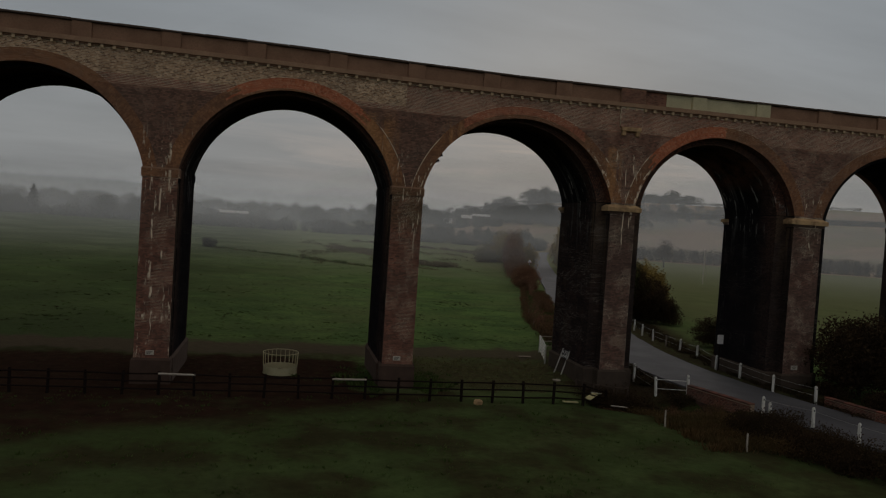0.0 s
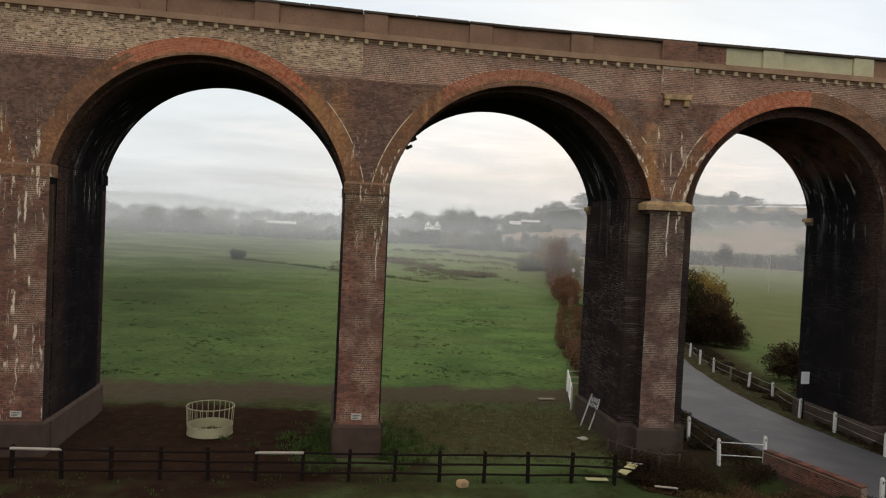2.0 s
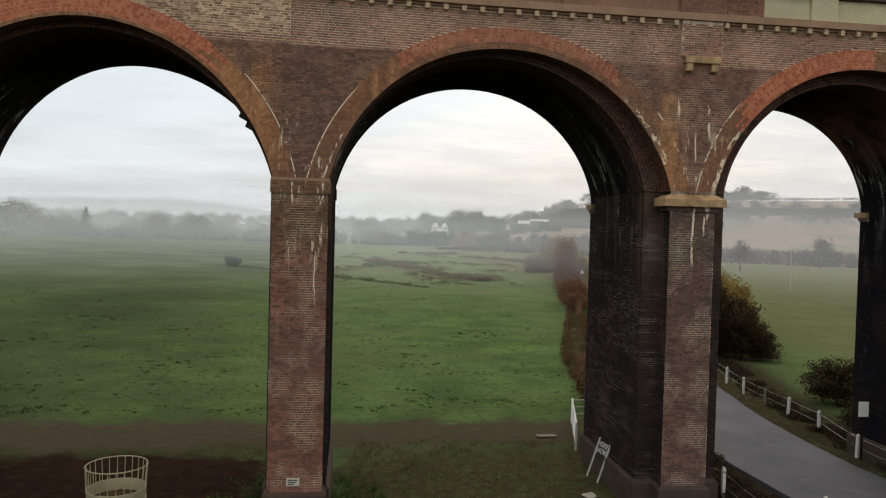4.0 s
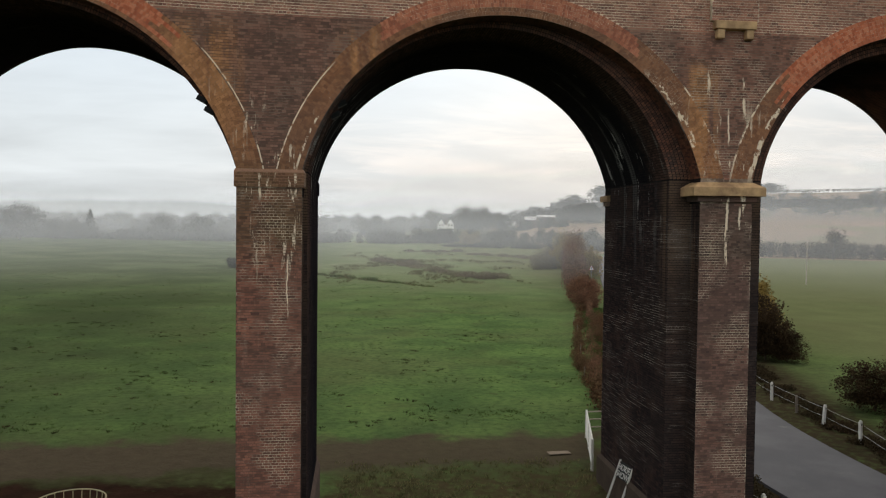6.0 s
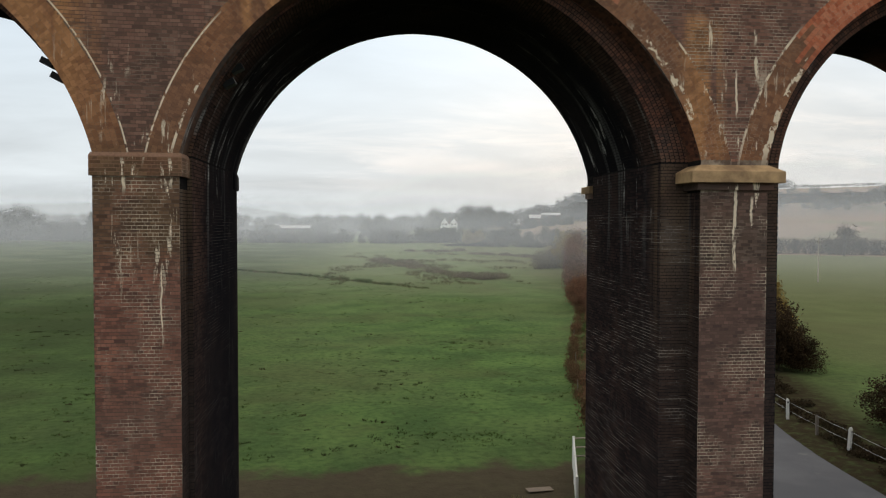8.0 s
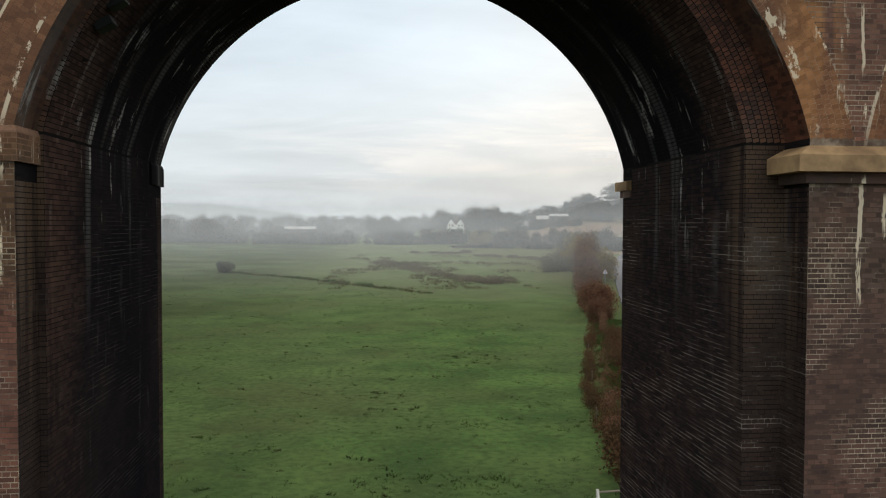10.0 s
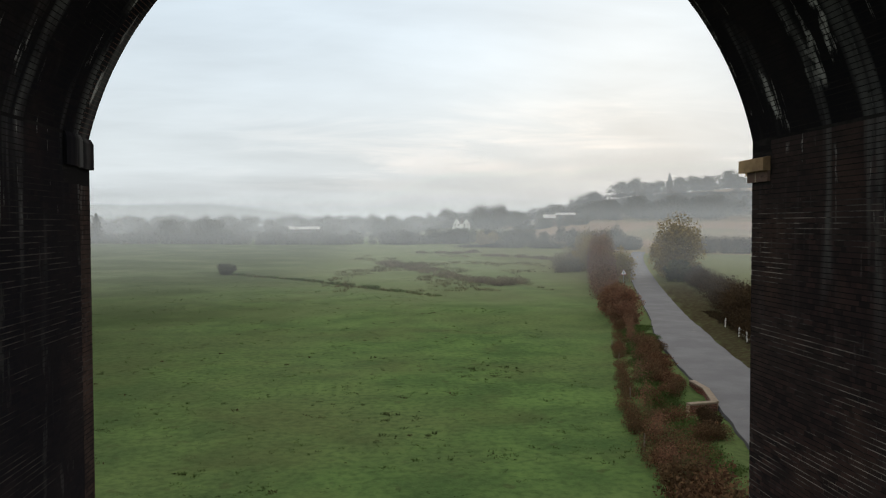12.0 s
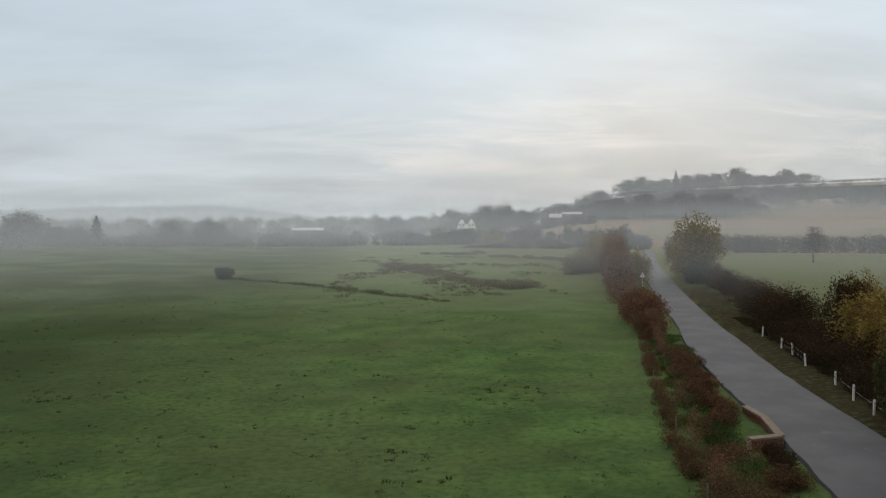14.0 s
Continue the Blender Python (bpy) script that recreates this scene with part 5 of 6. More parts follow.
for i, (x, y) in enumerate(FAR_POSTS):
    road_post(x, y, 0.92 + 0.05 * math.sin(i * 4.0), 0.052)
wire_run("fence_wire", FAR_POSTS[1:4], (0.8, 0.42), "slack wire along white roadside posts")
wire_run("fence_wire", FAR_POSTS[4:], (0.62,), "single loose wire along white roadside posts")
for x, y in ((25.9, 72.6), (28.6, 82.4), (31.9, 94.6), (33.6, 101.5)):
    road_post(x, y, 0.85, 0.028, GREYWOOD, "weathered grey timber fence stake among dead bracken", "stakes along the field edge")


# brick culvert heads where a ditch passes under the lane
def brick_run(parent, a, b, z0, z1, mat, n_sign=1):
    """Real bricks on both faces of a straight wall between two plan points."""
    a, b = np.array(a), np.array(b)
    u = (b - a) / np.hypot(*(b - a))
    n = np.array([u[1], -u[0]])
    for s in (1, -1):
        st = Courses()
        for row in range(int((z1 - z0) / ROW)):
            o = (*(a + n * s * 0.17), z0 + (row + 0.5) * ROW)
            lay(st, o, (*u, 0), (0, 0, 1), (*(n * s), 0), row, [(0, float(np.hypot(*(b - a))))])
        pts = brick_arrays(st.done())
        me = bpy.data.meshes.new("brickwork")
        k = len(pts)
        me.from_pydata([tuple(p) for p in pts.reshape(-1, 3)], [], [tuple(int(j) + 8 * i for j in f) for i in range(k) for f in BLOCK])
        me.materials.append(mat)
        ob = part("brickwork", me, parent)
        ob.matrix_parent_inverse = parent.matrix_basis.inverted()
        tagged(ob, kind="stuff")


def wall_core(parent, a, b, z0, z1, mat, half=0.165):
    a, b = Vector((*a, 0)), Vector((*b, 0))
    d = b - a
    m = Matrix.Translation(a) @ pose(0, 0, 0, 0, 0, math.degrees(math.atan2(d.y, d.x)))
    ob = part("core", box((0, -half, z0), (d.length, half, z1), 0, m), parent, "", mat)
    ob.matrix_parent_inverse = parent.matrix_basis.inverted()
    return m, d.length


def culvert(name, corners, z0, z1, label, arch=None, cope=CAPSTONE):
    ob = thing(name, label, "culvert", (*corners[0], 0))
    for a, b in zip(corners, corners[1:]):
        m, L = wall_core(ob, a, b, z0, z1, PALEJOINT)
        brick_run(ob, a, b, z0, z1, REDBRICK)
        k = max(1, int(L / 0.6))
        for i in range(k):
            c = part("coping_stone", box((L * i / k + 0.006, -0.21, z1), (L * (i + 1) / k - 0.006, 0.21, z1 + 0.1), 0.025, m), ob, "", cope)
            c.matrix_parent_inverse = ob.matrix_basis.inverted()
    return ob


near_culvert = culvert("culvert_head", [(26.15, 42.0), (26.95, 38.9), (27.4, 37.0)], 0.12, 0.86, "weathered red brick culvert parapet beside the lane", cope=REDBRICK)
for a, b in (((26.13, 42.0), (26.93, 38.9)), ((26.93, 38.9), (27.38, 37.0))):
    wall_core(near_culvert, a, b, -1.3, 0.12, CORESTONE, 0.2)
FACE = pose(26.78, 38.65, -0.78, 0, 0, -75.5) @ Matrix.Diagonal((1.6, 1, 0.85, 1))
mouth = bmesh.new()
for k in range(17):
    add_box(mouth, (-0.06, -0.09, 0.64), (0.06, 0.05, 0.86), FACE @ pose(0, 0, 0, 0, 90 - 180 * k / 16, 0), 0.008)
ob = part("arch_ring", mouth, near_culvert, "brick arch of the ditch mouth", DULLRING)
ob.matrix_parent_inverse = near_culvert.matrix_basis.inverted()
# no hole here: a black disc paints the shade inside the culvert
dark = bmesh.new()
bmesh.ops.create_circle(dark, cap_ends=True, segments=24, radius=0.64, matrix=FACE @ pose(0, -0.02, 0, 90, 0, 0))
ob = part("opening", dark, near_culvert, "black disc for the shade in the culvert mouth", BLACKBOX)
ob.matrix_parent_inverse = near_culvert.matrix_basis.inverted()
culvert("culvert_head", [(33.75, 38.7), (34.35, 35.2), (35.6, 32.0)], -0.4, 0.98, "worn red brick culvert parapet across the lane", cope=REDBRICK)
culvert("culvert_head", [(33.5, 84.7), (33.4, 82.4), (32.4, 78.95), (30.65, 78.6)], -0.7, 0.76, "old brick culvert parapet with stone coping beside the lane", cope=WORNSTONE)

# litter and loose boards near the fence
small_box("field_stone", (-0.24, -0.18, -0.05), (0.24, 0.18, 0.26), CAPSTONE, "single pale block of stone lying in grass", "stone", 0.07, pose(11.4, 39.7, 0.03, 4, 6, 25))
small_box("plank", (-0.5, -0.13, 0), (0.5, 0.13, 0.05), YELLOWBOARD, "short pale yellow board lying in grass", "plank", 0.01, pose(17.4, 40.4, 0.06, 2, 3, 4), "loose boards")
small_box("plank", (-0.5, -0.2, 0), (0.5, 0.2, 0.05), YELLOWBOARD, "pale yellow board lying on rubbish beside the fence", "plank", 0.01, pose(19.2, 41.4, 0.2, 10, -14, 35), "loose boards")
small_box("plank", (-0.35, -0.16, 0), (0.35, 0.16, 0.05), PAPER, "broken white board lying beside the fence", "plank", 0.01, pose(19.7, 41.9, 0.28, -12, 10, 20), "loose boards")
small_box("plank", (-0.5, -0.06, 0), (0.5, 0.06, 0.05), PALEWOOD, "bare timber offcut lying in grass", "plank", 0.01, pose(20.1, 39.4, 0.06, 0, 4, -6), "loose boards")
small_box("feed_sack", (-0.3, -0.25, 0), (0.3, 0.25, 0.06), PAPER, "flattened white feed sack on the ground", "sack", 0.03, pose(18.9, 46.7, 0.04, 2, 2, 30))
small_box("concrete_slab", (-0.55, -0.22, 0), (0.55, 0.22, 0.03), WORNSTONE, "pale worn concrete slab lying on the dirt track", "slab", 0.012, pose(19.4, 55.6, 0.05, 1, 1, 8))


# warning sign by the bend
def warning_sign(x, y):
    ob = thing("warning_sign", "triangular white warning sign with red border on a post", "road sign", (x, y, gz(x, y)))
    part("post", tube([(0, 0.03, -0.4), (0, 0.03, 3.3)], 0.035, 8), ob, "grey steel post", WIRE)
    for nm, r, y0, mat, lab in (("border", 0.56, 0.0, plain("sign_red", (0.42, 0.03, 0.03), 0.5, vary=0.1), "red border"), ("face", 0.48, -0.006, WHITEPAINT, "white face")):
        bm = bmesh.new()
        tri = [(r * math.sin(a), y0, 3.05 + r * math.cos(a)) for a in (0, math.tau / 3, 2 * math.tau / 3)]
        f = bm.faces.new([bm.verts.new(v) for v in tri])
        g = bmesh.ops.extrude_face_region(bm, geom=[f])
        bmesh.ops.translate(bm, verts=[v for v in g["geom"] if isinstance(v, bmesh.types.BMVert)], vec=(0, 0.005, 0))
        bmesh.ops.recalc_face_normals(bm, faces=bm.faces[:])
        part(nm, bm, ob, lab, mat)
    part("symbol", box((-0.05, -0.012, 2.9), (0.05, -0.0065, 3.22)), ob, "black symbol", INK)
    return ob


warning_sign(50.95, 150.0)


# ---------------------------------------------------------------- hedges, trees and rough growth
def leaf_array(rng, c, size):
    """Small three-cornered leaves or sprays, one at each centre, turned at random."""
    k = len(c)
    a, b = rng.normal(size=(k, 3)), rng.normal(size=(k, 3))
    a /= np.linalg.norm(a, axis=1)[:, None]
    b -= a * (a * b).sum(1)[:, None]
    b /= np.linalg.norm(b, axis=1)[:, None]
    s = (np.broadcast_to(size, k) * (0.6 + 0.8 * rng.rand(k)))[:, None]
    return np.stack([c + a * s * 0.8, c + b * s * 0.6, c - a * s * 0.6 - b * s * 0.25], 1)


def cloud_points(rng, n, centre, radii, lumps=14, low=-0.75):
    """Points gathered in lumps within a lopsided crown."""
    d = rng.normal(size=(lumps, 3))
    d /= np.linalg.norm(d, axis=1)[:, None]
    d[:, 2] = np.where(d[:, 2] < low, -d[:, 2], d[:, 2])
    at = d * (0.3 + 0.45 * rng.rand(lumps, 1))
    pick = rng.randint(lumps, size=n)
    r = 0.22 + 0.16 * rng.rand(lumps)
    p = rng.normal(size=(n, 3))
    p = p / np.linalg.norm(p, axis=1)[:, None] * np.cbrt(rng.rand(n, 1)) * r[pick][:, None] * 1.5
    return np.asarray(centre) + (at[pick] + p) * np.asarray(radii)


def limbs(rng, h, w, base=0.3, r=0.03):
    bm = bmesh.new()
    merge(bm, tube([(0, 0, -0.4), (0.01 * h, 0, h * 0.25), (-0.01 * h, 0.01 * h, h * 0.5), (0.02 * h, 0, h * 0.8)], r * h, 7, 0.25))
    for k in range(7):
        a, z = k * 2.4 + rng.rand(), h * (base + 0.06 * k)
        q = w * (0.25 + 0.12 * rng.rand())
        merge(bm, tube([(0, 0, z), (q * 0.5 * math.cos(a), q * 0.5 * math.sin(a), z + h * 0.09), (q * math.cos(a), q * math.sin(a), z + h * 0.22)], r * h * 0.4, 5, 0.25))
    return bm


def base_tree(seed, mat, shape="round", n=1500, size=0.5, h=10.0, w=9.0, label="", category="tree", name="tree"):
    rng = np.random.RandomState(seed)
    ob = thing(name, label, category)
    if shape == "round":
        pts = cloud_points(rng, n, (0, 0, h * 0.62), (w / 2, w / 2, h * 0.40), 20)
    elif shape == "cone":
        z = rng.rand(n) ** 1.3
        a, q = rng.rand(n) * math.tau, (1 - z) ** 0.8 * w / 2 * np.sqrt(rng.rand(n)) * (0.75 + 0.25 * np.sin(z * 40))
        pts = np.stack([q * np.cos(a), q * np.sin(a), h * (0.08 + 0.92 * z)], 1)
    else:
        pts = np.concatenate([cloud_points(rng, n // 2, (0, 0, h * 0.45), (w / 2, w / 2, h * 0.52), 22), cloud_points(rng, n // 4, (0, 0, h * 0.18), (w / 2.1, w / 2.1, h * 0.25), 14)])
        # loose sprays that break the outline
        k = 46
        d = rng.normal(size=(k, 3))
        d /= np.linalg.norm(d, axis=1)[:, None]
        d[:, 2] = np.abs(d[:, 2])
        tips = d * (0.62 + 0.42 * rng.rand(k, 1)) * (w / 2, w / 2, h * 0.58) + (0, 0, h * 0.38)
        i = rng.randint(k, size=n // 4)
        pts = np.concatenate([pts, tips[i] + rng.normal(size=(n // 4, 3)) * (w * 0.045, w * 0.045, h * 0.055)])
        pts[:, 2] = np.abs(pts[:, 2])
    part("trunk", limbs(rng, h, w, 0.12 if shape == "bush" else 0.3, 0.018 if shape == "bush" else 0.026), ob, "", BARK)
    part("crown", fast_mesh("crown", leaf_array(rng, pts, size), 3, mat), ob)
    return ob


def plant(base, spots, group):
    """Copies of a base plant: (x, y, height, width) in metres, with a turn of its own for each."""
    hh, ww = base["h"], base["w"]
    for i, (x, y, h, w) in enumerate(spots):
        m = Matrix.Translation((x, y, gz(x, y) - 0.05)) @ pose(0, 0, 0, 0, 0, (x * 37 + y * 91) % 360) @ Matrix.Diagonal((w / ww, w / ww, h / hh, 1))
        ob = base if i == 0 else copy_thing(base, m)
        ob.matrix_basis = m
        ob["group"] = group


def sized(ob, h, w):
    ob["h"], ob["w"] = h, w
    return ob


EYE0 = (13.2, 44.4)


def bearing(deg, d):
    """A plan point at that bearing (degrees clockwise from straight ahead across the line) and distance from the arch."""
    return EYE0[0] + d * math.sin(radians(deg)), EYE0[1] + d * math.cos(radians(deg))


def col(px):
    """Bearing for a place across the view, from 0 at one side to 1568 at the other."""
    return 4.8 + math.degrees(math.atan((px - 784) / 1333.5))


# single trees along the far side of the meadow
oak = sized(base_tree(11, LEAF_FAR, "bush", 7000, 0.25, label="broad round-headed tree at the meadow edge"), 10.0, 9.0)
plant(oak, [(*bearing(col(p), d), h, w * 1.3) for p, d, h, w in ((40, 465, 21, 25), (105, 480, 13, 13), (138, 490, 13, 12), (262, 530, 13, 14), (305, 505, 16, 15), (372, 500, 16, 20), (430, 540, 13, 16), (500, 560, 11, 16), (600, 590, 12, 15),
                                                                  (678, 540, 17, 10), (698, 545, 18, 11), (720, 540, 13, 14), (800, 520, 15, 12), (862, 486, 18, 16), (894, 490, 18, 15), (930, 500, 13, 14),
                                                                  (1070, 575, 15, 14), (1092, 560, 17, 15), (1142, 560, 20, 19), (1208, 560, 20, 19), (1178, 566, 15, 15), (1256, 556, 19, 16), (1284, 556, 19, 16))], "trees along the meadow")
spruce = sized(base_tree(12, LEAF_FAR, "cone", 1500, 0.5, label="dark pointed conifer at the meadow edge"), 10.0, 9.0)
plant(spruce, [(*bearing(col(p), d), h, w) for p, d, h, w in ((172, 485, 18, 15), (1104, 556, 14, 12), (1228, 556, 16, 12))], "dark conifers")
hill = sized(base_tree(13, LEAF_FAR, "bush", 3200, 0.4, label="misty broadleaved tree on the hill crest"), 10.0, 9.0)
plant(hill, [(*bearing(col(p), d), h, w) for p, d, h, w in ((1062, 740, 16, 34), (1040, 760, 9, 26), (1110, 830, 19, 32), (1136, 840, 20, 30), (1158, 850, 14, 26), (1180, 860, 15, 28), (1215, 850, 17, 30), (1240, 850, 17, 34),
                                                             (1268, 850, 16, 34), (1302, 860, 20, 30), (1325, 870, 13, 32), (1350, 880, 11, 34), (1374, 880, 10, 30), (1393, 860, 16, 24), (1426, 880, 11, 34), (1000, 640, 10, 24), (1025, 630, 11, 24))], "trees on the hill")

# autumn trees and bushes by the lane
autumn = sized(base_tree(14, LEAF_AUTUMN, "bush", 9500, 0.25, 10.0, 8.0, "thinning yellow-brown autumn tree beside the lane"), 10.0, 8.0)
plant(autumn, [(71.0, 177, 12.5, 10.0), (57.0, 172, 6.6, 7.0), (49.8, 94.5, 6.2, 5.6), (48.2, 92.0, 5.0, 5.6), (51.0, 98.0, 5.6, 7.0), (72, 186, 8, 7), (63.5, 214, 6.5, 8), (54.6, 106.0, 6.4, 3.2), (53.0, 101.0, 4.4, 6.0)], "autumn trees by the lane")
thorn = sized(base_tree(15, LEAF_BROWN, "bush", 12000, 0.15, 6.0, 6.0, "dense dark brown thorn bush on the verge", "bush", "bush"), 6.0, 6.0)
plant(thorn, [(39.9, 78.2, 6.2, 4.4), (41.7, 76.4, 4.2, 3.8), (42.9, 75.4, 2.6, 3.0), (43.0, 81.0, 5.0, 6.0), (39.4, 60.6, 3.0, 4.2), (38.6, 41.5, 5.6, 6.5), (41.5, 45.5, 5.0, 6.0), (39.5, 36.5, 4.2, 5.5), (52.5, 104.5, 6.0, 4.2)], "dark bushes by the lane")
bracken = sized(base_tree(19, BRACKEN, "bush", 5200, 0.085, 1.5, 3.0, "clump of dead red-brown bracken beside the lane", "bush", "bush"), 1.5, 3.0)
plant(bracken, [(33.2, 89.4, 1.2, 2.2), (34.3, 92.6, 1.0, 2.0), (29.3, 72.8, 0.9, 2.0), (36.2, 98.0, 1.0, 1.8)], "bracken clumps")
russet = sized(base_tree(16, LEAF_RUSSET, "bush", 9000, 0.13, 4.0, 5.0, "russet leafed bush beside the lane", "bush", "bush"), 4.0, 5.0)
plant(russet, [(42.3, 60.0, 2.2, 4.0), (40.6, 120.0, 3.9, 4.6), (42.0, 125.5, 4.0, 4.6), (39.2, 115.0, 2.6, 3.4)], "russet bushes by the lane")
leafy = sized(base_tree(17, LEAF_GREEN, "bush", 8000, 0.2, 6.0, 5.0, "dark green bush with yellowing top beside the lane", "bush", "bush"), 6.0, 5.0)
plant(leafy, [(39.6, 79.0, 7.0, 4.0), (-19.6, 207, 2.7, 4.6), (67.8, 170, 4.4, 5.0)], "dark green bushes")
bare = sized(base_tree(18, LEAF_BROWN, "round", 900, 0.3, 8.0, 5.0, "thin bare pollard tree in the field"), 8.0, 5.0)


def hedge(name, pts, width, height, n, size, mat, label, seed, uneven=0.35, gaps=0.0, lumps=1.0):
    """A ragged hedge: bushes of many sizes crowded along a line, each a loose heap of small leaves, with twigs that stand out and thin places."""
    rng = np.random.RandomState(seed)
    line = spline(pts, 0.5)
    top = height(line) if callable(height) else np.full(len(line), float(height))
    wid = width(line) if callable(width) else np.full(len(line), float(width))
    t = np.gradient(line, axis=0)
    t /= np.hypot(t[:, 0], t[:, 1])[:, None]
    count = max(6, int(lumps * 3.2 * len(line) * 0.5 / (0.5 * wid.mean())))
    at = rng.randint(len(line), size=count)
    if gaps:
        at = np.array([i for i in at if noise.noise((line[i, 0] * 0.3, line[i, 1] * 0.3, seed)) + 0.5 * rng.rand() > gaps - 0.35])
    count = len(at)
    r = wid[at] * (0.16 + 0.26 * rng.rand(count))
    off = (rng.rand(count) - 0.5) * np.maximum(wid[at] - 1.2 * r, 0.1)
    swell = np.array([noise.noise((line[i, 0] * 0.12, line[i, 1] * 0.12, seed + 3)) for i in at])
    h = top[at] * (1 - uneven * 0.55 + uneven * 0.9 * rng.rand(count) ** 1.6 + uneven * 0.8 * swell)
    h = np.maximum(h, 0.25 * top[at])
    cx, cy = line[at, 0] + t[at, 1] * off, line[at, 1] - t[at, 0] * off
    share = r * r * h
    k = rng.choice(count, size=n, p=share / share.sum())
    d = rng.normal(size=(n, 3))
    d /= np.linalg.norm(d, axis=1)[:, None]
    d *= (rng.rand(n) ** 0.36 * (1 + 0.13 * rng.normal(size=n)))[:, None]
    z = np.abs(0.46 + 0.54 * d[:, 2]) * h[k]
    z = z + (rng.rand(n) < 0.03) * rng.rand(n) * 0.22 * h[k]
    x, y = cx[k] + d[:, 0] * r[k], cy[k] + d[:, 1] * r[k]
    c = np.stack([x, y, ground_z(x, y) + z], 1)
    ob = new(name, fast_mesh(name, leaf_array(rng, c, size), 3, mat))
    return tagged(ob, label, "hedge", kind="stuff")


LANE_LEFT = [(25.9, 69.0), (27.6, 76.0), (29.6, 83.0), (33.0, 93.0), (36.2, 104.0), (39.2, 114.0), (41.4, 124.0), (46.2, 144.0), (50.8, 160.0), (56.7, 180.0), (63.0, 201.0), (71.0, 226.0)]
tall_far = lambda l: np.interp(l[:, 1], [66, 90, 108, 114, 120, 130, 140, 152, 170, 190, 226], [0.9, 1.0, 1.2, 2.0, 3.2, 3.3, 4.0, 6.0, 7.2, 7.8, 7.0])
wide_far = lambda l: np.interp(l[:, 1], [66, 75, 90, 108, 120, 140, 160, 190, 226], [4.0, 3.6, 3.2, 2.8, 3.6, 3.8, 4.4, 5.2, 6.0])
hedge("hedge", LANE_LEFT[:6], lambda l: wide_far(l) * 0.35, tall_far, 9000, 0.07, LEAF_RUSSET, "ragged russet brambles beside the lane", 21, 1.0, 0.6)
hedge("hedge", LANE_LEFT[5:], wide_far, tall_far, 90000, 0.15, LEAF_RUSSET, "tall russet hedge beside the lane", 36, 0.8, 0.15, 1.5)
hedge("hedge", LANE_LEFT[6:], wide_far, lambda l: tall_far(l) * 1.05, 16000, 0.15, LEAF_BROWN, "bare brown twigs in the tall hedge", 37, 0.6, 0.3)
hedge("hedge", [(62.0, 203.0), (65.5, 215.0), (71.0, 234.0)], 8.0, 9.5, 20000, 0.22, LEAF_AUTUMN, "yellowing trees at the far end of the hedge", 48, 0.6)
hedge("hedge", [(56.5, 205.0), (60.0, 217.0), (64.0, 230.0)], 7.0, 4.6, 14000, 0.2, SCRUB, "low brown scrub on the meadow side of the hedge", 49, 0.6)
hedge("bramble_strip", [(25.2, 67.0), (26.5, 75.0), (28.8, 84.0), (31.9, 94.0), (35.0, 104.0), (38.6, 115.0)], 1.25, 0.7, 26000, 0.06, BRACKEN, "dead bracken and bramble along the field edge", 22, 1.1, 0.5)
hedge("bramble_strip", [(26.6, 67.0), (28.0, 74.0), (29.0, 78.0)], 3.4, 0.65, 10000, 0.06, BRACKEN, "thick dead bracken beside the ditch", 50, 1.3, 0.6, 2.0)
hedge("bramble_strip", [(31.2, 84.5), (32.6, 89.0), (34.4, 95.0), (36.6, 102.5)], 1.7, 0.95, 20000, 0.065, BRACKEN, "dead red-brown bracken on the verge", 51, 1.1, 0.45)
hedge("bramble_strip", [(29.6, 74.4), (30.8, 76.6)], 1.6, 0.55, 6000, 0.07, LEAF_BROWN, "dark bramble against the culvert parapet", 52, 0.8)
hedge("bramble_strip", [(30.2, 81.0), (31.8, 84.0), (32.4, 86.5)], 1.8, 0.7, 9000, 0.07, BRACKEN, "rusty bramble behind the culvert parapet", 53, 0.8)
hedge("bramble_strip", [(27.8, 68.0), (28.8, 75.0), (30.4, 82.0), (33.2, 92.0), (36.5, 103.0), (39.5, 113.0)], 3.0, 0.3, 40000, 0.085, TUFT, "rank green growth on the verge", 23, 0.9, 0.2)
hedge("hedge", [(41.4, 79.0), (43.6, 86.0), (46.9, 96.0), (50.6, 107.5), (56.6, 126.0), (64.0, 149.0), (73.0, 176.0), (90.0, 226.0), (104.0, 268.0)], lambda l: np.interp(l[:, 1], [80, 110, 180], [5.0, 5.6, 4.2]), lambda l: np.interp(l[:, 1], [80, 92, 100, 130, 260], [2.2, 2.4, 2.9, 3.3, 2.8]), 170000, 0.12, LEAF_BROWN,
      "dense dark brown hedge beyond the lane", 24, 0.7, 0.05)
hedge("hedge", [(43.5, 80.0), (47.4, 90.0), (52, 101.0)], 4.5, 3.2, 26000, 0.13, LEAF_AUTUMN, "yellowing scrub behind the dark hedge", 25, 0.7)
hedge("hedge", [(113.0, 298.0), (125.0, 306.0), (137.0, 312.0), (181.0, 284.0), (240.0, 246.0), (300, 210)], 5.0, 6.2, 90000, 0.42, LEAF_BROWN, "tall dark field hedge across the pasture", 26, 0.1, lumps=4.0)
hedge("hedge", [(-330, 520), (-258, 560), (-118, 500), (-44, 470), (30, 458)], 10.0, 7.2, 50000, 0.8, LEAF_FAR, "long dark hedgerow at the far side of the meadow", 27, 0.5, lumps=1.2)
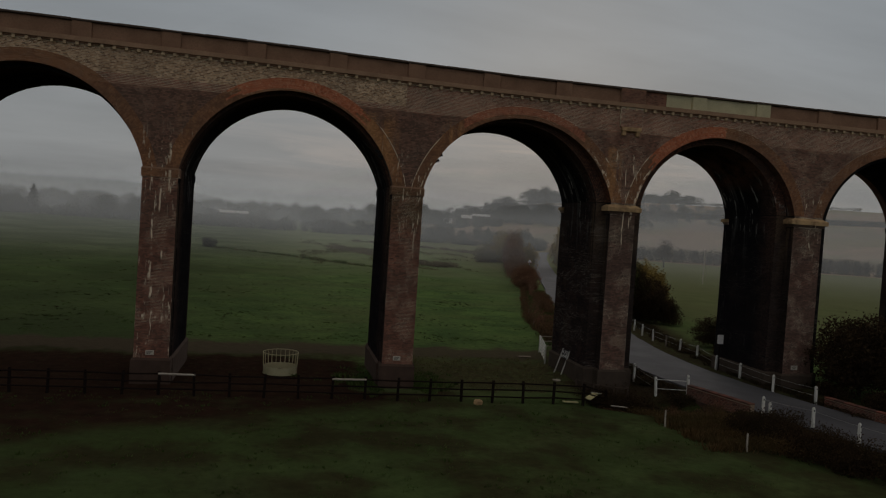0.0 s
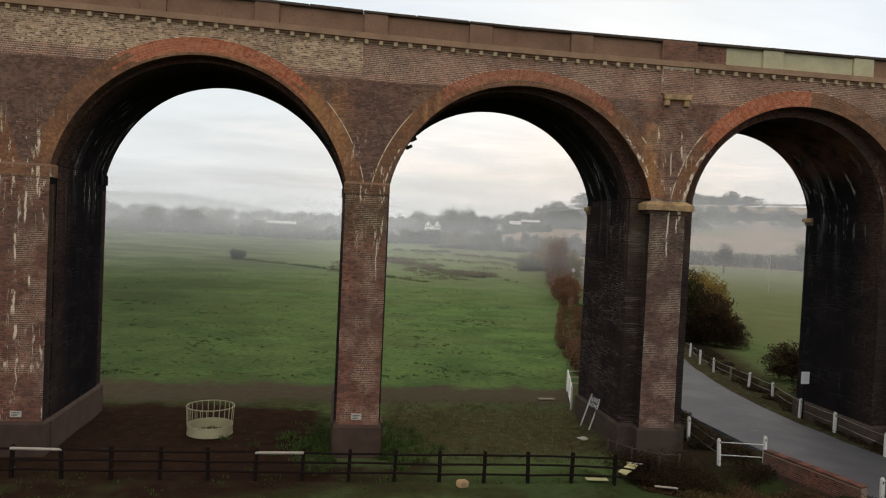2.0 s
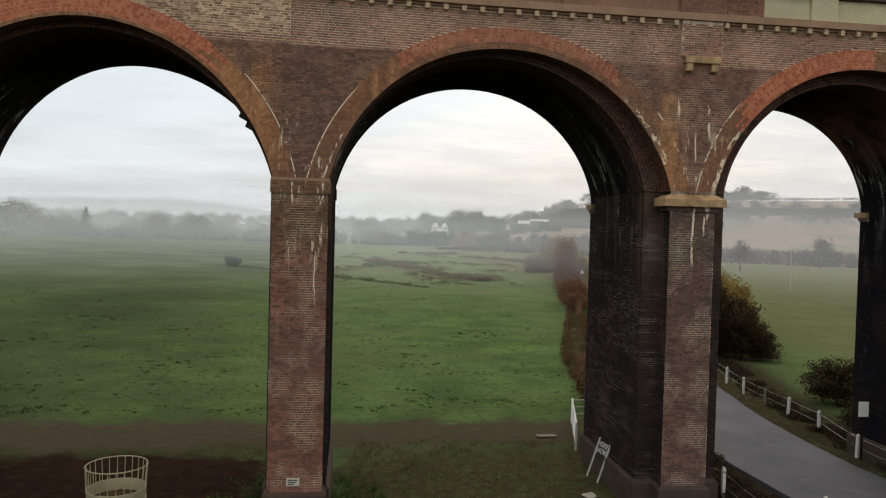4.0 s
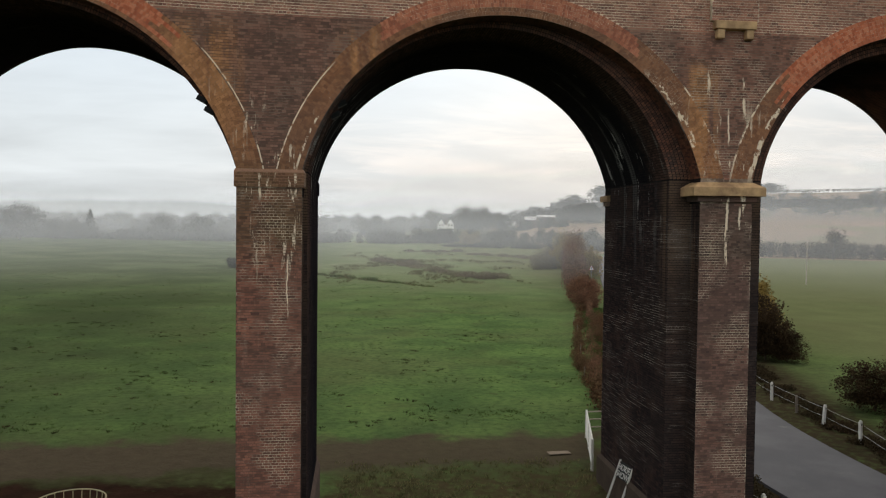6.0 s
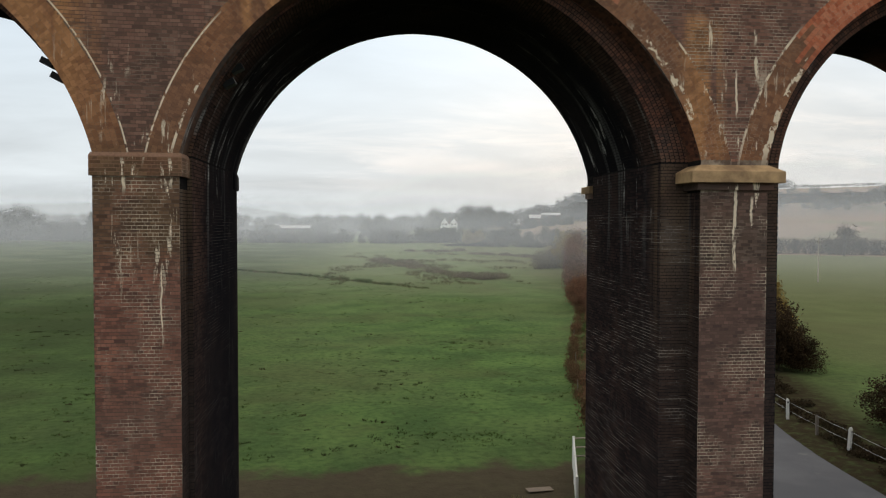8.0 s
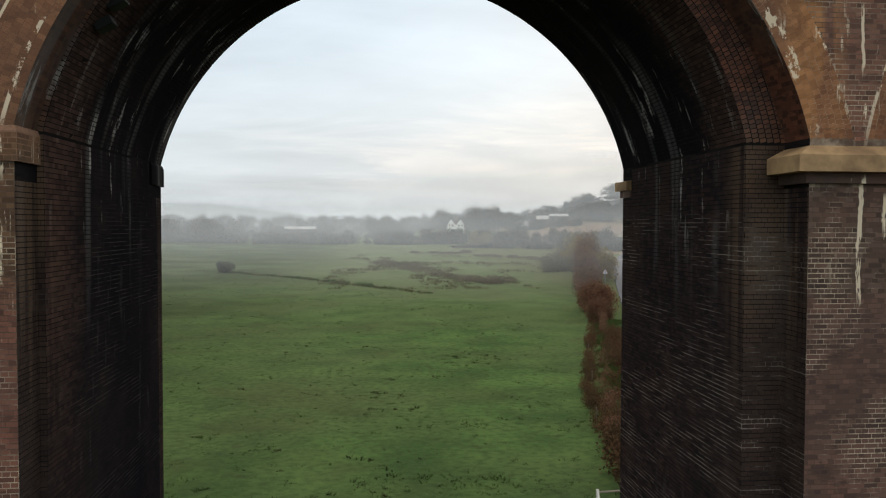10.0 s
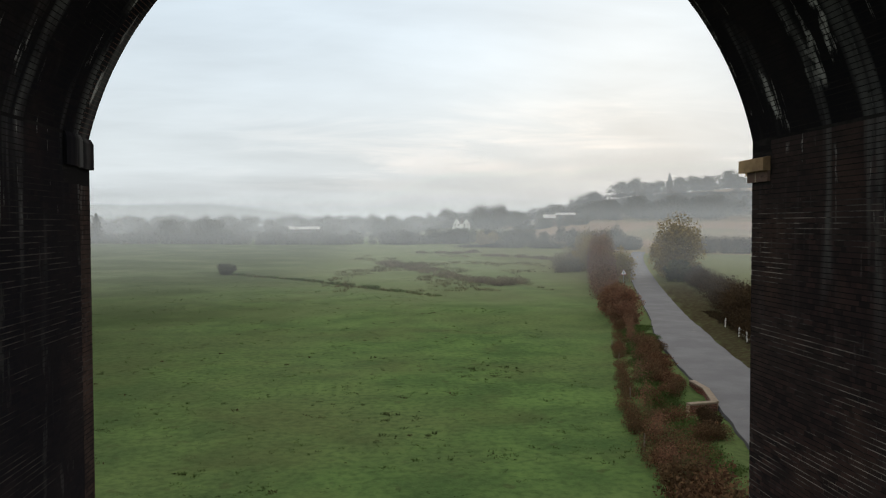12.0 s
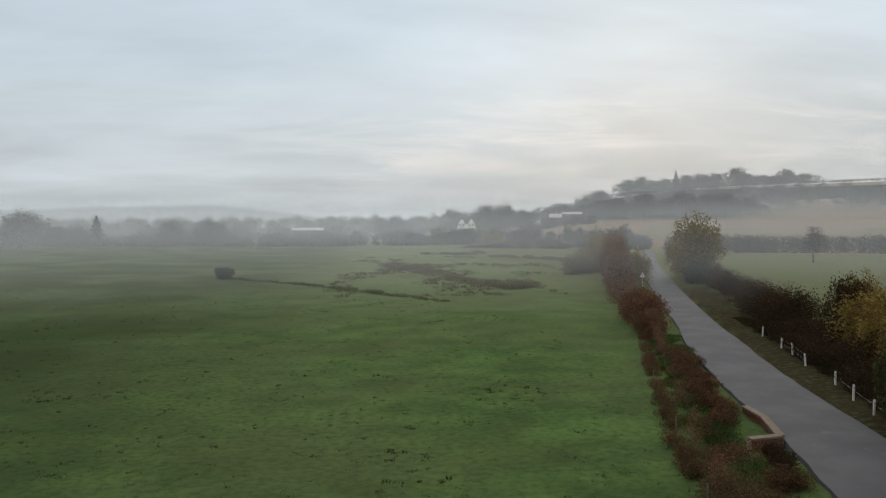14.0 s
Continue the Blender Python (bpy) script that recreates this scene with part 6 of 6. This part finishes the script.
hedge("hedge", [(24, 458), (55, 452), (100, 428), (132, 400)], 10.0, lambda l: np.interp(l[:, 0], [24, 50, 66, 84, 132], [7.5, 8.4, 8.8, 8.6, 8.5]), 34000, 0.7, LEAF_FAR, "lower hedgerow before the white house", 54, 0.4, lumps=1.2)
hedge("hedge", [(58, 404), (66, 400), (84, 385), (104, 372), (124, 352)], 16.0, lambda l: np.interp(l[:, 0], [58, 70, 85, 124], [0.8, 2.6, 4.6, 5.4]), 26000, 0.5, LEAF_FAR, "scrubby trees beyond the marsh", 28, 0.6)
hedge("hedge", [(64, 405), (70, 402)], 8.0, 9.0, 4000, 0.45, LEAF_AUTUMN, "yellowing tree in the far hedge", 29, 0.4)
hedge("bramble_strip", [(19.6, 42.0), (21.4, 41.4), (23.2, 40.6), (25.2, 39.6)], 3.4, 0.85, 16000, 0.065, LEAF_BROWN, "dark bramble tangle along the ditch", 30, 1.2, 0.35, 2.0)
hedge("bramble_strip", [(20.4, 41.0), (22.4, 40.2), (24.4, 39.0), (25.6, 37.6)], 3.0, 0.8, 15000, 0.06, BRACKEN, "orange-brown bracken and dead grass along the ditch", 55, 1.2, 0.35, 2.0)
hedge("bramble_strip", [(21.6, 39.4), (22.6, 37.2), (23.4, 34.8), (25.0, 31.5), (26.6, 29.0)], 3.2, 0.5, 18000, 0.06, STRAW, "dead grass and bracken along the ditch", 31, 1.2, 0.3, 2.0)
hedge("bramble_strip", [(26.4, 35.0), (26.4, 32.8), (26.9, 29.5), (28.2, 26.0), (30.5, 21.0)], 3.8, lambda l: np.interp(l[:, 1], [21, 33, 35.2], [1.3, 0.95, 0.7]), 42000, 0.075, LEAF_BROWN, "dark bramble bank beside the lane", 38, 1.0, 0.1, 1.8)
hedge("bramble_strip", [(25.6, 34.0), (25.6, 31.5), (26.6, 27.5), (28.4, 23.0)], 3.0, 0.9, 20000, 0.08, LEAF_BROWN, "dark low bramble at the edge of the grass", 39, 1.1, 0.2, 1.8)
hedge("bramble_strip", [(38.0, 32.0), (36.8, 38.0), (36.6, 43.0), (37.0, 50.0), (37.6, 56.0)], 2.6, 0.9, 26000, 0.1, LEAF_BROWN, "low dark bramble beyond the roadside posts", 32, 0.6)
hedge("bramble_strip", [(23.2, 51.6), (24.2, 57.0), (24.8, 62.0), (25.4, 67.0)], 2.6, 1.9, 16000, 0.14, BRACKEN, "tall dead weeds beside the gate", 33, 0.5)
hedge("grass_verge", [(34.4, 36.0), (33.8, 42.0), (33.6, 46.0), (34.6, 55.0), (35.8, 62.0), (38.0, 71.0), (40.8, 81.0), (44.2, 92.0), (48.0, 106.0), (53.0, 124.0)], 2.0, 0.26, 60000, 0.09, VERGE, "rough dead brown grass on the verge", 34, 0.5)
hedge("grass_verge", [(25.2, 50.5), (24.6, 46.0), (24.9, 43.0), (25.6, 41.0)], 2.0, 0.4, 12000, 0.08, VERGE, "rough dead grass beside the pier", 35, 0.5)

hedge("hedge", [bearing(col(b), 497) for b in (925, 950, 985, 1020, 1050)], 8.0, lambda l: np.interp(l[:, 0], [55, 70, 100], [7.0, 6.0, 5.5]), 7000, 0.7, LEAF_FAR, "trees before the farm buildings", 56, 0.7)


def woods(name, b0, b1, d0, d1, count, h0, h1, label, seed, mat=LEAF_FAR, per=360):
    rng = np.random.RandomState(seed)
    arr = []
    for k in range(count):
        x, y = bearing(b0 + (b1 - b0) * rng.rand(), d0 + (d1 - d0) * rng.rand())
        h = h0 + (h1 - h0) * rng.rand()
        p = cloud_points(rng, per, (x, y, gz(x, y) + h * 0.5), (h * 0.55, h * 0.55, h * 0.5), 9)
        arr.append(leaf_array(rng, p, h * 0.075))
    ob = new(name, fast_mesh(name, np.concatenate(arr), 3, mat))
    return tagged(ob, label, "woodland", kind="stuff")


woods("far_wood", -30, 7, 640, 780, 300, 10, 15, "misty grey-green woodland beyond the meadow", 41)
woods("far_wood", -30, 5, 540, 600, 90, 5, 8, "scattered scrub trees beyond the hedge", 42)
woods("far_wood", 6, 17, 560, 640, 70, 8, 14, "misty trees round the farm", 43)
woods("far_wood", 16, 28, 570, 640, 110, 9, 15, "wooded belt at the foot of the hill", 44)
woods("far_wood", 24, 40, 640, 740, 120, 8, 13, "scrub on the hill slope", 45)
woods("far_wood", 9, 17, 760, 860, 50, 5, 9, "hedge line on the hill crest", 46)
hedge("hedge", [bearing(b, 895) for b in (20, 24, 28, 32, 36, 42)], 5.0, 3.6, 14000, 0.55, LEAF_FAR, "thin hedge line on the hill crest", 47, 0.2, lumps=3.0)


def tufts(name, xy, h, blades, mat, label, seed, spread=0.35):
    """Tussocks: fans of narrow blades."""
    rng = np.random.RandomState(seed)
    k = len(xy)
    c = np.repeat(np.asarray(xy), blades, axis=0)
    hh = np.repeat(h * (0.5 + rng.rand(k)), blades)
    a = rng.rand(len(c)) * math.tau
    r = rng.rand(len(c)) * spread * np.repeat(0.5 + rng.rand(k), blades)
    bx, by = c[:, 0] + r * np.cos(a), c[:, 1] + r * np.sin(a)
    g = ground_z(bx, by) - 0.03
    lean = hh * 0.5
    w = 0.03 + 0.05 * hh
    b = rng.rand(len(c)) * math.tau
    P = np.stack([np.stack([bx + w * np.cos(b), by + w * np.sin(b), g], 1), np.stack([bx - w * np.cos(b), by - w * np.sin(b), g], 1),
                  np.stack([bx + lean * np.cos(a), by + lean * np.sin(a), g + hh], 1)], 1)
    ob = new(name, fast_mesh(name, P, 3, mat))
    return tagged(ob, label, "grass", kind="stuff")


trng = np.random.RandomState(61)
DITCH = [(-18, 207), (-12, 200), (-1, 188), (8, 174), (15.6, 163), (22.8, 152.5)]
ditch = spline(DITCH, 0.55)
tufts("rush_line", ditch + trng.normal(size=ditch.shape) * 0.7, 0.4, 11, RUSH, "line of rushes along a shallow field ditch", 62, 0.5)
hedge("rush_clumps", DITCH, 1.8, 0.45, 6000, 0.12, TUFT, "green rush clumps along a shallow field ditch", 72, 1.2, 0.3)
hedge("marsh_scrub", [(15.5, 268), (19.0, 248), (24.0, 222), (28.5, 200)], lambda l: np.interp(l[:, 1], [200, 225, 250, 268], [5.0, 11.0, 11.0, 4.0]), 0.7, 13000, 0.2, SCRUB, "grey-brown scrub on the marsh", 73, 1.2, 0.3, 2.0)
hedge("marsh_scrub", [(28.5, 196), (33.0, 182), (37.5, 172), (40.0, 186)], 6.5, 0.8, 8000, 0.18, SCRUB, "grey-brown scrub on the marsh", 74, 1.2, 0.35, 2.0)
hedge("marsh_scrub", [(52, 300), (60, 286), (70, 262), (74, 246)], 8.0, 0.9, 8000, 0.25, SCRUB, "long low strip of brown scrub near the lane", 75, 0.9, 0.25)
hedge("marsh_scrub", [(30, 330), (44, 322), (52, 330)], 6.0, 1.0, 4000, 0.3, SCRUB, "low brown scrub far across the marsh", 76, 0.9, 0.3)
marsh = np.stack([trng.uniform(4, 58, 2600), trng.uniform(160, 310, 2600)], 1)
marsh = np.array([p for p in marsh if noise.noise((p[0] * 0.09, p[1] * 0.035, 2)) + 0.4 * noise.noise((p[0] * 0.5, p[1] * 0.25, 5)) > 0.16])
tufts("rush_tussocks", marsh, 0.45, 14, RUSH, "brown rush tussocks on marshy ground", 63, 0.9)
field = np.stack([trng.uniform(-75, 30, 6000), 61 + 130 * trng.rand(6000) ** 1.6], 1)
field = np.array([p for p in field if p[0] < 24 + (p[1] - 60) * 0.30 and abs(p[0] - 13) < 30 + (p[1] - 44) * 0.62 and noise.noise((p[0] * 0.14, p[1] * 0.14, 7)) > -0.12])
tufts("grass_tussocks", field, 0.09, 9, TUFT, "low uneven tussocks of meadow grass", 64, 0.3)
clods = np.concatenate([np.stack([trng.uniform(-40, 22, 240), 62 + 80 * trng.rand(240) ** 1.4], 1), [(9.4, 81.2), (9.8, 81.0), (10.2, 106.9), (14.2, 86.9), (-4.0, 99.6), (-9.2, 97.0), (9.0, 81.5)]])
weeds = np.stack([trng.uniform(-42, 24, 5000), 61 + 45 * trng.rand(5000)], 1)
weeds = np.array([p for p in weeds if noise.noise((p[0] * 0.12, p[1] * 0.12, 17)) > 0.30 and noise.noise((p[0] * 0.7, p[1] * 0.7, 3)) > 0.05])
tufts("dark_tussocks", weeds, 0.11, 12, TUFT_DARK, "darker rank tussocks in the meadow", 69, 0.3)
small = np.stack([trng.uniform(-45, 24, 1300), 60 + 42 * trng.rand(1300) ** 1.3], 1)
small = np.array([p for p in small if p[0] < 22 + (p[1] - 60) * 0.3])
tufts("dark_tussocks", small, 0.06, 7, TUFT_DARK, "small dark tufts scattered through the meadow", 71, 0.16)
tufts("dung_heaps", clods, 0.08, 18, LEAF_BROWN, "small dark droppings and dead weeds in the grass", 65, 0.28)
near_grass = np.stack([trng.uniform(-26, 22, 1800), trng.uniform(12, 42, 1800)], 1)
tufts("grass_tussocks", near_grass, 0.09, 8, TUFT, "coarse grass in front of the fence", 66, 0.3)
rank_xy = np.stack([trng.uniform(21.2, 25.4, 320), trng.uniform(31.0, 36.8, 320)], 1)
tufts("dead_grass", rank_xy, 0.3, 22, STRAW, "long orange-brown dead grass by the ditch", 70, 0.4)
foot = np.array([(7.2 + trng.normal() * 1.5, 45.2 + trng.normal() * 1.8) for k in range(700)])
tufts("nettles", foot[np.abs(foot[:, 0] - 7.13) > 1.0], 0.19, 14, TUFT, "green nettles round the pier foot", 67, 0.3)
patchy = np.stack([trng.uniform(9, 20, 900), trng.uniform(43, 55, 900)], 1)
tufts("grass_tussocks", patchy, 0.12, 8, RUSH, "thin trodden grass under the arch", 68, 0.25)


# ---------------------------------------------------------------- buildings far off
def gable_roof(w, d, eave, ridge, over=0.3):
    """A pitched roof with its gable towards -y, with some thickness."""
    bm = bmesh.new()
    sec = [(-w / 2 - over, eave - 0.2), (0, ridge), (w / 2 + over, eave - 0.2), (w / 2 + over, eave), (0, ridge + 0.24), (-w / 2 - over, eave)]
    f = [bm.verts.new((x, -d / 2 - over, z)) for x, z in sec]
    b = [bm.verts.new((x, d / 2 + over, z)) for x, z in sec]
    for i in range(6):
        bm.faces.new((f[i], f[(i + 1) % 6], b[(i + 1) % 6], b[i]))
    for s in (f, b):
        bm.faces.new((s[0], s[1], s[4], s[5])), bm.faces.new((s[1], s[2], s[3], s[4]))
    bmesh.ops.recalc_face_normals(bm, faces=bm.faces[:])
    return bm


def gable_wall(w, d, eave, ridge):
    bm = bmesh.new()
    sec = [(-w / 2, -6), (w / 2, -6), (w / 2, eave), (0, ridge), (-w / 2, eave)]
    f = [bm.verts.new((x, -d / 2, z)) for x, z in sec]
    b = [bm.verts.new((x, d / 2, z)) for x, z in sec]
    for i in range(5):
        bm.faces.new((f[i], f[(i + 1) % 5], b[(i + 1) % 5], b[i]))
    bm.faces.new(f[::-1]), bm.faces.new(b)
    bmesh.ops.recalc_face_normals(bm, faces=bm.faces[:])
    return bm


def white_house():
    x, y = bearing(col(827), 474)
    ob = thing("house", "white rendered house with two steep gables among trees", "house", (x, y, gz(x, y) + 0.9))
    ob.rotation_euler[2] = radians(-7)
    for gx in (-3.1, 2.9):
        m = Matrix.Translation((gx, 0, 0))
        for nm, bm, mat in (("wall", gable_wall(4.6, 8, 5.6, 8.8), RENDERWALL), ("roof", gable_roof(4.6, 8, 5.6, 8.8), SLATE)):
            bmesh.ops.transform(bm, matrix=m, verts=bm.verts)
            part(nm, bm, ob, "", mat)
        for wz in (1.2, 4.2):
            for wx in (-1.1, 1.0):
                win = part("window", box((gx + wx - 0.5, -4.06, wz), (gx + wx + 0.5, -3.95, wz + 1.3)), ob, "", WHITEPAINT)
                part("pane", box((gx + wx - 0.42, -4.09, wz + 0.08), (gx + wx + 0.42, -4.062, wz + 1.22)), win, "dark glass", GLASS)
    part("wall", box((-1.2, -2.8, -1.5), (1.2, 3.5, 5.2)), ob, "", RENDERWALL)
    part("chimney", box((-0.4, -0.5, 5.0), (0.5, 0.5, 9.4), 0.05), ob, "", REDBRICK)
    part("porch", box((-5.9, -3.5, -1.5), (-5.45, 3.0, 3.6)), ob, "", RENDERWALL)


white_house()


def barn(px, d, w, depth, eave, ridge, label, turn=0.0, sink=0.0, wall=CORESTONE):
    x, y = bearing(col(px), d)
    ob = thing("barn", label, "farm building", (x, y, gz(x, y) - sink), "farm buildings")
    ob.rotation_euler[2] = radians(turn)
    t = pose(0, 0, 0, 0, 0, 90)
    for nm, bm, mat in (("wall", gable_wall(depth, w, eave, ridge), wall), ("roof", gable_roof(depth, w, eave, ridge), BARNROOF)):
        bmesh.ops.transform(bm, matrix=t, verts=bm.verts)
        part(nm, bm, ob, "", mat)
    # closed wall: dark panels stand for the shade in open bays
    for k in range(int(w / 5)):
        part("doorway", box((-w / 2 + 1.5 + 5 * k, -depth / 2 - 0.05, 0), (-w / 2 + 4.2 + 5 * k, -depth / 2 + 0.02, eave - 0.9)), ob, "dark panel for the shade of an open bay", GLASS)
    return ob


barn(1013, 520, 13, 4, 3.4, 4.6, "long low farm building with pale sheet roof", -14, -3.4)
barn(984, 515, 8, 4, 3.2, 5.4, "small gabled farm building with pale roof", -14, -2.6)
barn(947, 500, 7, 3, 1.4, 2.4, "low white farm shed", -10, -4.2, RENDERWALL)
barn(545, 590, 24, 8, 3.5, 5.2, "distant pale farm sheds beyond trees", 6, -4.0)

x, y = bearing(col(1197), 890)
church = thing("church", "distant church tower with a pointed spire among trees", "church", (x, y, gz(x, y)))
part("tower", box((-3, -3, -2), (3, 3, 14), 0.1), church, "", CORESTONE)
bm = bmesh.new()
bmesh.ops.create_cone(bm, cap_ends=True, segments=8, radius1=3.0, radius2=0.1, depth=10, matrix=Matrix.Translation((0, 0, 19)))
part("spire", bm, church, "", SLATE)
part("nave", box((3.02, -3.5, -2), (18, 3.5, 8), 0.1), church, "", CORESTONE)

pole = thing("field_pole", "thin pale upright pole standing in the pasture", "pole", (0, 0, 0))
part("shaft", tube([(0, 0, -0.5), (0.03, 0, 4.0), (0, 0, 8.0)], 0.11, 7, 0.7), pole, "", PALEWOOD)
part("bracket", box((-0.5, -0.05, 7.4), (0.5, 0.05, 7.52)), pole, "", GREYWOOD)
POLE_AT = (94.0, 154.0)
pole.matrix_basis = pose(POLE_AT[0], POLE_AT[1], gz(*POLE_AT))
plant(bare, [(126.0, 232.0, 9.0, 7.0), (176.0, 268.0, 11.0, 10.0)], "bare field trees")

# far hills, their blue haze put into a glow of their own
ridge_x, verts, faces = [bearing(b, 2300) for b in np.linspace(-42, 6, 60)], [], []
for i, (x, y) in enumerate(ridge_x):
    b = -42 + 48 * i / 59
    top = np.interp(b, [-42, -30, -25, -19, -12, -7, -4, 0, 6], [40, 55, 62, 70, 74, 52, 34, 24, 20]) + 2.0 * noise.noise((b * 0.6, 0, 0)) + 1.2 * noise.noise((b * 2.3, 4, 0))
    verts += [(x, y, -30), (x, y, top), (x * 1.15, y * 1.15, top * 0.8), (x * 1.15, y * 1.15, -30)]
    if i:
        a, c = (i - 1) * 4, i * 4
        faces += [(a, c, c + 1, a + 1), (a + 1, c + 1, c + 2, a + 2), (a + 2, c + 2, c + 3, a + 3)]
FARHILL = Mat("hill_haze_glow", 1.0)
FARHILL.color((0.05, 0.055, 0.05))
# pale emission stands in for the haze in front of the hills
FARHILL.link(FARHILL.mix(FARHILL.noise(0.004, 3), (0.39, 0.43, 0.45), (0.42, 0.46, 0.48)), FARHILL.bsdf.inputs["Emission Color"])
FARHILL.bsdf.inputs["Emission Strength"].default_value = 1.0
tagged(new("backdrop", to_mesh("backdrop", verts, faces, FARHILL.m)), "far hills with blue-grey haze put into their glow", "hills", kind="structure")


# ---------------------------------------------------------------- morning mist: faint sheets added for the haze, leaning back over the far meadow, thicker with distance
def mist_material():
    m = Mat("mist_sheets", 1.0, 0.0, 0.0)
    nt = m.nt
    dif, clear, mx = nt.nodes.new("ShaderNodeBsdfDiffuse"), nt.nodes.new("ShaderNodeBsdfTransparent"), nt.nodes.new("ShaderNodeMixShader")
    dif.inputs["Color"].default_value = (0.93, 0.955, 0.955, 1)
    thick = nt.nodes.new("ShaderNodeAttribute")
    thick.attribute_name = "thickness"
    bank = m.step(m.noise(0.006, 4, (1, 1, 2.5)), 0.3, 0.7, 0.8, 1.2)
    m.link(m.calc("MULTIPLY", thick.outputs["Fac"], bank), mx.inputs[0])
    nt.links.new(clear.outputs[0], mx.inputs[1]), nt.links.new(dif.outputs[0], mx.inputs[2])
    nt.links.new(mx.outputs[0], nt.nodes["Material Output"].inputs[0])
    return m.m


def mist():
    mat = mist_material()
    for d, dense in ((85, 0.055), (115, 0.07), (150, 0.085), (215, 0.11), (310, 0.13), (405, 0.15), (500, 0.165), (606, 0.17), (680, 0.17)):
        bs, ks = np.radians(np.arange(-56, 66.1, 1.0)), np.linspace(0, 1, 25)
        verts, veil = [], []
        for b in bs:
            east = float(sstep(-2, 7, math.degrees(b)))
            high = 12 + 0.055 * d * (1 + 1.3 * east * (d > 480))
            for k in ks:
                r = d + 0.8 * high * k
                x, y = EYE0[0] + r * math.sin(b), EYE0[1] + r * math.cos(b)
                z = -1.5 + high * k
                verts.append((x, y, z))
                g = float(ground_z(x, y))
                far = (1 - 0.15 * east * (d > 480)) * (1 - 0.3 * float(sstep(9, 19, math.degrees(b))) * (200 < d < 480))
                veil.append(dense * far * float(sstep(0, 5, z - g) * sstep(1.0, 0.36 + 0.09 * east, k) * sstep(-56, -44, math.degrees(b)) * sstep(66, 54, math.degrees(b))))
        w = len(ks)
        faces = [(i * w + j, (i + 1) * w + j, (i + 1) * w + j + 1, i * w + j + 1) for i in range(len(bs) - 1) for j in range(w - 1)]
        me = to_mesh("mist", verts, faces, mat, smooth=True)
        me.attributes.new("thickness", "FLOAT", "POINT").data.foreach_set("value", np.array(veil, dtype=np.float32))
        tagged(new("mist", me), "thin pale morning mist hanging over the far meadow", "mist", kind="stuff")


mist()
